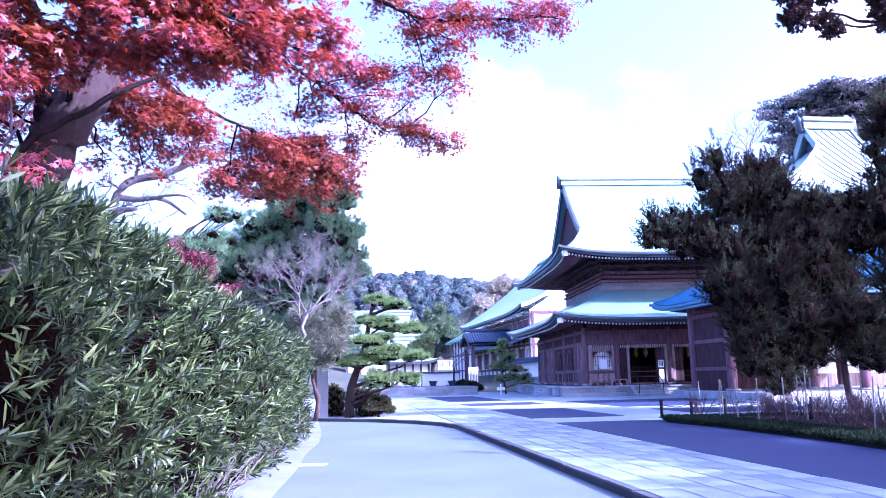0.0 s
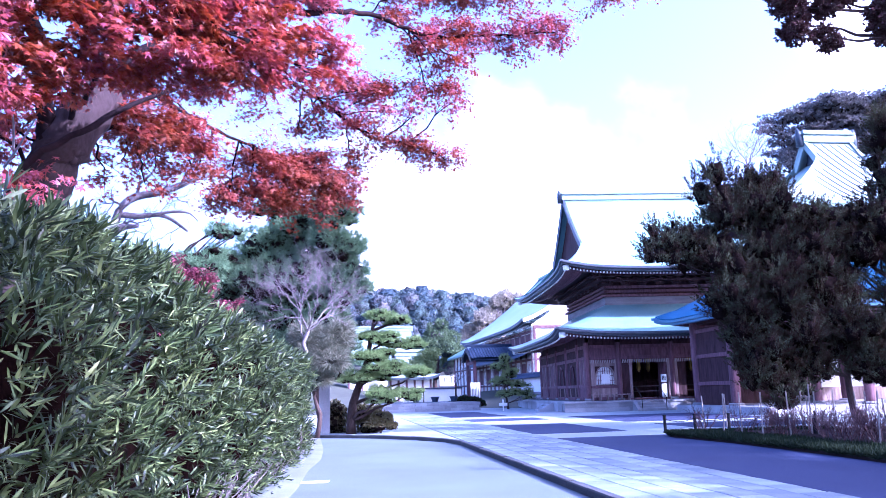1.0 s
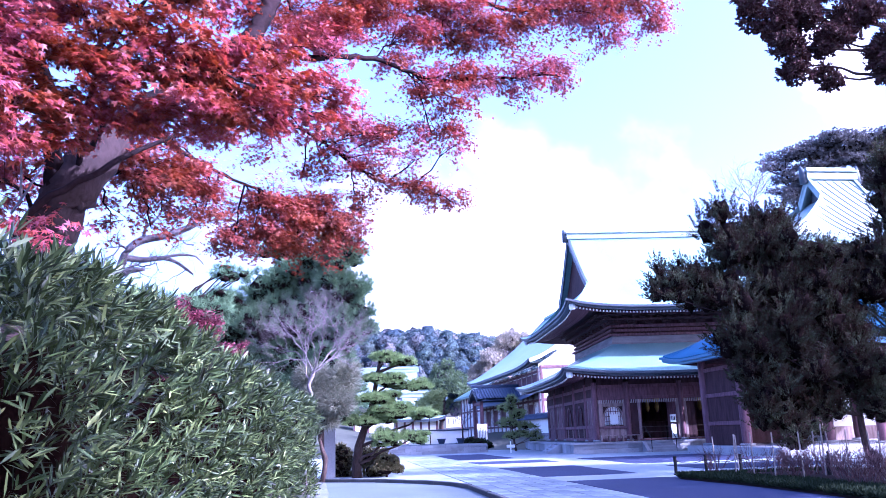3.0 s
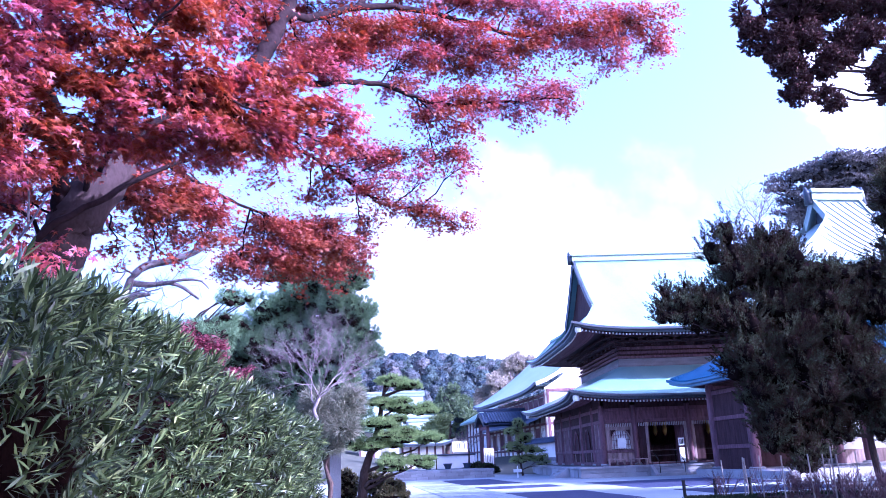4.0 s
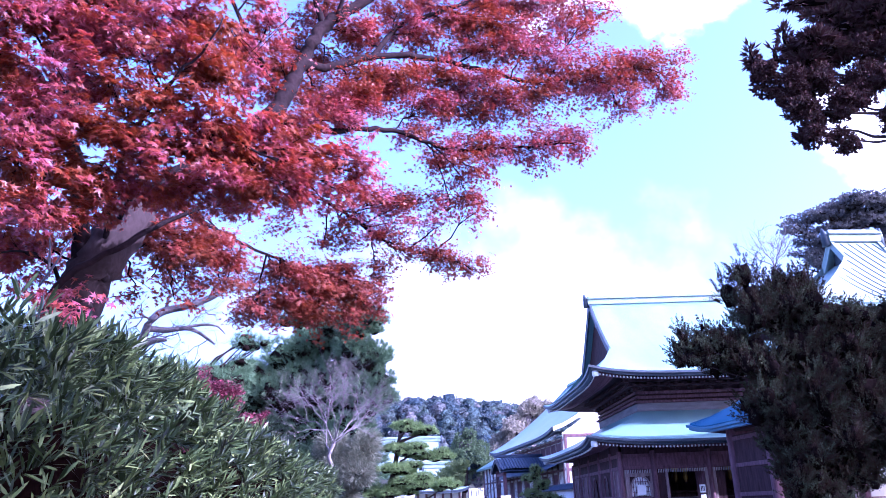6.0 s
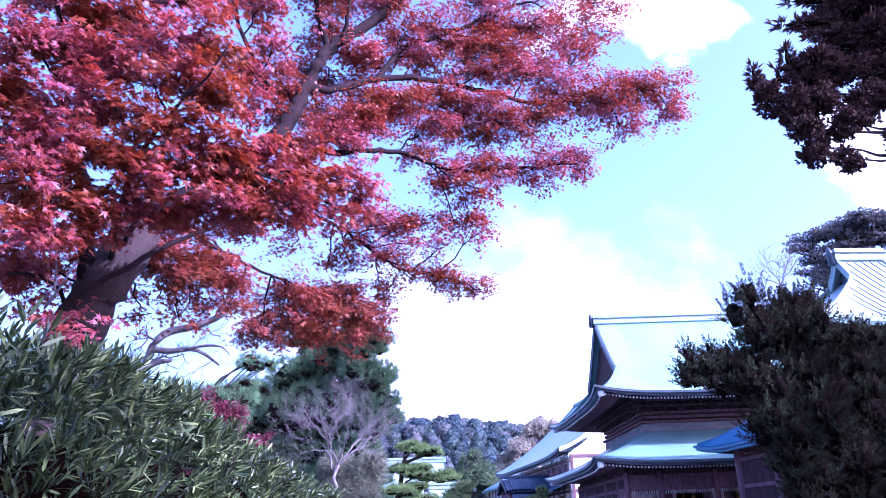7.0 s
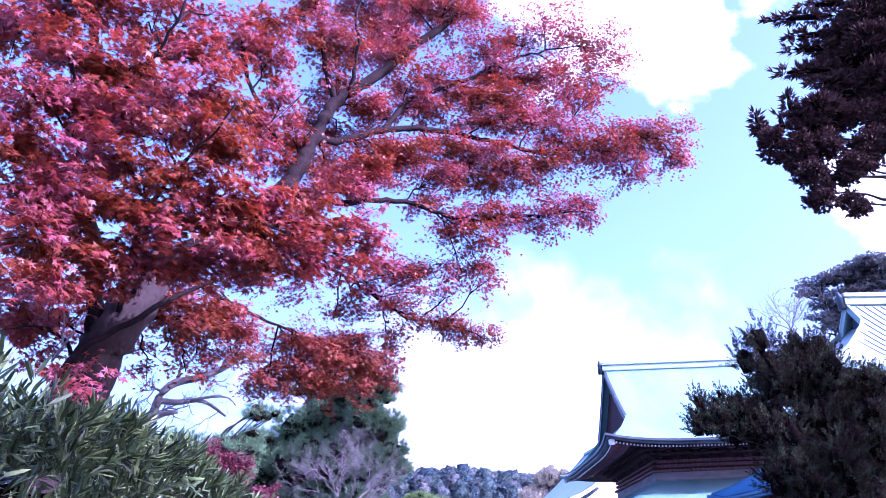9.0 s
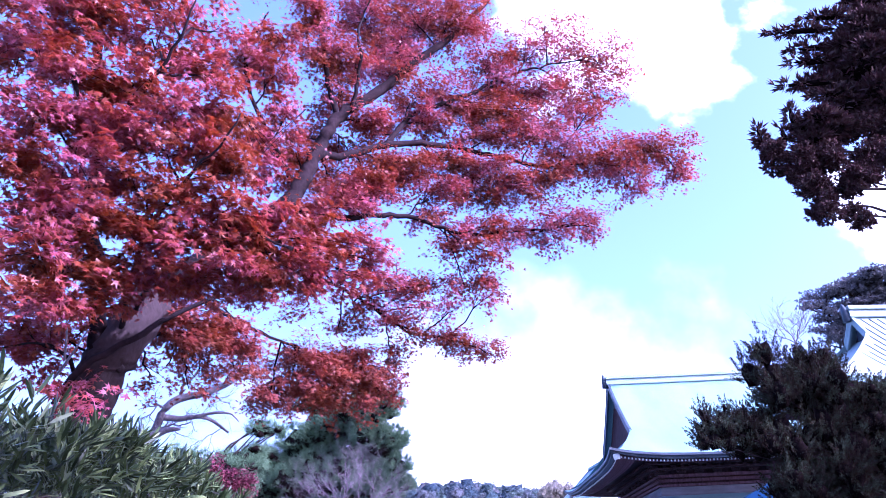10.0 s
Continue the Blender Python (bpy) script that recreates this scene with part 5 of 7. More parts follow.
limb([(-2.47, 9.4, 6.97), (-3.04, 9.2, 8.12), (-3.2, 9.0, 9.0), (-2.87, 8.9, 9.73)], 0.045, 0.012)
limb([(-4.29, 7.4, 5.6), (-4.0, 6.6, 5.9), (-3.9, 6.2, 6.3), (-3.9, 6.0, 6.9)], 0.03, 0.008)
limb([(-4.35, 7.8, 3.9), (-4.4, 7.5, 4.1), (-4.6, 7.2, 4.1), (-4.7, 7.0, 4.0)], 0.025, 0.008)
bough([(3.34, 11.9, 8.60, 0.60, 0.34, 2.2), (3.61, 12.0, 8.29, 0.32, 0.24, 1.6), (2.68, 11.8, 8.20, 0.61, 0.35, 1.5), (2.03, 11.6, 8.25, 0.64, 0.33, 1.5), (2.56, 11.6, 8.60, 0.54, 0.21, 1.6), (1.66, 11.4, 8.48, 0.60, 0.27, 2.0), (1.21, 11.3, 7.92, 0.62, 0.32, 1.7), (2.78, 11.9, 7.80, 0.39, 0.23, 0.8)])
bough([(2.55, 11.7, 10.62, 0.63, 0.38, 0.8), (1.92, 11.5, 10.72, 0.62, 0.35, 0.9), (2.66, 11.8, 10.24, 0.48, 0.35, 0.8), (1.94, 11.6, 9.91, 0.71, 0.31, 1.1), (1.16, 11.3, 10.44, 0.67, 0.41, 1.1), (1.28, 11.3, 9.57, 0.65, 0.26, 1.8), (0.6, 11.1, 9.67, 0.61, 0.27, 1.9), (1.85, 11.5, 9.24, 0.57, 0.24, 2.0), (2.35, 11.8, 9.77, 0.51, 0.25, 0.8), (1.54, 11.3, 11.12, 0.57, 0.29, 0.4)])
bough([(0.74, 11.1, 9.01, 0.72, 0.25, 2.4), (0.07, 10.9, 9.05, 0.68, 0.23, 2.5), (-0.59, 10.7, 8.75, 0.61, 0.22, 2.5), (0.42, 11.0, 8.58, 0.75, 0.21, 2.3), (-0.38, 10.8, 9.37, 0.55, 0.23, 2.0), (1.11, 11.3, 8.77, 0.53, 0.21, 2.2), (-0.93, 10.5, 9.04, 0.44, 0.22, 1.7), (-1.10, 10.4, 9.55, 0.51, 0.24, 1.5), (0.34, 11.0, 10.17, 0.57, 0.36, 1.3)])
bough([(-0.31, 10.8, 10.82, 0.65, 0.45, 1.8), (-0.89, 10.6, 10.9, 0.62, 0.43, 1.8), (-1.19, 10.5, 10.17, 0.5, 0.36, 2.1), (-1.63, 10.2, 10.62, 0.52, 0.41, 1.7), (0.1, 11.0, 11.14, 0.51, 0.38, 1.5), (-1.78, 10.0, 9.54, 0.38, 0.33, 1.7), (-2.18, 9.7, 9.51, 0.35, 0.42, 2.0), (-2.3, 9.6, 10.17, 0.41, 0.37, 1.8), (-1.94, 9.9, 8.92, 0.27, 0.25, 1.7), (-0.66, 10.6, 11.78, 1.21, 0.44, 1.7), (-1.98, 10.0, 11.48, 1.05, 0.42, 1.7)])
bough([(0.19, 11.0, 7.95, 0.64, 0.25, 2.7), (-0.45, 10.8, 7.99, 0.59, 0.22, 2.8), (-1.14, 10.4, 7.71, 0.62, 0.26, 3.0), (0.63, 11.2, 7.65, 0.48, 0.31, 2.0), (0.07, 11.1, 7.54, 0.49, 0.22, 2.5), (-0.63, 10.6, 7.43, 0.52, 0.2, 2.5), (-1.61, 10.0, 7.23, 0.49, 0.25, 2.8), (-1.54, 10.2, 8.51, 0.4, 0.24, 2.4), (-2.16, 9.5, 6.55, 0.37, 0.24, 2.5), (-1.82, 9.8, 6.86, 0.4, 0.22, 2.8)])
bough([(1.74, 11.7, 7.29, 0.42, 0.23, 2.1), (1.22, 11.5, 6.98, 0.43, 0.26, 2.0), (2.01, 11.8, 7.16, 0.25, 0.17, 1.4), (0.62, 11.3, 7.01, 0.37, 0.18, 1.8), (0.12, 11.0, 6.92, 0.46, 0.18, 2.1), (-0.34, 10.9, 6.66, 0.39, 0.19, 2.0), (-0.66, 10.7, 6.99, 0.35, 0.16, 1.9), (0.26, 11.1, 6.42, 0.30, 0.27, 1.0), (-0.09, 11.0, 6.50, 0.35, 0.19, 1.5), (0.47, 11.2, 6.79, 0.27, 0.27, 1.0)])
bough([(-1.24, 10.9, 5.97, 0.48, 0.19, 1.8), (-0.69, 11.2, 6.10, 0.46, 0.21, 1.4), (-0.22, 11.4, 6.10, 0.38, 0.27, 1.1), (0.22, 11.6, 6.00, 0.29, 0.27, 1.0), (-0.94, 11.3, 5.73, 0.46, 0.23, 1.3), (-1.59, 10.9, 5.77, 0.38, 0.17, 1.6), (-0.42, 11.5, 5.72, 0.27, 0.20, 0.7), (0.06, 11.5, 6.26, 0.34, 0.18, 1.2), (-1.37, 11.2, 5.50, 0.35, 0.19, 1.3)])
bough([(-0.11, 12.0, 5.28, 0.42, 0.15, 2.6), (-0.55, 11.8, 5.38, 0.40, 0.14, 2.6), (-0.93, 11.6, 5.41, 0.32, 0.12, 2.2), (0.16, 12.1, 5.17, 0.24, 0.07, 2.0), (-1.37, 11.8, 4.95, 0.27, 0.30, 1.1), (-1.44, 11.7, 5.20, 0.32, 0.16, 1.4)], L_RUSTSHADE)
bough([(-2.39, 11.3, 4.78, 0.62, 0.29, 2.8), (-2.85, 11.1, 4.53, 0.54, 0.25, 2.8), (-1.85, 11.7, 4.76, 0.46, 0.28, 2.8), (-3.17, 10.9, 4.29, 0.41, 0.21, 2.3), (-2.27, 11.6, 4.41, 0.61, 0.23, 2.4), (-2.59, 11.0, 4.96, 0.56, 0.2, 2.6), (-1.98, 11.4, 5.0, 0.45, 0.19, 2.3), (-1.62, 11.9, 4.57, 0.32, 0.21, 1.5)], L_RUSTSHADE)
bough([(-3.75, 8.9, 4.65, 0.39, 0.18, 2.4), (-3.50, 9.3, 4.69, 0.35, 0.16, 2.2), (-3.86, 8.6, 4.85, 0.34, 0.15, 2.0), (-3.64, 8.9, 4.94, 0.39, 0.17, 2.3), (-3.23, 9.7, 4.79, 0.35, 0.15, 1.5), (-3.30, 9.4, 4.97, 0.37, 0.13, 1.6)], L_RUSTSHADE)
bough([(-4.16, 9.6, 4.52, 0.37, 0.16, 0.5), (-3.82, 9.9, 4.50, 0.38, 0.17, 0.6), (-3.46, 10.2, 4.64, 0.39, 0.19, 0.6), (-3.24, 10.2, 4.87, 0.35, 0.17, 0.8), (-3.91, 9.8, 4.25, 0.34, 0.16, 0.4), (-4.23, 9.3, 4.22, 0.26, 0.18, 0.5)], L_RUSTSHADE)
bough([(-2.49, 7.0, 4.67, 0.48, 0.19, 2.4), (-2.95, 7.0, 4.58, 0.40, 0.19, 2.2), (-2.09, 7.2, 4.78, 0.47, 0.17, 2.4), (-1.69, 7.5, 4.91, 0.40, 0.17, 2.3), (-1.38, 7.8, 5.26, 0.38, 0.16, 2.2), (-1.80, 7.4, 5.18, 0.44, 0.16, 2.2), (-2.31, 7.1, 5.01, 0.42, 0.17, 2.2), (-1.33, 7.9, 4.89, 0.29, 0.15, 1.8), (-2.00, 7.3, 4.60, 0.38, 0.12, 2.0), (-1.17, 8.1, 5.17, 0.23, 0.16, 1.4), (-1.55, 7.7, 4.72, 0.29, 0.11, 1.8)])
bough([(-2.85, 6.8, 4.92, 0.45, 0.20, 2.2), (-3.34, 6.7, 4.67, 0.46, 0.20, 2.2), (-3.22, 6.7, 5.08, 0.47, 0.20, 2.3), (-2.47, 6.8, 5.26, 0.46, 0.19, 2.1), (-3.68, 6.5, 4.55, 0.37, 0.21, 2.0), (-3.62, 6.8, 4.31, 0.36, 0.14, 1.8), (-2.15, 7.1, 5.36, 0.32, 0.17, 1.8), (-2.81, 6.6, 5.32, 0.47, 0.19, 2.2), (-3.31, 6.8, 4.53, 0.33, 0.13, 1.8)])
bough([(-3.94, 6.1, 4.51, 0.43, 0.22, 2.1), (-3.92, 6.2, 5.01, 0.44, 0.23, 2.2), (-4.00, 6.0, 4.05, 0.29, 0.17, 1.6), (-3.60, 6.4, 5.09, 0.43, 0.23, 2.2), (-4.20, 6.0, 5.41, 0.42, 0.25, 2.2), (-3.83, 6.2, 5.49, 0.46, 0.24, 2.2), (-3.37, 6.4, 5.51, 0.47, 0.22, 2.2), (-3.83, 6.4, 4.13, 0.29, 0.15, 1.5), (-4.38, 6.5, 5.08, 0.39, 0.22, 2.0)])
bough([(-4.15, 6.0, 6.04, 0.49, 0.28, 2.2), (-3.69, 6.3, 6.06, 0.51, 0.26, 2.2), (-3.19, 6.5, 6.01, 0.48, 0.24, 2.2), (-2.68, 6.6, 5.83, 0.46, 0.22, 2.0), (-4.01, 6.2, 6.65, 0.52, 0.29, 2.1), (-3.45, 6.4, 6.60, 0.49, 0.27, 2.0), (-2.91, 6.6, 6.40, 0.44, 0.24, 2.0), (-2.59, 6.9, 6.51, 0.35, 0.22, 1.6), (-4.54, 6.1, 6.91, 0.46, 0.29, 2.1), (-2.42, 6.9, 5.78, 0.36, 0.18, 1.7)])
bough([(-4.45, 6.1, 7.42, 0.54, 0.30, 1.9), (-3.93, 6.3, 7.39, 0.51, 0.27, 1.9), (-3.44, 6.6, 7.35, 0.46, 0.26, 1.7), (-2.99, 6.8, 7.16, 0.38, 0.23, 1.5), (-2.67, 7.0, 7.12, 0.23, 0.18, 1.0), (-3.23, 6.6, 7.81, 0.45, 0.23, 1.2), (-2.93, 7.2, 7.97, 0.34, 0.23, 1.0), (-3.83, 6.4, 8.11, 0.70, 0.28, 1.6), (-4.64, 6.2, 8.17, 0.69, 0.31, 1.6), (-3.06, 7.0, 8.69, 0.55, 0.28, 1.0)])
bough([(-2.98, 9.2, 7.73, 0.31, 0.31, 2.2), (-2.79, 9.1, 8.73, 0.44, 0.29, 1.8), (-3.2, 9.0, 9.0, 0.43, 0.32, 1.8), (-2.65, 9.3, 8.16, 0.29, 0.24, 1.8), (-2.79, 9.0, 9.38, 0.48, 0.25, 1.4), (-2.85, 9.3, 7.13, 0.37, 0.22, 2.2), (-2.52, 9.5, 7.59, 0.32, 0.21, 2.2)])
bough([(-4.70, 7.6, 4.05, 0.30, 0.18, 2.0), (-4.55, 7.8, 4.36, 0.25, 0.18, 1.6), (-4.86, 7.4, 4.25, 0.27, 0.24, 1.8), (-4.23, 7.2, 3.62, 0.19, 0.11, 2.0), (-3.80, 7.0, 3.33, 0.19, 0.08, 2.2), (-5.05, 7.8, 4.65, 0.31, 0.19, 1.6)])
bough([(-2.50, 10.2, 8.34, 0.45, 0.20, 1.6), (-1.95, 10.6, 8.24, 0.45, 0.20, 1.6), (-2.17, 10.4, 7.62, 0.45, 0.20, 1.5), (-1.52, 10.8, 8.77, 0.40, 0.18, 1.5), (-2.51, 10.0, 7.32, 0.40, 0.20, 1.6), (-1.63, 10.9, 7.82, 0.42, 0.16, 1.5), (-2.29, 10.4, 8.99, 0.40, 0.20, 1.3), (-1.18, 11.0, 8.27, 0.36, 0.14, 1.2)])
bough([(-3.37, 10.6, 5.88, 0.38, 0.14, 1.1), (-2.69, 11.0, 5.72, 0.42, 0.14, 1.1), (-2.04, 11.3, 5.51, 0.42, 0.14, 1.2), (-1.36, 11.5, 5.63, 0.40, 0.14, 1.1), (-1.16, 11.4, 6.06, 0.36, 0.14, 1.0), (-3.01, 10.8, 6.13, 0.34, 0.12, 0.9)])
bough([(-5.95, 9.2, 5.49, 0.35, 0.22, 1.5), (-5.34, 9.0, 5.18, 0.32, 0.20, 1.6), (-5.78, 9.2, 4.89, 0.32, 0.20, 1.4), (-5.15, 9.0, 4.64, 0.30, 0.16, 1.3), (-5.49, 9.0, 5.74, 0.36, 0.20, 1.4), (-4.97, 9.2, 5.55, 0.30, 0.18, 1.3)])
bough([(-4.46, 10.0, 5.42, 0.36, 0.17, 1.1), (-3.91, 10.2, 5.73, 0.38, 0.17, 1.1), (-3.62, 10.4, 5.26, 0.36, 0.15, 1.0), (-4.19, 10.2, 5.06, 0.34, 0.15, 0.9), (-3.35, 10.5, 5.82, 0.36, 0.16, 1.0), (-4.49, 9.8, 5.77, 0.30, 0.16, 1.0)])
bough([(-3.85, 10.6, 5.04, 0.36, 0.15, 1.2), (-3.42, 10.8, 4.95, 0.36, 0.14, 1.2), (-2.90, 11.0, 5.02, 0.36, 0.14, 1.2), (-2.45, 11.2, 4.98, 0.36, 0.14, 1.2), (-2.02, 11.4, 5.16, 0.34, 0.15, 1.1), (-2.20, 11.2, 5.46, 0.30, 0.14, 1.0), (-1.86, 11.2, 5.67, 0.30, 0.14, 1.0), (-3.58, 10.8, 4.76, 0.34, 0.13, 1.0), (-4.16, 10.4, 4.78, 0.30, 0.14, 1.1)], L_RUSTSHADE)
for line in (((-4.3, 7.3, 3.75), (-4.0, 7.0, 3.86), (-3.75, 6.8, 4.05)), ((-4.05, 7.0, 3.83), (-3.95, 6.8, 4.0), (-3.92, 6.7, 4.12))):
    g = Geo()
    g.tube(limb_points(line), taper(0.014, 0.007, len(limb_points(line))), 6, 0.2)
    part("bare_twig", g, M_TWIG, MAPLE, "pale bare twig")


# ---------------------------------------------------------------- other trees
def grow(geo, p, d, length, r, depth, rng, bend=0.35, fork=3, shrink=0.68):
    """Branching wood, each fork thinner and shorter."""
    q = p + d * length
    pts = wander(p, q, 4, 0.14, rng)
    geo.tube(pts, taper(r, r * 0.62, 5), 5 if depth > 1 else 3, 0.15)
    if depth == 0:
        return
    for k in range(fork):
        nd = (d + Vector(rng.normal(size=3)) * bend + Vector((0, 0, 0.12))).normalized()
        at = pts[2 + k % 3]
        grow(geo, at, nd, length * shrink * (0.8 + 0.4 * rng.random()), r * 0.58, depth - 1, rng, bend, fork, shrink)


def bare_tree(name, label, base, first, r, depth, seed, mat, trunk_mat, bend=0.5, length=1.2, fork=4, shrink=0.68):
    rng = np.random.default_rng(seed)
    t = thing(name, label, "tree")
    g = Geo()
    pts = limb_points([base, *first])
    g.tube(pts, taper(r, r * 0.6, len(pts)), 9, 0.3)
    part("trunk", g, trunk_mat, t, smooth=True)
    end = pts[-1]
    d = (pts[-1] - pts[-3]).normalized()
    for k in range(5):
        g = Geo()
        nd = (d * 0.6 + Vector((math.cos(k * 1.256), math.sin(k * 1.256), 0.32 + 0.3 * rng.random()))).normalized()
        grow(g, pts[-1 - k % 3], nd, length, r * 0.24, depth, rng, bend, fork, shrink)
        part("branch", g, mat, t)
    return t


def crown_tree(name, label, base, lean, height, trunk_r, lobes, n, per, spread, size, mat, bark, seed, template=NEEDLE, up=0.25, core=0.72, shell=0.7, category="tree", limbs=True, inner=None, boughs=None):
    """Trunk and limbs under a crown of many small tufts."""
    rng = np.random.default_rng(seed)
    t = thing(name, label, category)
    b = Vector(base)
    topv = b + Vector((lean[0], lean[1], height))
    tr = limb_points(wander(b, topv, 4, 0.12, rng), 0.5)
    g = Geo()
    g.tube(tr, taper(trunk_r, trunk_r * 0.25, len(tr)), 9, 0.25)
    if limbs:
        for c, r in boughs or lobes:
            c = Vector(c)
            k = min(len(tr) - 2, max(1, int((c.z - b.z - 0.35 * (c - b).xy.length) / height * len(tr))))
            g.tube(wander(tr[k], c, 4, 0.12, rng), taper(trunk_r * 0.38, trunk_r * 0.08, 5), 6)
    part("trunk", g, bark, t, smooth=True)
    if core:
        # lumps fill the crown; by default M_SHADE paints its inner shade
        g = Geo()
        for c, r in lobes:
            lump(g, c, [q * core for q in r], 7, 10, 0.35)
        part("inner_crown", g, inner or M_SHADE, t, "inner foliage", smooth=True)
    pos, out = lobes_points(lobes, n, rng, shell)
    out = unit(out + np.array([0, 0, up]))
    p, a, nn = tufts(pos, out, per, spread, rng)
    part("crown", leaf_mesh("crown", mat, p, a, nn, size * (0.6 + 0.8 * rng.random(len(p))), *template), None, t)
    return t


WIDE = ([(0, 0.0, 0), (0.45, 0.11, 0.02), (0.45, -0.11, 0.02), (1, 0, 0)], [(0, 2, 1), (1, 2, 3)])


def split_lobes(c, r, n, rng, small=0.55, tall=1.0):
    """A lobe broken into several smaller ones."""
    out = [(c, [q * 0.75 for q in r])]
    for _ in range(n):
        d = unit(rng.normal(size=(1, 3)))[0]
        s = small * (0.7 + 0.6 * rng.random())
        out.append((tuple(np.array(c) + d * np.array(r) * 0.75), [r[0] * s, r[1] * s, r[2] * s * tall]))
    return out


def many_lobes(list_, n, seed, small=0.5, tall=1.0):
    rng = np.random.default_rng(seed)
    return [x for c, r in list_ for x in split_lobes(c, r, n, rng, small, tall)]


# tall pines beyond the hedge end
PA = [((-11, 38, 6.6), (1.5, 1.6, 1.2)), ((-9.2, 38, 6.9), (1.9, 1.8, 1.5)), ((-7.4, 38, 7), (1.9, 1.8, 1.6)), ((-9.2, 38.5, 8.9), (1.8, 1.8, 1.4)), ((-7.2, 38.5, 9.6), (1.9, 1.7, 1.5)), ((-8.2, 38.4, 10.8), (1.5, 1.4, 0.9)), ((-10.2, 38, 4.6), (2, 1.7, 1.3)), ((-7.6, 37.8, 4.5), (2.2, 1.7, 1.5))]
PA += [((-10.9, 38.2, 8), (1.2, 1.5, 0.9)), ((-8.8, 37.6, 3.2), (2.4, 1.6, 1.5)), ((-11, 37.8, 3.2), (1.6, 1.6, 1.4)), ((-7, 37.4, 2.8), (1.6, 1.4, 1.4)), ((-6.4, 38, 8.1), (1.4, 1.4, 1.3)), ((-7.6, 38.2, 5.7), (1.8, 1.5, 1.1)), ((-9.4, 38, 5.4), (1.7, 1.5, 1.1)), ((-6.2, 38, 6), (1.3, 1.3, 1.2))]
crown_tree("pine_tree", "tall bushy dark pine tree behind the lane's end", (-8.8, 39, 0), (0.6, 0, 1), 10.8, 0.28,
           many_lobes(PA, 8, 1, 0.36), 10500, 24, 0.55, 0.31, L_PINE, M_BARKD, 21, NEEDLE, up=0.6, core=0.70, shell=0.78)
crown_tree("pine_tree", "upright pine tree with pale green needles", (-5.7, 36.5, 0), (0.3, 0, 1), 10.8, 0.24,
           many_lobes([((-5.4, 36.5, 10.0), (1.2, 1.3, 1.2)), ((-5.0, 36.5, 8.4), (1.25, 1.3, 1.3)), ((-5.0, 36.5, 6.6), (1.4, 1.4, 1.2)), ((-5.6, 36.3, 4.7), (1.4, 1.3, 1.2)), ((-5.0, 36.2, 3.1), (1.3, 1.2, 1.0))], 6, 2, 0.4),
           3600, 24, 0.55, 0.31, L_PINE, M_BARKD, 22, NEEDLE, up=0.6, core=0.70, shell=0.78)
crown_tree("pine_sapling", "soft long-needled young pine beside the gate post", (-4.9, 29.5, -0.1), (0.3, 0, 1), 3.6, 0.10,
           many_lobes([((-4.6, 29.0, 2.6), (0.9, 0.8, 0.75)), ((-4.2, 29.2, 3.5), (0.8, 0.8, 0.6)), ((-5.2, 29.2, 3.3), (0.8, 0.8, 0.7))], 3, 3, 0.5),
           1500, 26, 0.7, 0.30, L_DRY, M_BARKD, 23, up=0.1, core=0.4)
bare_tree("plum_tree", "leafless plum tree with a pale crooked trunk", (-5.7, 26.6, -0.1), [(-5.45, 26.7, 1.0), (-5.05, 26.8, 1.9), (-5.18, 26.9, 2.4), (-4.86, 27.0, 2.9), (-4.95, 27.0, 3.3), (-4.78, 27.0, 3.7)], 0.11, 5, 31, M_TWIG, M_PALEBARK, 0.42, 1.12, 3, 0.77)

# the cloud-clipped pine
PADS = [((-2.63, 30, 4.39), (0.56, 0.55, 0.31)), ((-1.9, 30, 4.22), (0.52, 0.50, 0.25)), ((-3.0, 30.2, 3.72), (0.47, 0.50, 0.25)), ((-2.4, 29.9, 3.53), (0.70, 0.61, 0.27)), ((-1.56, 30, 3.32), (0.70, 0.61, 0.29)), ((-2.8, 29.8, 2.85), (0.84, 0.66, 0.36)), ((-3.46, 29.8, 2.1), (0.81, 0.66, 0.36)), ((-2.1, 29.7, 2.28), (0.96, 0.77, 0.40)), ((-1.12, 29.9, 2.27), (0.56, 0.55, 0.27)), ((-2.5, 29.6, 1.42), (0.70, 0.66, 0.36)), ((-1.55, 29.8, 1.40), (0.68, 0.61, 0.31))]
crown_tree("clipped_pine", "garden pine clipped into flat cloud-like pads", (-3.75, 30.6, 0), (1.0, -0.5, 1), 4.5, 0.20,
           many_lobes(PADS, 6, 44, 0.46, 0.9), 13000, 11, 0.55, 0.12, L_NIWAKI, M_BARKD, 41, up=0.9, core=0.62, boughs=PADS)
crown_tree("clipped_bush", "round clipped brownish bush at the lane's edge", (-2.6, 30.4, 0), (0, 0, 1), 0.6, 0.05, many_lobes([((-2.6, 30.4, 0.42), (0.62, 0.5, 0.48))], 4, 5, 0.5),
           1500, 7, 0.8, 0.09, L_BUSH, M_BARKD, 42, OVAL, core=0.85, category="bush")
crown_tree("clipped_bush", "dark clipped bush under the garden pine", (-3.2, 31.6, 0), (0, 0, 1), 0.6, 0.05, many_lobes([((-3.2, 31.6, 0.5), (0.7, 0.6, 0.7)), ((-4.6, 31.9, 0.5), (0.7, 0.6, 0.7))], 4, 6, 0.5),
           1500, 7, 0.8, 0.11, L_BUSH, M_BARKD, 43, OVAL, core=0.85, category="bush")

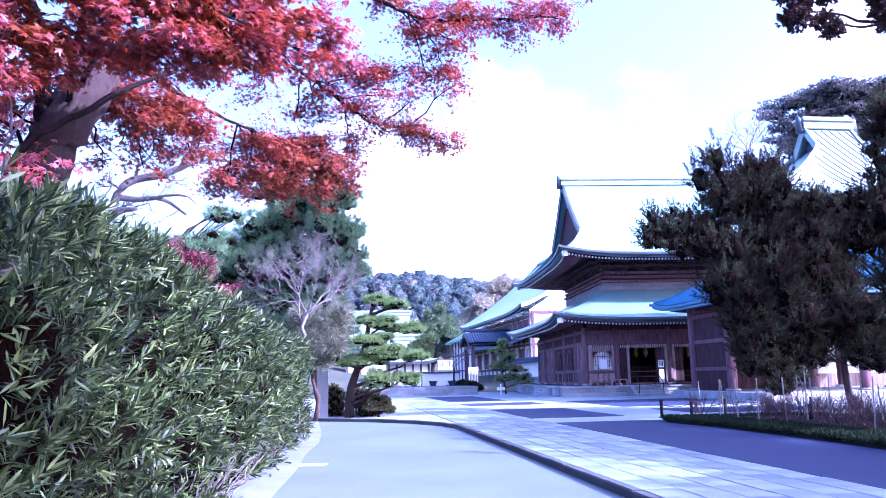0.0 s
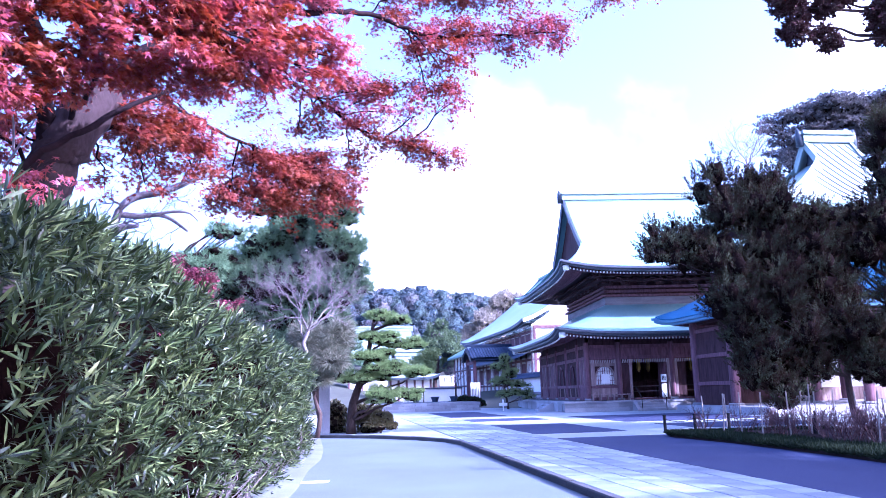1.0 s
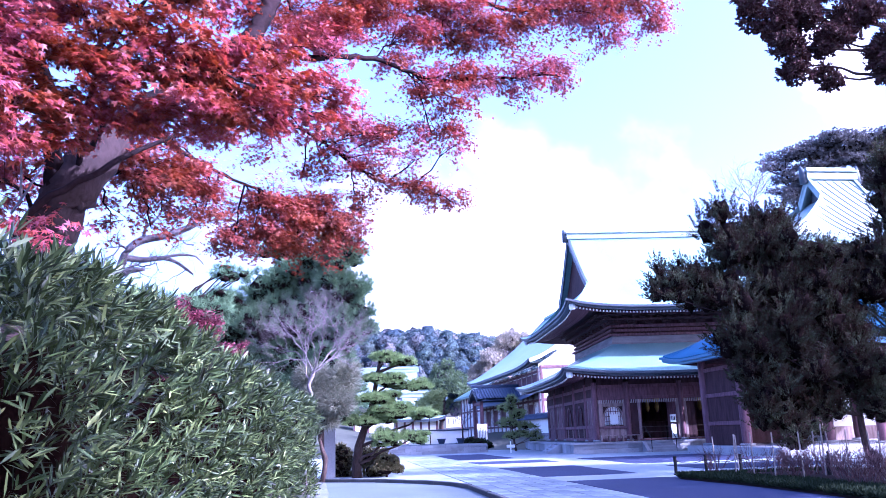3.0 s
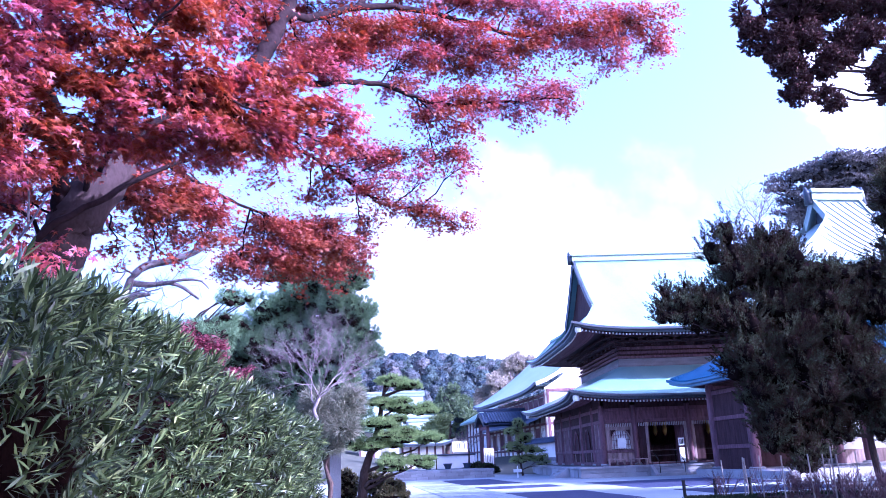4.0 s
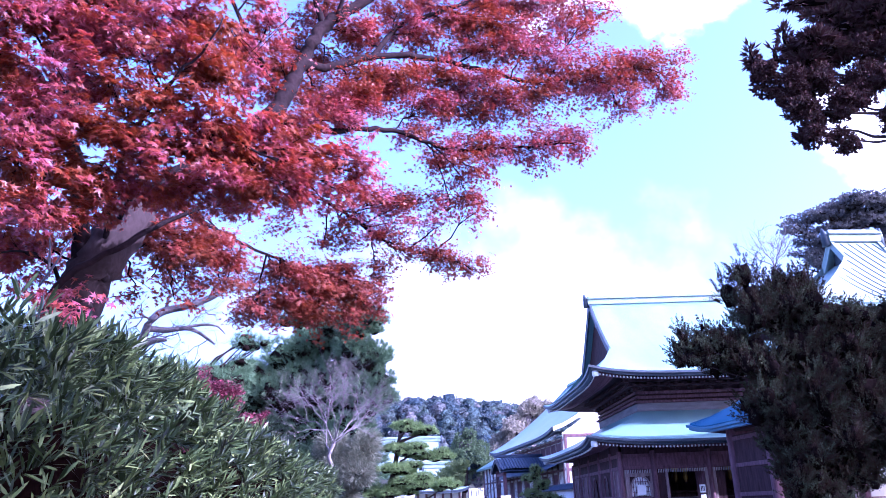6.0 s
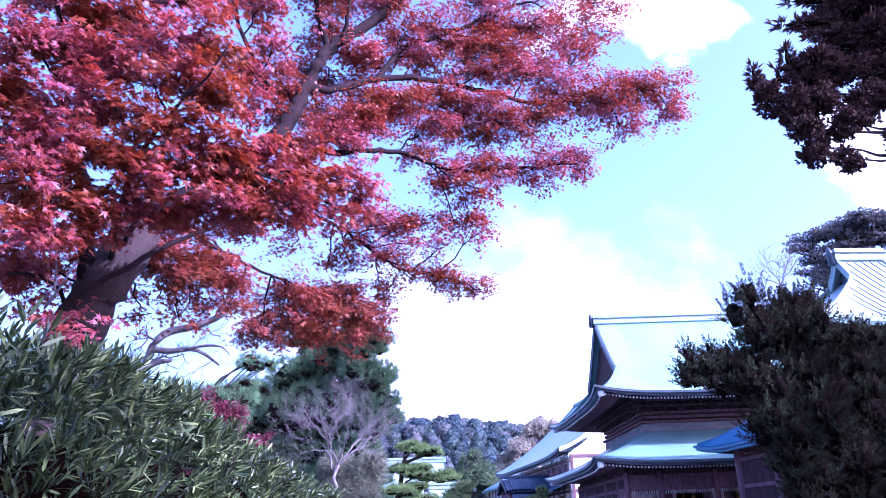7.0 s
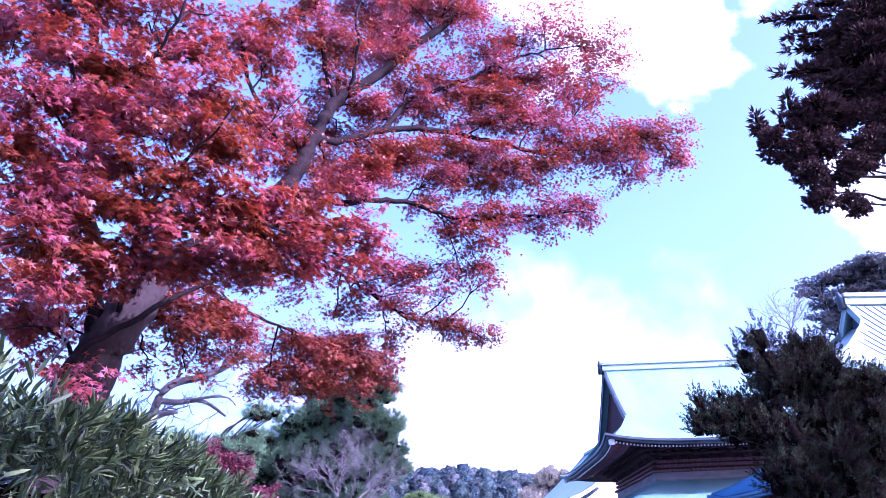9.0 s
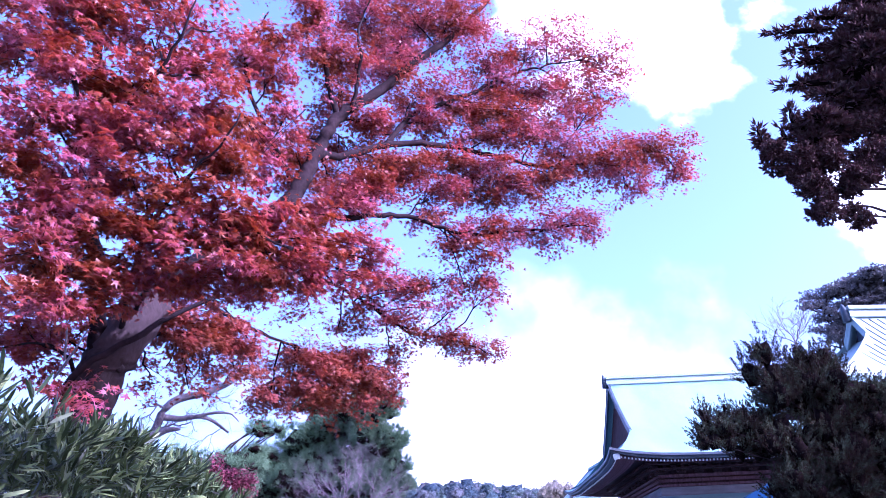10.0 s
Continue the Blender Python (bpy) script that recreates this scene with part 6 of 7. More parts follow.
def plume_tree(name, label, base, lean, height, trunk_r, lobes, plumes, mat, bark, seed, length=0.50, fat=0.085, leaf=0.060, per=56):
    """A trunk under a crown of many flame-shaped sprays of small scales."""
    rng = np.random.default_rng(seed)
    t = thing(name, label, "tree")
    b = Vector(base)
    tr = limb_points(wander(b, b + Vector((lean[0], lean[1], height)), 4, 0.1, rng), 0.5)
    g = Geo()
    g.tube(tr, taper(trunk_r, trunk_r * 0.25, len(tr)), 9, 0.25)
    part("trunk", g, bark, t, smooth=True)
    for c, r in lobes[::3]:
        if c[2] < 3.0:
            continue
        g = Geo()
        k = min(len(tr) - 2, max(int(0.3 * len(tr)), int((c[2] - 1.0) / height * len(tr) * 0.8)))
        g.tube(wander(tr[k], c, 5, 0.1, rng), taper(trunk_r * 0.3, trunk_r * 0.08, 6), 6)
        part("limb", g, bark, t, smooth=True)
    # lumps painted with M_SHADE for the shade behind the sprays
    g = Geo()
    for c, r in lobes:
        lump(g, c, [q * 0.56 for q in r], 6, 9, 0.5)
    part("inner_crown", g, M_SHADE, t, "inner lumps painted near-black for shade", smooth=True)
    pos, out = lobes_points(lobes, plumes, rng, 0.62)
    axis = unit(0.8 * out + np.array([-0.1, -0.1, 0.75]) + 0.22 * rng.normal(size=out.shape))
    size = length * (0.6 + 0.8 * rng.random(plumes))
    P, A = np.repeat(pos, per, 0), np.repeat(axis, per, 0)
    u = rng.random((len(P), 1))
    side = unit(np.cross(A, rng.normal(size=A.shape)))
    L = np.repeat(size, per)[:, None]
    p = P + A * L * (u - 0.25) + side * fat * (1.05 - u) * rng.random((len(P), 1)) ** 0.5
    a = unit(A + 0.38 * side + 0.2 * rng.normal(size=A.shape))
    tagged(part("crown", leaf_mesh("crown", mat, p, a, unit(side + 0.5 * rng.normal(size=A.shape)), leaf * (0.6 + 0.8 * rng.random(len(p))), *OVAL), None, t), kind="stuff")
    return t


# junipers by the court
JA = [((7.75, 28, 6.95), (0.28, 0.3, 0.55)), ((8.45, 28, 7), (0.28, 0.3, 0.5)), ((9, 28, 6.95), (0.26, 0.3, 0.45)), ((12, 28.3, 8.9), (0.8, 0.8, 0.6)), ((13.9, 28.3, 7.6), (0.8, 0.8, 0.6)), ((8.1, 28, 6.45), (0.85, 0.8, 0.75)), ((9.1, 28, 6.2), (0.8, 0.8, 0.7)), ((10.4, 28, 8.3), (1.1, 1.2, 1.25))]
JA += [((10.3, 28, 6.3), (1.2, 1.2, 1.2)), ((10.6, 28, 4.7), (1.2, 1.2, 1.1)), ((11, 28, 3), (1.1, 1.2, 1.2)), ((11.9, 28.3, 8), (1.3, 1.3, 1.15)), ((12.4, 28.3, 5.6), (1.5, 1.6, 2)), ((12.7, 28.3, 3.2), (1.4, 1.5, 1.4)), ((11.3, 27.8, 1.75), (0.8, 0.9, 0.7)), ((11.9, 27.6, 1.2), (0.9, 0.8, 0.6))]
JB = [((14, 28.8, 7.1), (1.4, 1.4, 1.3)), ((14, 28.8, 4.9), (1.5, 1.5, 1.5)), ((17.3, 29, 9), (1.2, 1.3, 1.4)), ((15.9, 29, 6.4), (1.7, 1.6, 1.6)), ((17.8, 29, 10.9), (1, 1.1, 1.1)), ((16.2, 29, 7.7), (0.9, 1, 0.7)), ((17.2, 29, 4.8), (1.5, 1.5, 1.6))]
JB += [((14.6, 28.8, 3), (1.2, 1.2, 0.8)), ((16.6, 29, 3.2), (1.5, 1.3, 0.8)), ((18.3, 29.2, 7.8), (1.4, 1.4, 1.8)), ((17.6, 28.8, 2.2), (1.2, 0.9, 0.7)), ((16.4, 28.6, 1.6), (0.9, 0.8, 0.7)), ((17.4, 28.6, 1.4), (0.9, 0.8, 0.6)), ((18.6, 28.8, 1.8), (1, 0.8, 0.8)), ((18.9, 28.8, 4.6), (1.4, 1.2, 1.8))]
JA += [((12.9, 28, 2.3), (0.8, 0.8, 0.6)), ((14.9, 28, 2.5), (0.8, 0.8, 0.6)), ((15.7, 28.2, 2.0), (0.9, 0.8, 0.7)), ((14.6, 28.2, 3.4), (1.2, 1.0, 0.8)), ((16.6, 28.4, 2.2), (1.0, 0.8, 0.8)), ((14.7, 28, 2.2), (0.5, 0.6, 0.5)), ((15.2, 28, 1.8), (0.8, 0.8, 0.5)), ((16.2, 28.4, 1.7), (0.9, 0.8, 0.6)), ((13.2, 28, 1.9), (0.6, 0.7, 0.45))]
plume_tree("juniper_tree", "old spreading juniper tree with dense dark sprays", (14.7, 28.6, 0), (-0.5, 0, 1), 6.6, 0.14, many_lobes(JA, 10, 7, 0.40, 1.25), 7600, L_JUNI, M_BARKD, 51)
plume_tree("juniper_tree", "old juniper tree with a tall dense dark crown", (17.9, 29.6, 0), (-1.2, 0, 1), 9.0, 0.16, many_lobes(JB, 10, 8, 0.40, 1.25), 6600, L_JUNI, M_BARKD, 52)

# the tall cedar whose upper branches reach over the court
CA = [((16.3, 26, 21.4), (1.9, 1.5, 0.9)), ((18.4, 26, 21.8), (1.8, 1.4, 1.1)), ((15.9, 26, 19.9), (1.9, 1.5, 0.8)), ((16.1, 26, 18.7), (1.7, 1.5, 0.8)), ((18.2, 26, 19.6), (1.9, 1.5, 1.5)), ((13.7, 26, 17.2), (1.2, 1.1, 0.7)), ((17.6, 26, 23.0), (1.3, 1.0, 0.6)), ((19.0, 26, 24.0), (0.9, 1.0, 1.2)), ((17.6, 26, 17.6), (1.2, 1.1, 0.9)), ((17.4, 26, 14.9), (1.3, 1.1, 1.4))]
CB = [((11.5, 26, 16.5), (0.55, 0.7, 0.6)), ((12.3, 26, 15.9), (0.9, 0.8, 0.6)), ((12.5, 26, 14.9), (0.7, 0.7, 0.6)), ((12.9, 26, 14.0), (0.55, 0.6, 0.7)), ((13.6, 26, 16.0), (0.8, 0.8, 0.6)), ((14.2, 26, 15.0), (0.9, 0.9, 0.8)), ((15.2, 26, 15.8), (0.9, 0.9, 0.9)), ((14.9, 26, 17.3), (0.8, 0.8, 0.5)), ((16.2, 26, 14.0), (1.0, 0.9, 0.8)), ((15.9, 26, 17.4), (0.9, 0.9, 0.8)), ((14.0, 26, 13.6), (0.45, 0.5, 0.5))]
PLUMES = [((14.2, 26, 22.1), (1.5, 0.25, 0.16)), ((14.2, 26, 20.55), (1.3, 0.25, 0.16)), ((13.7, 26, 19.5), (1.4, 0.25, 0.15)), ((11.2, 26, 17.2), (0.13, 0.15, 0.65)), ((12.6, 26, 18.0), (0.15, 0.15, 0.6)), ((15.3, 26, 22.7), (1.1, 0.25, 0.16)), ((14.3, 26, 21.2), (1.1, 0.25, 0.16)), ((12.1, 26, 17.2), (0.15, 0.15, 0.5)), ((14.6, 26, 18.9), (1.0, 0.3, 0.16)), ((16.5, 26, 23.4), (0.9, 0.25, 0.16)), ((18.2, 26, 24.4), (0.16, 0.2, 0.7))]
cedar = crown_tree("cedar_tree", "tall old cedar tree with ragged layered dark boughs", (18.0, 26.5, 0), (0.2, 0, 1), 25.5, 0.55, many_lobes(CA, 12, 9, 0.40, 0.8) + PLUMES, 13000, 9, 0.45, 0.30, L_CEDAR, M_BARKD, 61, WIDE, up=0.2, core=0.66, shell=0.6, limbs=False)
rng = np.random.default_rng(62)
pos, out = lobes_points(many_lobes(CB, 9, 10, 0.42), 9500, rng, 0.25)
p, a, nn = tufts(pos, unit(out + np.array([-0.3, 0, 0.1])), 5, 0.7, rng)
tagged(part("lower_spray", leaf_mesh("lower_spray", L_CEDAR, p, a, nn, 0.14 * (0.6 + 0.8 * rng.random(len(p))), *OVAL), None, cedar, "thin lower sprays with sky between"), kind="stuff")
for c, r in CB:
    g = Geo()
    g.tube(wander((17.6, 26.3, c[2] - 0.4), c, 6, 0.1, rng), taper(0.09, 0.02, 7), 6)
    part("limb", g, M_BARKD, cedar, smooth=True)

# behind the maple: a pale gnarled bough, a darker red maple
gn = thing("gnarled_tree", "pale gnarled old tree with twisting half-bare boughs", "tree", m=pose(0.05, 0.1, -0.012))
for line, r in (([(-6.9, 13.6, -0.1), (-6.8, 13.7, 2.4), (-6.5, 13.9, 4.0), (-6.2, 14.0, 4.59), (-6.02, 14.0, 5.05), (-5.83, 14.2, 5.28), (-5.56, 14.4, 5.39), (-5.25, 14.7, 5.59), (-5.0, 15.0, 5.86), (-4.73, 15.2, 6.15)], 0.17),
                ([(-6.08, 14.0, 4.91), (-5.94, 14.1, 4.9), (-5.75, 14.2, 4.89), (-5.48, 14.4, 4.96), (-5.27, 14.6, 4.89), (-5.04, 14.8, 4.71)], 0.075),
                ([(-6.25, 13.9, 4.5), (-5.9, 13.9, 4.62), (-5.68, 14.0, 4.66)], 0.10),
                ([(-5.83, 14.2, 5.28), (-5.8, 14.2, 5.5), (-5.83, 14.3, 5.7), (-6.05, 14.3, 5.87)], 0.04),
                ([(-5.58, 14.3, 4.93), (-5.24, 14.5, 5.04), (-4.98, 14.7, 5.05), (-4.88, 14.9, 4.93)], 0.04),
                ([(-5.8, 14.2, 5.53), (-5.61, 14.3, 5.75), (-5.52, 14.4, 6.06)], 0.035)):
    g = Geo()
    pts = limb_points(line)
    g.tube(pts, taper(r, r * 0.3, len(pts)), 9, 0.4)
    rng = np.random.default_rng(len(pts))
    for k in range(6, len(pts), 3):
        d = Vector(rng.normal(size=3)).normalized()
        grow(g, pts[k], (d + Vector((0.4, 0, 0.4))).normalized(), 0.40, r * 0.15, 4, rng, 0.7, 3)
    part("bough", g, M_TWIG, gn, smooth=True)
maple("maple_tree", "small dark red maple tree beyond the hedge", ([(-9.6, 25, -0.1), (-9.5, 25, 2.0), (-9.3, 25, 3.2)], 0.14, 0.08),
      [([(-9.3, 25, 3.0), (-8.9, 24.8, 4.2), (-8.4, 24.6, 5.2)], 0.05, 0.01, 0.2, 1.2, 0.6), ([(-9.4, 25, 2.6), (-10.3, 24.8, 4.0), (-10.8, 24.6, 5.4)], 0.05, 0.01, 0.2, 1.2, 0.6), ([(-9.3, 25, 3.0), (-8.2, 24.6, 3.7), (-7.4, 24.4, 4.2)], 0.05, 0.01, 0.2, 1.1, 0.6)], L_MAPLED, M_BARKD, 12, 640, 0.085)

# low trees and hedge behind the far end of the lane
crown_tree("evergreen_tree", "broad dark evergreen tree behind the hedge", (-13.5, 33, 0), (0, 0, 1), 6.0, 0.25, many_lobes([((-13.5, 33, 5.0), (2.4, 2, 1.8)), ((-11.2, 33, 4.2), (1.9, 1.7, 1.5)), ((-11.0, 33, 6.4), (1.6, 1.4, 1.1)), ((-12.6, 33, 7.2), (1.5, 1.3, 0.9)), ((-16, 34, 5.4), (2.6, 2, 1.9)), ((-10.6, 33, 7.4), (1.3, 1.2, 0.7)), ((-11.8, 33, 6.5), (1.2, 1.2, 0.8)), ((-9.5, 33, 8.5), (0.8, 0.8, 0.5))], 6, 10, 0.42), 5200, 20, 0.6, 0.28, L_PINE, M_BARKD, 71, NEEDLE, up=0.6, core=0.6, shell=0.7)
crown_tree("young_pine", "pale green young pine before the long hall", (5.0, 66, 0), (-0.1, 0, 1), 3.8, 0.10, many_lobes([((4.8, 66, 4.15), (0.55, 0.6, 0.45)), ((4.6, 66, 3.5), (0.9, 0.8, 0.40)), ((5.2, 66, 2.9), (1.0, 0.9, 0.40)), ((4.6, 66, 2.2), (1.1, 0.9, 0.40)), ((5.9, 66, 2.0), (1.0, 0.8, 0.45)), ((5.0, 66, 1.3), (1.2, 0.9, 0.40)), ((6.5, 66, 1.2), (0.9, 0.8, 0.5))], 6, 11, 0.45), 2600, 12, 0.6, 0.20, L_LIGHT, M_BARKD, 72, up=0.5, core=0.45)
crown_tree("clipped_bush", "long clipped bush beside the terrace wall", (2.0, 70, 0), (0, 0, 1), 0.6, 0.06, many_lobes([((2.2, 69.5, 0.55), (1.1, 1.0, 0.6)), ((1.2, 72.5, 0.6), (1.0, 1.0, 0.6))], 4, 12, 0.5), 1200, 6, 0.8, 0.16, L_GRASS, M_BARKD, 73, OVAL, core=0.85, category="bush")
crown_tree("young_tree", "slender young tree with thin grey-green crown", (-2.2, 70, 0.5), (0, 0, 1), 3.0, 0.06, many_lobes([((-2.2, 70, 3.6), (1.5, 1.3, 1.1)), ((-1.6, 70, 4.6), (1.0, 1.0, 0.7))], 4, 13, 0.5), 900, 8, 0.8, 0.2, L_LIGHT, M_BARKD, 74, OVAL, core=0)
bare_tree("weeping_cherry", "small leafless cherry tree with fine drooping twigs", (0.7, 72, 0.4), [(0.7, 72, 1.5), (0.75, 72, 2.3)], 0.10, 3, 32, M_TWIG, M_BARKD, 0.55, 1.1, 4, 0.7)
crown_tree("camphor_tree", "rounded evergreen tree behind the far halls", (-2.0, 140, 0), (0, 0, 1), 12, 0.5, many_lobes([((-1.8, 140, 11.5), (3.4, 3, 3.0)), ((-4.2, 140, 8.0), (2.6, 2.5, 3)), ((1.2, 140, 8.0), (2.8, 2.5, 3.2))], 6, 14, 0.5), 8000, 8, 0.8, 0.30, L_CAMPHOR, M_BARKD, 75, OVAL, core=0.7, shell=0.6, inner=M_FOREST)
crown_tree("pale_tree", "tall tree in faded pale autumn leaf", (11, 150, 0), (0, 0, 1), 14, 0.5, many_lobes([((8.3, 150, 15.0), (2.8, 3, 3.4)), ((12.0, 152, 18.6), (3.4, 3, 3.4)), ((5.6, 150, 11.8), (2.6, 3, 2.6)), ((9.6, 151, 18.2), (2.0, 2, 2.0))], 6, 15, 0.5), 9000, 8, 0.8, 0.28, L_PALE, M_TWIG, 76, OVAL, core=0.66, shell=0.55, inner=M_PALECROWN)


# ---------------------------------------------------------------- hills
def hill(name, label, cx, cy, sx, sy, h, seed, n, mat, size=(1.7, 3.4)):
    rng = np.random.default_rng(seed)
    z = lambda x, y: h * math.exp(-((x - cx) / sx) ** 2 - ((y - cy) / sy) ** 2) * (1 + 0.22 * noise.noise(Vector((x * 0.016, y * 0.016, seed)))) - 1.2
    g = Geo()
    g.sheet([[(cx + sx * 2.2 * (i / 14 - 1), cy + sy * 2.2 * (j / 14 - 1), z(cx + sx * 2.2 * (i / 14 - 1), cy + sy * 2.2 * (j / 14 - 1))) for i in range(29)] for j in range(29)])
    whole(name, g, M_HILL, label, "hill", kind="structure", smooth=True)
    core, lobes = Geo(), []
    for _ in range(n):
        x, y = cx + sx * 1.5 * (2 * rng.random() - 1), cy - sy * 1.4 * rng.random() + 0.15 * sy
        zz = z(x, y)
        if zz < 4 or (y < 110 and abs(x) < 34):
            continue
        r = size[0] + (size[1] - size[0]) * rng.random()
        c = (x, y, zz + r * 0.8)
        lobes.append((c, (r, r, r * (0.75 + 0.4 * rng.random()))))
        lump(core, c, [q * 0.86 for q in lobes[-1][1]], 6, 9, 0.6)
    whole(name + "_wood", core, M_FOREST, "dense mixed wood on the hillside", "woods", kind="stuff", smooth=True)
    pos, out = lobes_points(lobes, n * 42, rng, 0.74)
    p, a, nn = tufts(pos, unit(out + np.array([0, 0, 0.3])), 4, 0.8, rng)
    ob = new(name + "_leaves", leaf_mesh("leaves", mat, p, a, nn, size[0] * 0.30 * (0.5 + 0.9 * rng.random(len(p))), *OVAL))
    tagged(ob, "mixed evergreen and fading foliage on the hillside", "woods", kind="stuff")


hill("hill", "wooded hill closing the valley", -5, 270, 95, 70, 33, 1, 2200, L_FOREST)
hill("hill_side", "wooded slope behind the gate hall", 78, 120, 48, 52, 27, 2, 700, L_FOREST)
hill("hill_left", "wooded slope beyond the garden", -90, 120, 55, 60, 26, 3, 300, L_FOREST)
for k, (x, z, r) in enumerate(((40.8, 33.2, 2.3), (46.2, 34.6, 3.8), (51.5, 35.0, 4.4), (57.0, 34.4, 4.2), (44.2, 29.8, 2.6))):
    tiers = [((x, 90, z), (r, r, r * 0.34)), ((x - 0.6 * r, 90, z - 1.2), (r * 0.7, r * 0.7, r * 0.22)), ((x + 0.7 * r, 90, z - 1.5), (r * 0.8, r * 0.7, r * 0.26)), ((x + 0.2, 90, z - 2.6), (r * 0.85, r * 0.8, r * 0.26)), ((x - 0.4, 90, z - 4.3), (r * 0.7, r * 0.8, r * 0.25)), ((x + 1.0, 90, z - 5.6), (r * 0.9, r * 0.8, r * 0.4))]
    crown_tree("hill_pine", "tall umbrella-crowned pine on the slope", (x + 1, 91, 12), (0, 0, 1), z - 13, 0.3, many_lobes(tiers, 7, 80 + k, 0.42),
               5200 if k else 1500, 10, 0.8, 0.22, L_UMBRELLA, M_BARKD, 81 + k, OVAL, core=0.55 if k else 0.0, shell=0.5, inner=M_UMBRELLA)
bare_tree("bare_tree", "leafless tree on the slope", (36.5, 88, 14), [(36.5, 88, 20), (36.0, 88, 27)], 0.3, 3, 33, M_TWIG, M_TWIG, 0.5, 2.6, 4, 0.7)

# ---------------------------------------------------------------- planted bed, posts, stakes, furniture
def bed_edge(y):
    return float(np.interp(y, [8, 14.2, 16.4, 20.4, 23.6, 24.6], [8.4, 7.85, 7.7, 7.2, 6.45, 6.9]))


g = Geo()
rows = []
for i in range(28):
    y = 8 + 16.4 * i / 27
    x = bed_edge(y)
    rows.append([(x, y, -0.02), (x + 0.15, y, 0.10), (x + 1.2, y, 0.13), (x + 9, y, 0.10), (x + 9.2, y, -0.02)])
g.sheet(rows)
g.add([rows[-1][0], rows[-1][1], rows[-1][2], rows[-1][3], rows[-1][4]], [(0, 1, 2, 3, 4)])
whole("planting_bed", g, M_SOIL, "bare earth planting bed beside the court", "planting bed", kind="structure")
rng = np.random.default_rng(91)
n = 9500
y = 8.2 + 16.0 * rng.random(n)
x = np.array([bed_edge(q) for q in y]) + 0.03 + 1.5 * rng.random(n) ** 1.3
z = 0.05 + 0.06 * rng.random(n)
end = rng.random(n) < 0.12
x[end], y[end] = 6.6 + 5 * rng.random(end.sum()), 23.6 + 0.7 * rng.random(end.sum())
p, a, nn = tufts(np.stack([x, y, z], 1), np.tile([0.0, 0, 1.0], (n, 1)), 9, 0.9, rng)
a[:, 2] = np.abs(a[:, 2])
tagged(new("border_grass", leaf_mesh("border_grass", L_GRASS, p, a, nn, 0.07 + 0.08 * rng.random(len(p)), (([(0, 0, 0), (0.45, 0.08, 0.02), (0.45, -0.08, 0.02), (1, 0, -0.05)])), [(0, 2, 1), (1, 2, 3)])), "dark tufted border grass edging the bed", "grass", kind="stuff")


def bollard(x, y, h):
    b = thing("rope_post", "short dark post of the rope fence by the bed", "post", group="rope fence posts", m=pose(x, y, 0))
    g = Geo()
    g.lathe(0, 0, [(0.055, -0.05), (0.055, h - 0.06), (0.065, h - 0.05), (0.065, h - 0.01), (0.03, h)], 10)
    part("shaft", g, M_BLACK, b, smooth=False)
    g = Geo()
    g.lathe(0, 0, [(0.062, h * 0.72), (0.066, h * 0.74), (0.062, h * 0.76)], 10)
    part("collar", g, M_BLACK, b)


posts = [(7.25, 26.6), (8.35, 26.9), (9.5, 26.9), (10.9, 26.8), (12.3, 26.6), (13.6, 26.2), (9.9, 21.5), (11.2, 18.6)]
for x, y in posts:
    bollard(x, y, 0.55)
for a, b in zip(posts[:5], posts[1:6]):
    g = Geo()
    g.tube([(a[0] + (b[0] - a[0]) * t, a[1] + (b[1] - a[1]) * t, 0.40 - 0.10 * math.sin(math.pi * t)) for t in np.linspace(0, 1, 8)], [0.012] * 8, 6)
    whole("rope", g, M_BLACK, "slack dark rope between the short posts", "rope", group="ropes")


def stake(x, y, h, lean, seed):
    rng = np.random.default_rng(seed)
    g = Geo()
    n = 9
    pts = [(x + lean[0] * t, y + lean[1] * t, -0.05 + (h + 0.05) * t) for t in np.linspace(0, 1, n)]
    g.tube(pts, [0.017 if k % 2 else 0.021 for k in range(n)], 8)
    whole("bamboo_stake", g, M_BAMBOO, "dry bamboo stake standing in the bed", "stake", group="bamboo stakes", smooth=False)


def shrub(x, y, h, seed, label, mat, stems):
    rng = np.random.default_rng(seed)
    s = thing("shrub", label, "shrub", group="leafless shrubs")
    for k in range(stems):
        g = Geo()
        a = rng.random() * 6.28
        d = Vector((math.cos(a) * 0.55, math.sin(a) * 0.55, 1)).normalized()
        grow(g, Vector((x + 0.12 * math.cos(a), y + 0.12 * math.sin(a), 0.05)), d, h * 0.45, 0.014, 3, rng, 0.42, 3, 0.72)
        part("stem", g, mat, s)


k = 0
for px, py, h in ((7.88, 24.48, 1.16), (8.09, 23.38, 1.22), (8.71, 24.84, 1.18), (8.07, 21.89, 1.27), (8.28, 21.01, 1.26), (8.92, 20.77, 1.26), (10.06, 22.59, 1.24), (9.70, 21.28, 1.44), (9.87, 21.22, 1.24), (10.69, 23.64, 1.09), (10.56, 21.79, 1.28), (10.79, 20.87, 1.22), (9.90, 18.80, 1.24), (9.21, 17.10, 1.26), (11.02, 20.01, 1.05), (10.08, 17.74, 1.28), (11.16, 19.03, 1.19), (10.14, 16.82, 1.33)):
    stake(px, py, h, (0.05 * math.sin(k * 2.1), 0.05 * math.cos(k * 1.7)), 200 + k)
    k += 1
THIN, BROAD = "thin leafless shrub with reddish twigs", "broad leafless shrub with fine reddish twigs"
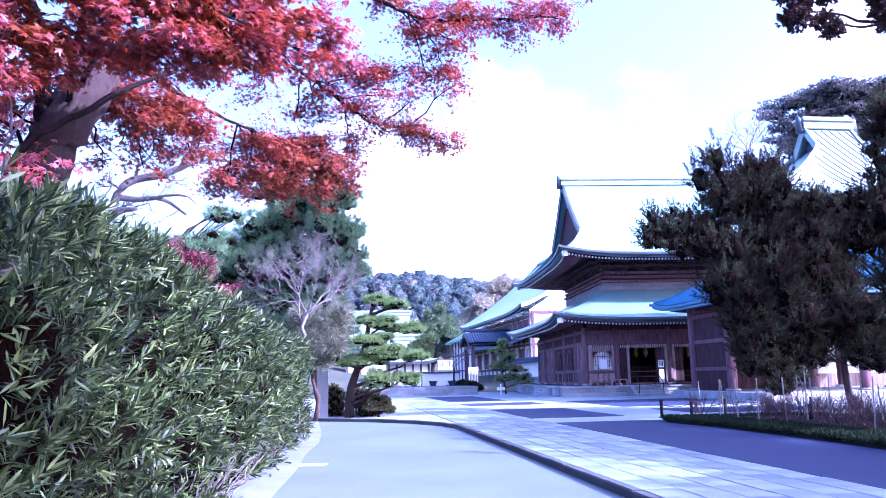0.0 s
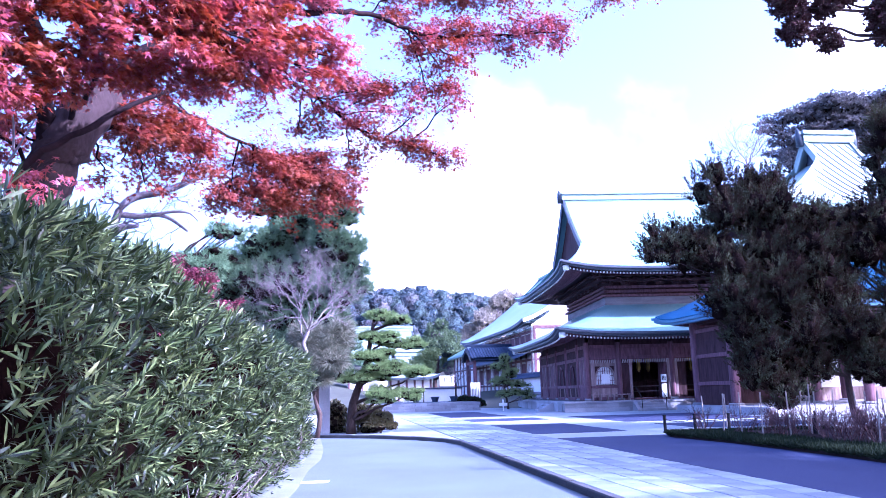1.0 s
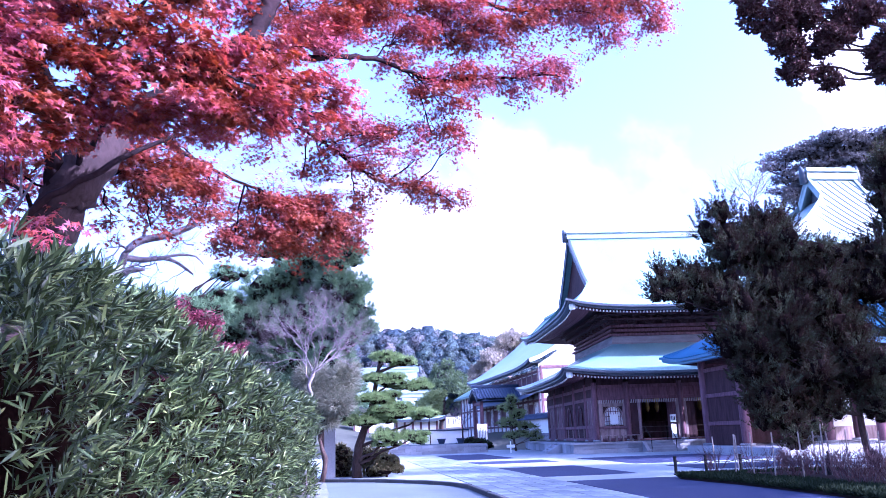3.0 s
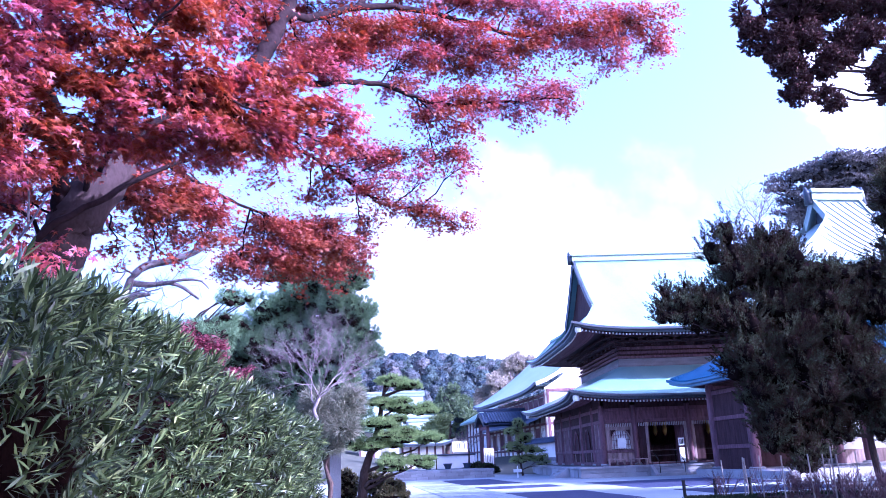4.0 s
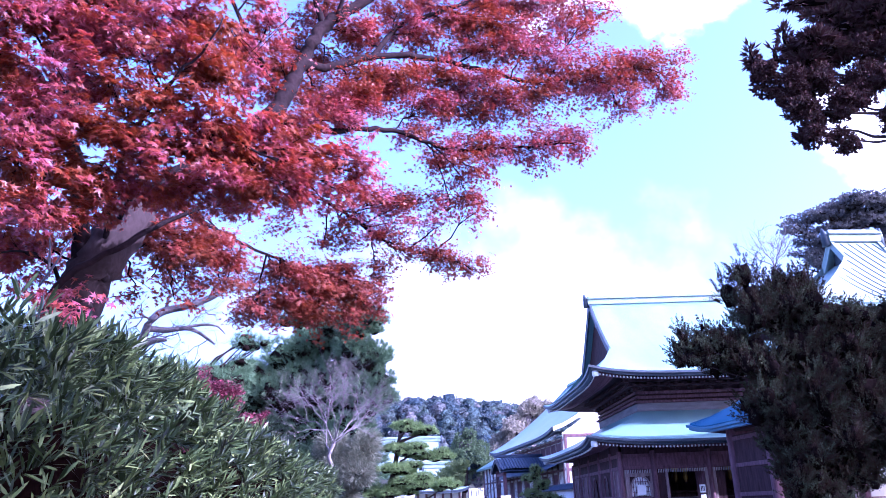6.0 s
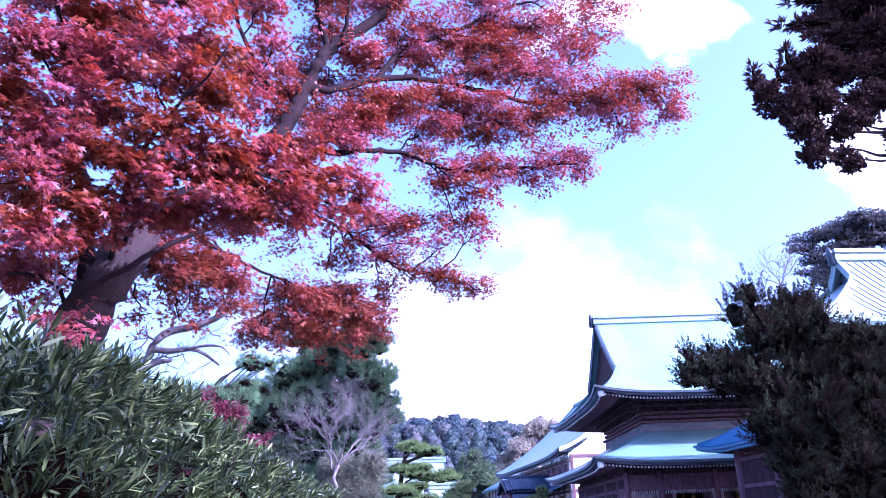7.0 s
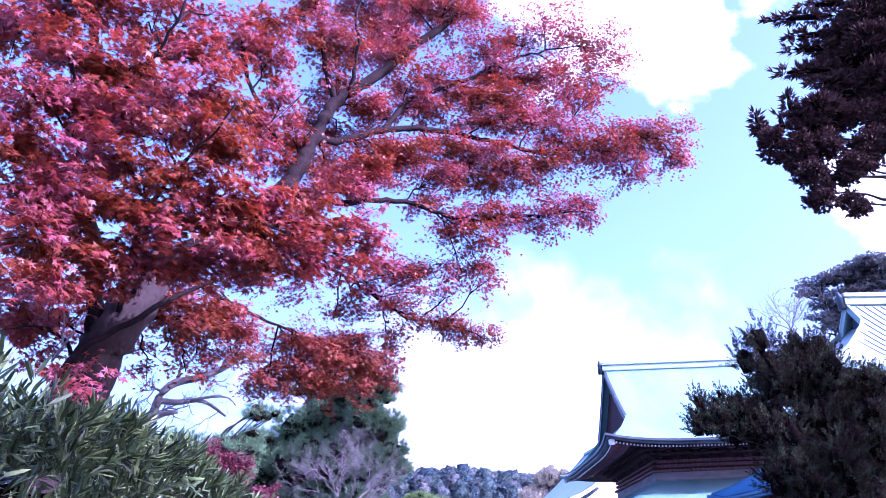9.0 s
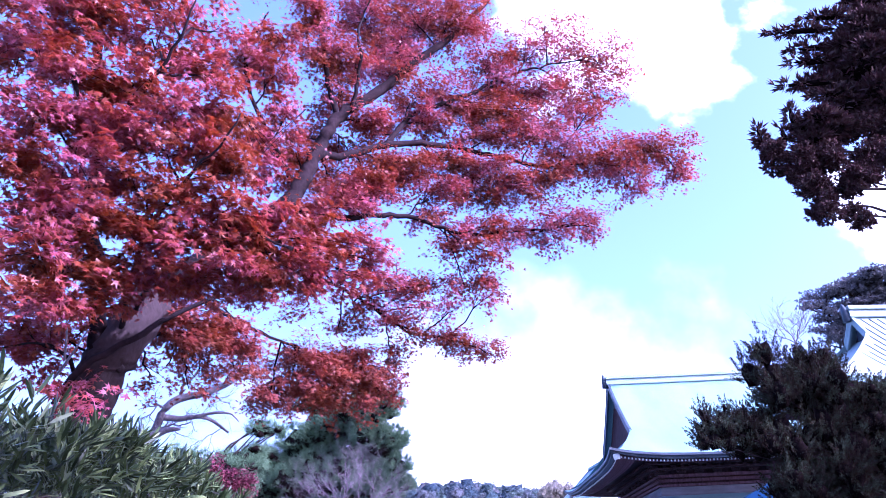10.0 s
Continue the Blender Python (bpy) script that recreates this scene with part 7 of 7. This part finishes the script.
for k, (px, py, h, lab) in enumerate(((7.69, 23.94, 0.88, THIN), (8.26, 22.19, 0.93, THIN), (8.45, 21.56, 0.86, THIN), (8.73, 21.20, 0.85, BROAD), (8.82, 20.65, 0.87, BROAD), (9.71, 21.92, 0.88, THIN), (9.86, 21.31, 0.91, THIN), (9.53, 19.93, 0.83, BROAD), (8.90, 18.03, 0.98, BROAD), (9.27, 18.30, 0.91, BROAD), (9.94, 18.90, 0.95, THIN), (9.63, 17.81, 1.00, BROAD), (9.77, 17.22, 0.98, BROAD), (9.93, 16.67, 0.98, BROAD))):
    shrub(px, py, h, 300 + k, lab, M_SHRUB, 11 if lab == BROAD else 7)

# gate posts at the garden corner
for x, y, h, w, lab in ((-4.85, 31.0, 2.7, 0.21, "tall square weathered stone gate post"), (-3.6, 38.0, 2.6, 0.21, "tall square weathered stone gate post")):
    pt = thing("gate_post", lab, "post", group="stone gate posts", m=pose(x, y, 0, 0, 0, 8))
    g = Geo()
    g.box(-w, -w, -0.1, w, w, h - 0.12, 0.025)
    part("shaft", g, M_GRANITE, pt)
    g = Geo()
    g.add([(-w, -w, h - 0.119), (w, -w, h - 0.119), (w, w, h - 0.119), (-w, w, h - 0.119), (0, 0, h)], [(0, 1, 4), (1, 2, 4), (2, 3, 4), (3, 0, 4)])
    part("cap", g, M_GRANITE, pt)
g = Geo()
g.box(-0.3, -0.2, -0.1, 0.25, 0.2, 0.28, 0.08)
ob = whole("garden_rock", g, M_KERB, "low dark garden rock by the lane", "rock")
ob.matrix_basis = pose(-5.55, 29.8, 0, 0, 0, 20)

# terrace with low stone wall, pots and white wall at the head of the court
terr = thing("terrace_wall", "low terrace wall of coursed grey stone", "wall", m=pose(-5.5, 63.5, 0, 0, 0, 8))
for r in range(3):
    for c in range(9):
        g = Geo()
        a = c * 0.95 - (0.45 if r % 2 else 0)
        g.box(max(0, a) + 0.008, -0.02 * (c % 2), r * 0.24 - 0.02, min(8.2, a + 0.95) - 0.008, 0.3, r * 0.24 + 0.215, 0.015)
        part("stone", g, M_GRANITE, terr)
g = Geo()
g.box(0.0, 0.02, -0.02, 8.2, 12, 0.69)
part("terrace_fill", g, M_CONC, terr)
lw = thing("garden_wall", "long low white plaster garden wall with a dark cap", "wall", m=pose(-4.3, 74.0, 0.6, 0, 0, 8))
g = Geo()
g.box(0, 0, 0.0, 5.6, 0.25, 1.25)
part("plaster", g, M_PLASTER, lw)
g = Geo()
g.box(-0.1, -0.12, 1.251, 5.7, 0.37, 1.40, 0.04)
part("cap", g, M_TILE, lw)
for k in range(3):
    pot = thing("plant_pot", "round dark plant pot on the terrace", "pot", group="plant pots", m=pose(-2.9 + 1.7 * k, 70.2 + 0.24 * k, 0.66))
    g = Geo()
    g.lathe(0, 0, [(0.22, 0.0), (0.36, 0.42), (0.40, 0.44), (0.40, 0.5), (0.34, 0.5), (0.30, 0.42)], 14)
    part("body", g, M_TILE, pot, smooth=False)
    g = Geo()
    g.lathe(0, 0, [(0.33, 0.40), (0.2, 0.46), (0.05, 0.48)], 12)
    part("earth", g, M_SOIL, pot)
# white notice boards, a sign and lanterns
for x, y, w, h, z, lab in ((2.7, 78, 0.95, 1.9, 0.5, "upright white notice board beside the long hall"), (-0.1, 80, 1.5, 1.0, 2.2, "white roofed notice board behind the terrace")):
    nb = thing("notice_board", lab, "notice board", m=pose(x, y, 0, 0, 0, 8))
    g = Geo()
    g.box(-w / 2, -0.04, z, w / 2, 0.04, z + h, 0.01)
    part("panel", g, M_WHITE, nb)
    for q in (-1, 1):
        g = Geo()
        g.box(q * w / 2 - 0.05, 0.045, -0.02, q * w / 2 + 0.05, 0.13, z + h + 0.08)
        part("leg", g, M_WOOD, nb)
    for r in range(5):
        g = Geo()
        g.box(-w * 0.36 + w * 0.16 * r, -0.046, z + h * 0.25, -w * 0.36 + w * 0.16 * r + w * 0.05, -0.042, z + h * 0.85)
        part("writing_bar", g, M_INK, nb)
sg = thing("small_sign", "small white cross-shaped direction sign on a stake", "sign", m=pose(4.2, 60.5, 0, 0, 0, 8))
g = Geo()
g.box(-0.04, -0.03, -0.02, 0.04, 0.03, 0.85)
part("stake", g, M_WHITE, sg)
g = Geo()
g.box(-0.32, -0.05, 0.38, 0.32, -0.031, 0.6, 0.006)
part("board", g, M_WHITE, sg)
# standing notice by the hall door, bench, barrier rails
ns = thing("standing_notice", "tall white notice on a stand at the hall door", "sign", m=HALL @ pose(-3.5, -8.75, 0.68))
g = Geo()
g.box(-0.17, -0.03, 0.1, 0.17, 0.03, 1.02, 0.01)
part("lower_panel", g, M_PAPER, ns)
g = Geo()
g.box(-0.19, -0.03, 1.15, 0.19, 0.03, 1.65, 0.01)
part("upper_panel", g, M_PAPER, ns)
for q in range(3):
    g = Geo()
    g.box(-0.12 + 0.09 * q, -0.036, 1.25, -0.07 + 0.09 * q, -0.032, 1.56)
    part("writing_bar", g, M_INK, ns)
g = Geo()
g.box(-0.05, 0.032, 0.0, 0.05, 0.07, 1.6)
g.box(-0.2, -0.12, 0.0, 0.2, 0.18, 0.05, 0.01)
part("stand", g, M_WOOD, ns)
for x, ln, lab in ((-8.05, 1.2, "low plank bench against the hall front"), (-6.6, 1.25, "low plank bench against the hall front")):
    bn = thing("bench", lab, "bench", group="benches", m=HALL @ pose(x, -9.15, 0.68))
    g = Geo()
    g.box(-ln / 2, -0.18, 0.36, ln / 2, 0.18, 0.42, 0.01)
    part("seat", g, M_PALEWOOD, bn)
    for q in (-1, 0, 1):
        g = Geo()
        g.box(q * ln * 0.42 - 0.04, -0.15, 0.0, q * ln * 0.42 + 0.04, 0.15, 0.358, 0.01)
        part("leg", g, M_PALEWOOD, bn)
for x in (-5.9, -4.3):
    hr = thing("handrail", "thin dark iron handrail beside the stone steps", "handrail", group="handrails", m=HALL @ pose(x, -PY, 0))
    g = Geo()
    g.tube([(0, -1.0, 0.0), (0, -1.0, 0.85), (0, 0.1, 1.5), (0, 0.6, 1.5), (0, 0.6, 0.68)], [0.025] * 5, 7)
    part("rail", g, M_BLACK, hr)

# plaster outer wall far beyond the junipers
ow = thing("court_wall", "long pale plaster wall with dark base beyond the trees", "wall", m=pose(24.0, 50.5, 0, 0, 0, 4))
g = Geo()
g.box(0, 0, 1.2, 40, 0.4, 3.2)
part("plaster", g, M_PLASTER, ow)
g = Geo()
g.box(-0.05, -0.05, -0.05, 40.05, 0.45, 1.199)
part("boarded_base", g, M_PALEWOOD, ow)
g = Geo()
g.add([(-0.4, -0.6, 3.2), (40.4, -0.6, 3.2), (40.4, 1.0, 3.2), (-0.4, 1.0, 3.2), (-0.4, 0.2, 3.8), (40.4, 0.2, 3.8)], [(0, 1, 5, 4), (2, 3, 4, 5), (0, 4, 3), (1, 2, 5), (0, 3, 2, 1)])
part("coping", g, M_TILE, ow)

# far clouds, soft sheets against the sky, glowing in place of sunlight
def cloud_material(seed, w, h, power, low, high, fall, lift):
    m = bpy.data.materials.new("cloud")
    m.use_nodes = True
    n, l = m.node_tree.nodes, m.node_tree.links
    n.remove(n["Principled BSDF"])
    tc = n.new("ShaderNodeTexCoord")
    noi = n.new("ShaderNodeTexNoise")
    noi.noise_dimensions = "4D"
    noi.inputs["W"].default_value, noi.inputs["Scale"].default_value, noi.inputs["Detail"].default_value, noi.inputs["Roughness"].default_value = seed, 0.0030, 6, 0.5
    l.new(tc.outputs["Object"], noi.inputs["Vector"])
    mp, ln = n.new("ShaderNodeMapping"), n.new("ShaderNodeVectorMath")
    mp.inputs["Scale"].default_value = (1 / w, 1, 1 / h)
    ln.operation = "LENGTH"
    l.new(tc.outputs["Object"], mp.inputs["Vector"])
    l.new(mp.outputs[0], ln.inputs[0])
    sub = n.new("ShaderNodeMath")
    sub.operation = "MULTIPLY_ADD"
    sub.inputs[1].default_value, sub.inputs[2].default_value = -fall, lift
    l.new(ln.outputs["Value"], sub.inputs[0])
    add = n.new("ShaderNodeMath")
    l.new(sub.outputs[0], add.inputs[0])
    l.new(noi.outputs["Fac"], add.inputs[1])
    ramp = n.new("ShaderNodeMapRange")
    ramp.interpolation_type = "SMOOTHSTEP"
    ramp.inputs["From Min"].default_value, ramp.inputs["From Max"].default_value = low, high
    l.new(add.outputs[0], ramp.inputs["Value"])
    em, tr, mx = n.new("ShaderNodeEmission"), n.new("ShaderNodeBsdfTransparent"), n.new("ShaderNodeMixShader")
    em.inputs["Color"].default_value, em.inputs["Strength"].default_value = (1.0, 0.93, 0.86, 1), power
    l.new(ramp.outputs["Result"], mx.inputs["Fac"])
    l.new(tr.outputs[0], mx.inputs[1])
    l.new(em.outputs[0], mx.inputs[2])
    l.new(mx.outputs[0], n["Material Output"].inputs["Surface"])
    return m


def cloud(label, c, w, h, seed, low=0.38, high=0.56, fall=0.55, lift=0.36):
    g = Geo()
    g.add([(-w, 0, -h), (w, 0, -h), (w, 0, h), (-w, 0, h)], [(0, 1, 2, 3)])
    ob = whole("backdrop_cloud", g, cloud_material(seed, w, h, 0.9, low, high, fall, lift), label, "cloud", kind="structure")
    ob.matrix_basis = Matrix.Translation(c)
    ob.visible_shadow = False


cloud("bright white ragged cloud high over the valley", (830, 3000, 2660), 800, 840, 3.1)
# no cloud of its own: a glowing sheet added to whiten the low sky
cloud("broad glowing sheet added for the white haze low over the valley", (150, 3000, 420), 1700, 1000, 5.3, 0.40, 1.20, 0.95, 0.72)
cloud("small bright cloud low over the slope", (1620, 3000, 1430), 230, 330, 7.7)
# two unseen junipers added right of the view, whose shade lies over the court
crown_tree("juniper_tree", "unseen juniper added to the row to shade the court", (17.0, 18.5, 0), (0.2, 0, 1), 7.4, 0.3, many_lobes([((16.6, 18.5, 7.6), (2.2, 3.6, 2.2)), ((16.8, 18.5, 5.0), (2.4, 3.6, 2.0)), ((17.2, 18.0, 3.6), (2.4, 3.6, 1.8)), ((16.6, 14.0, 7.0), (2.2, 2.6, 2.2)), ((16.8, 22.2, 7.4), (2.0, 2.4, 2.2))], 6, 19, 0.5), 1600, 8, 0.62, 0.5, L_JUNI, M_BARKD, 54, WIDE, up=0.5)
crown_tree("juniper_tree", "unseen juniper added to the row to shade the court's near side", (16.8, 9.5, 0), (0.2, 0, 1), 6.6, 0.3, many_lobes([((16.4, 9.5, 6.6), (2.2, 3.4, 2.2)), ((17.0, 9.0, 3.0), (2.4, 3.2, 1.6)), ((16.6, 5.2, 6.0), (2.2, 2.8, 2.2))], 6, 20, 0.5), 1200, 8, 0.62, 0.5, L_JUNI, M_BARKD, 55, WIDE, up=0.5)

# unseen tree added beside the viewpoint to shade the near hedge
crown_tree("evergreen_tree", "unseen evergreen added to shade the near hedge", (10.2, -1.2, 0), (0, 0, 1), 8.6, 0.3, many_lobes([((10.0, -1.2, 8.6), (2.0, 1.6, 1.6))], 5, 26, 0.5), 1200, 8, 0.62, 0.5, L_JUNI, M_BARKD, 56, WIDE, up=0.5)

# ---------------------------------------------------------------- paving of the way
pave = thing("pavement", "long way of worn grey stone slabs across the court", "pavement", kind="structure")
slab_meshes = []
for k in range(6):
    g = Geo()
    g.box(-0.223, -0.443, -0.06, 0.223, 0.443, 0.0, 0.008)
    slab_meshes.append(g.mesh("slab", M_SLAB))
rng = np.random.default_rng(5)
cols = 6
for c in range(cols):
    for r in range(48):
        s = -7.0 + r * 0.90 + (0.45 if c % 2 else 0)
        p = axis_point(s, 0.14 + 0.235 + c * 0.46)
        ob = new("slab", slab_meshes[(r + c) % 6])
        ob.matrix_basis = pose(p.x, p.y, 0.014 + 0.004 * rng.random(), 0.3 * rng.normal(), 0.3 * rng.normal(), 8)
        ob.parent = pave
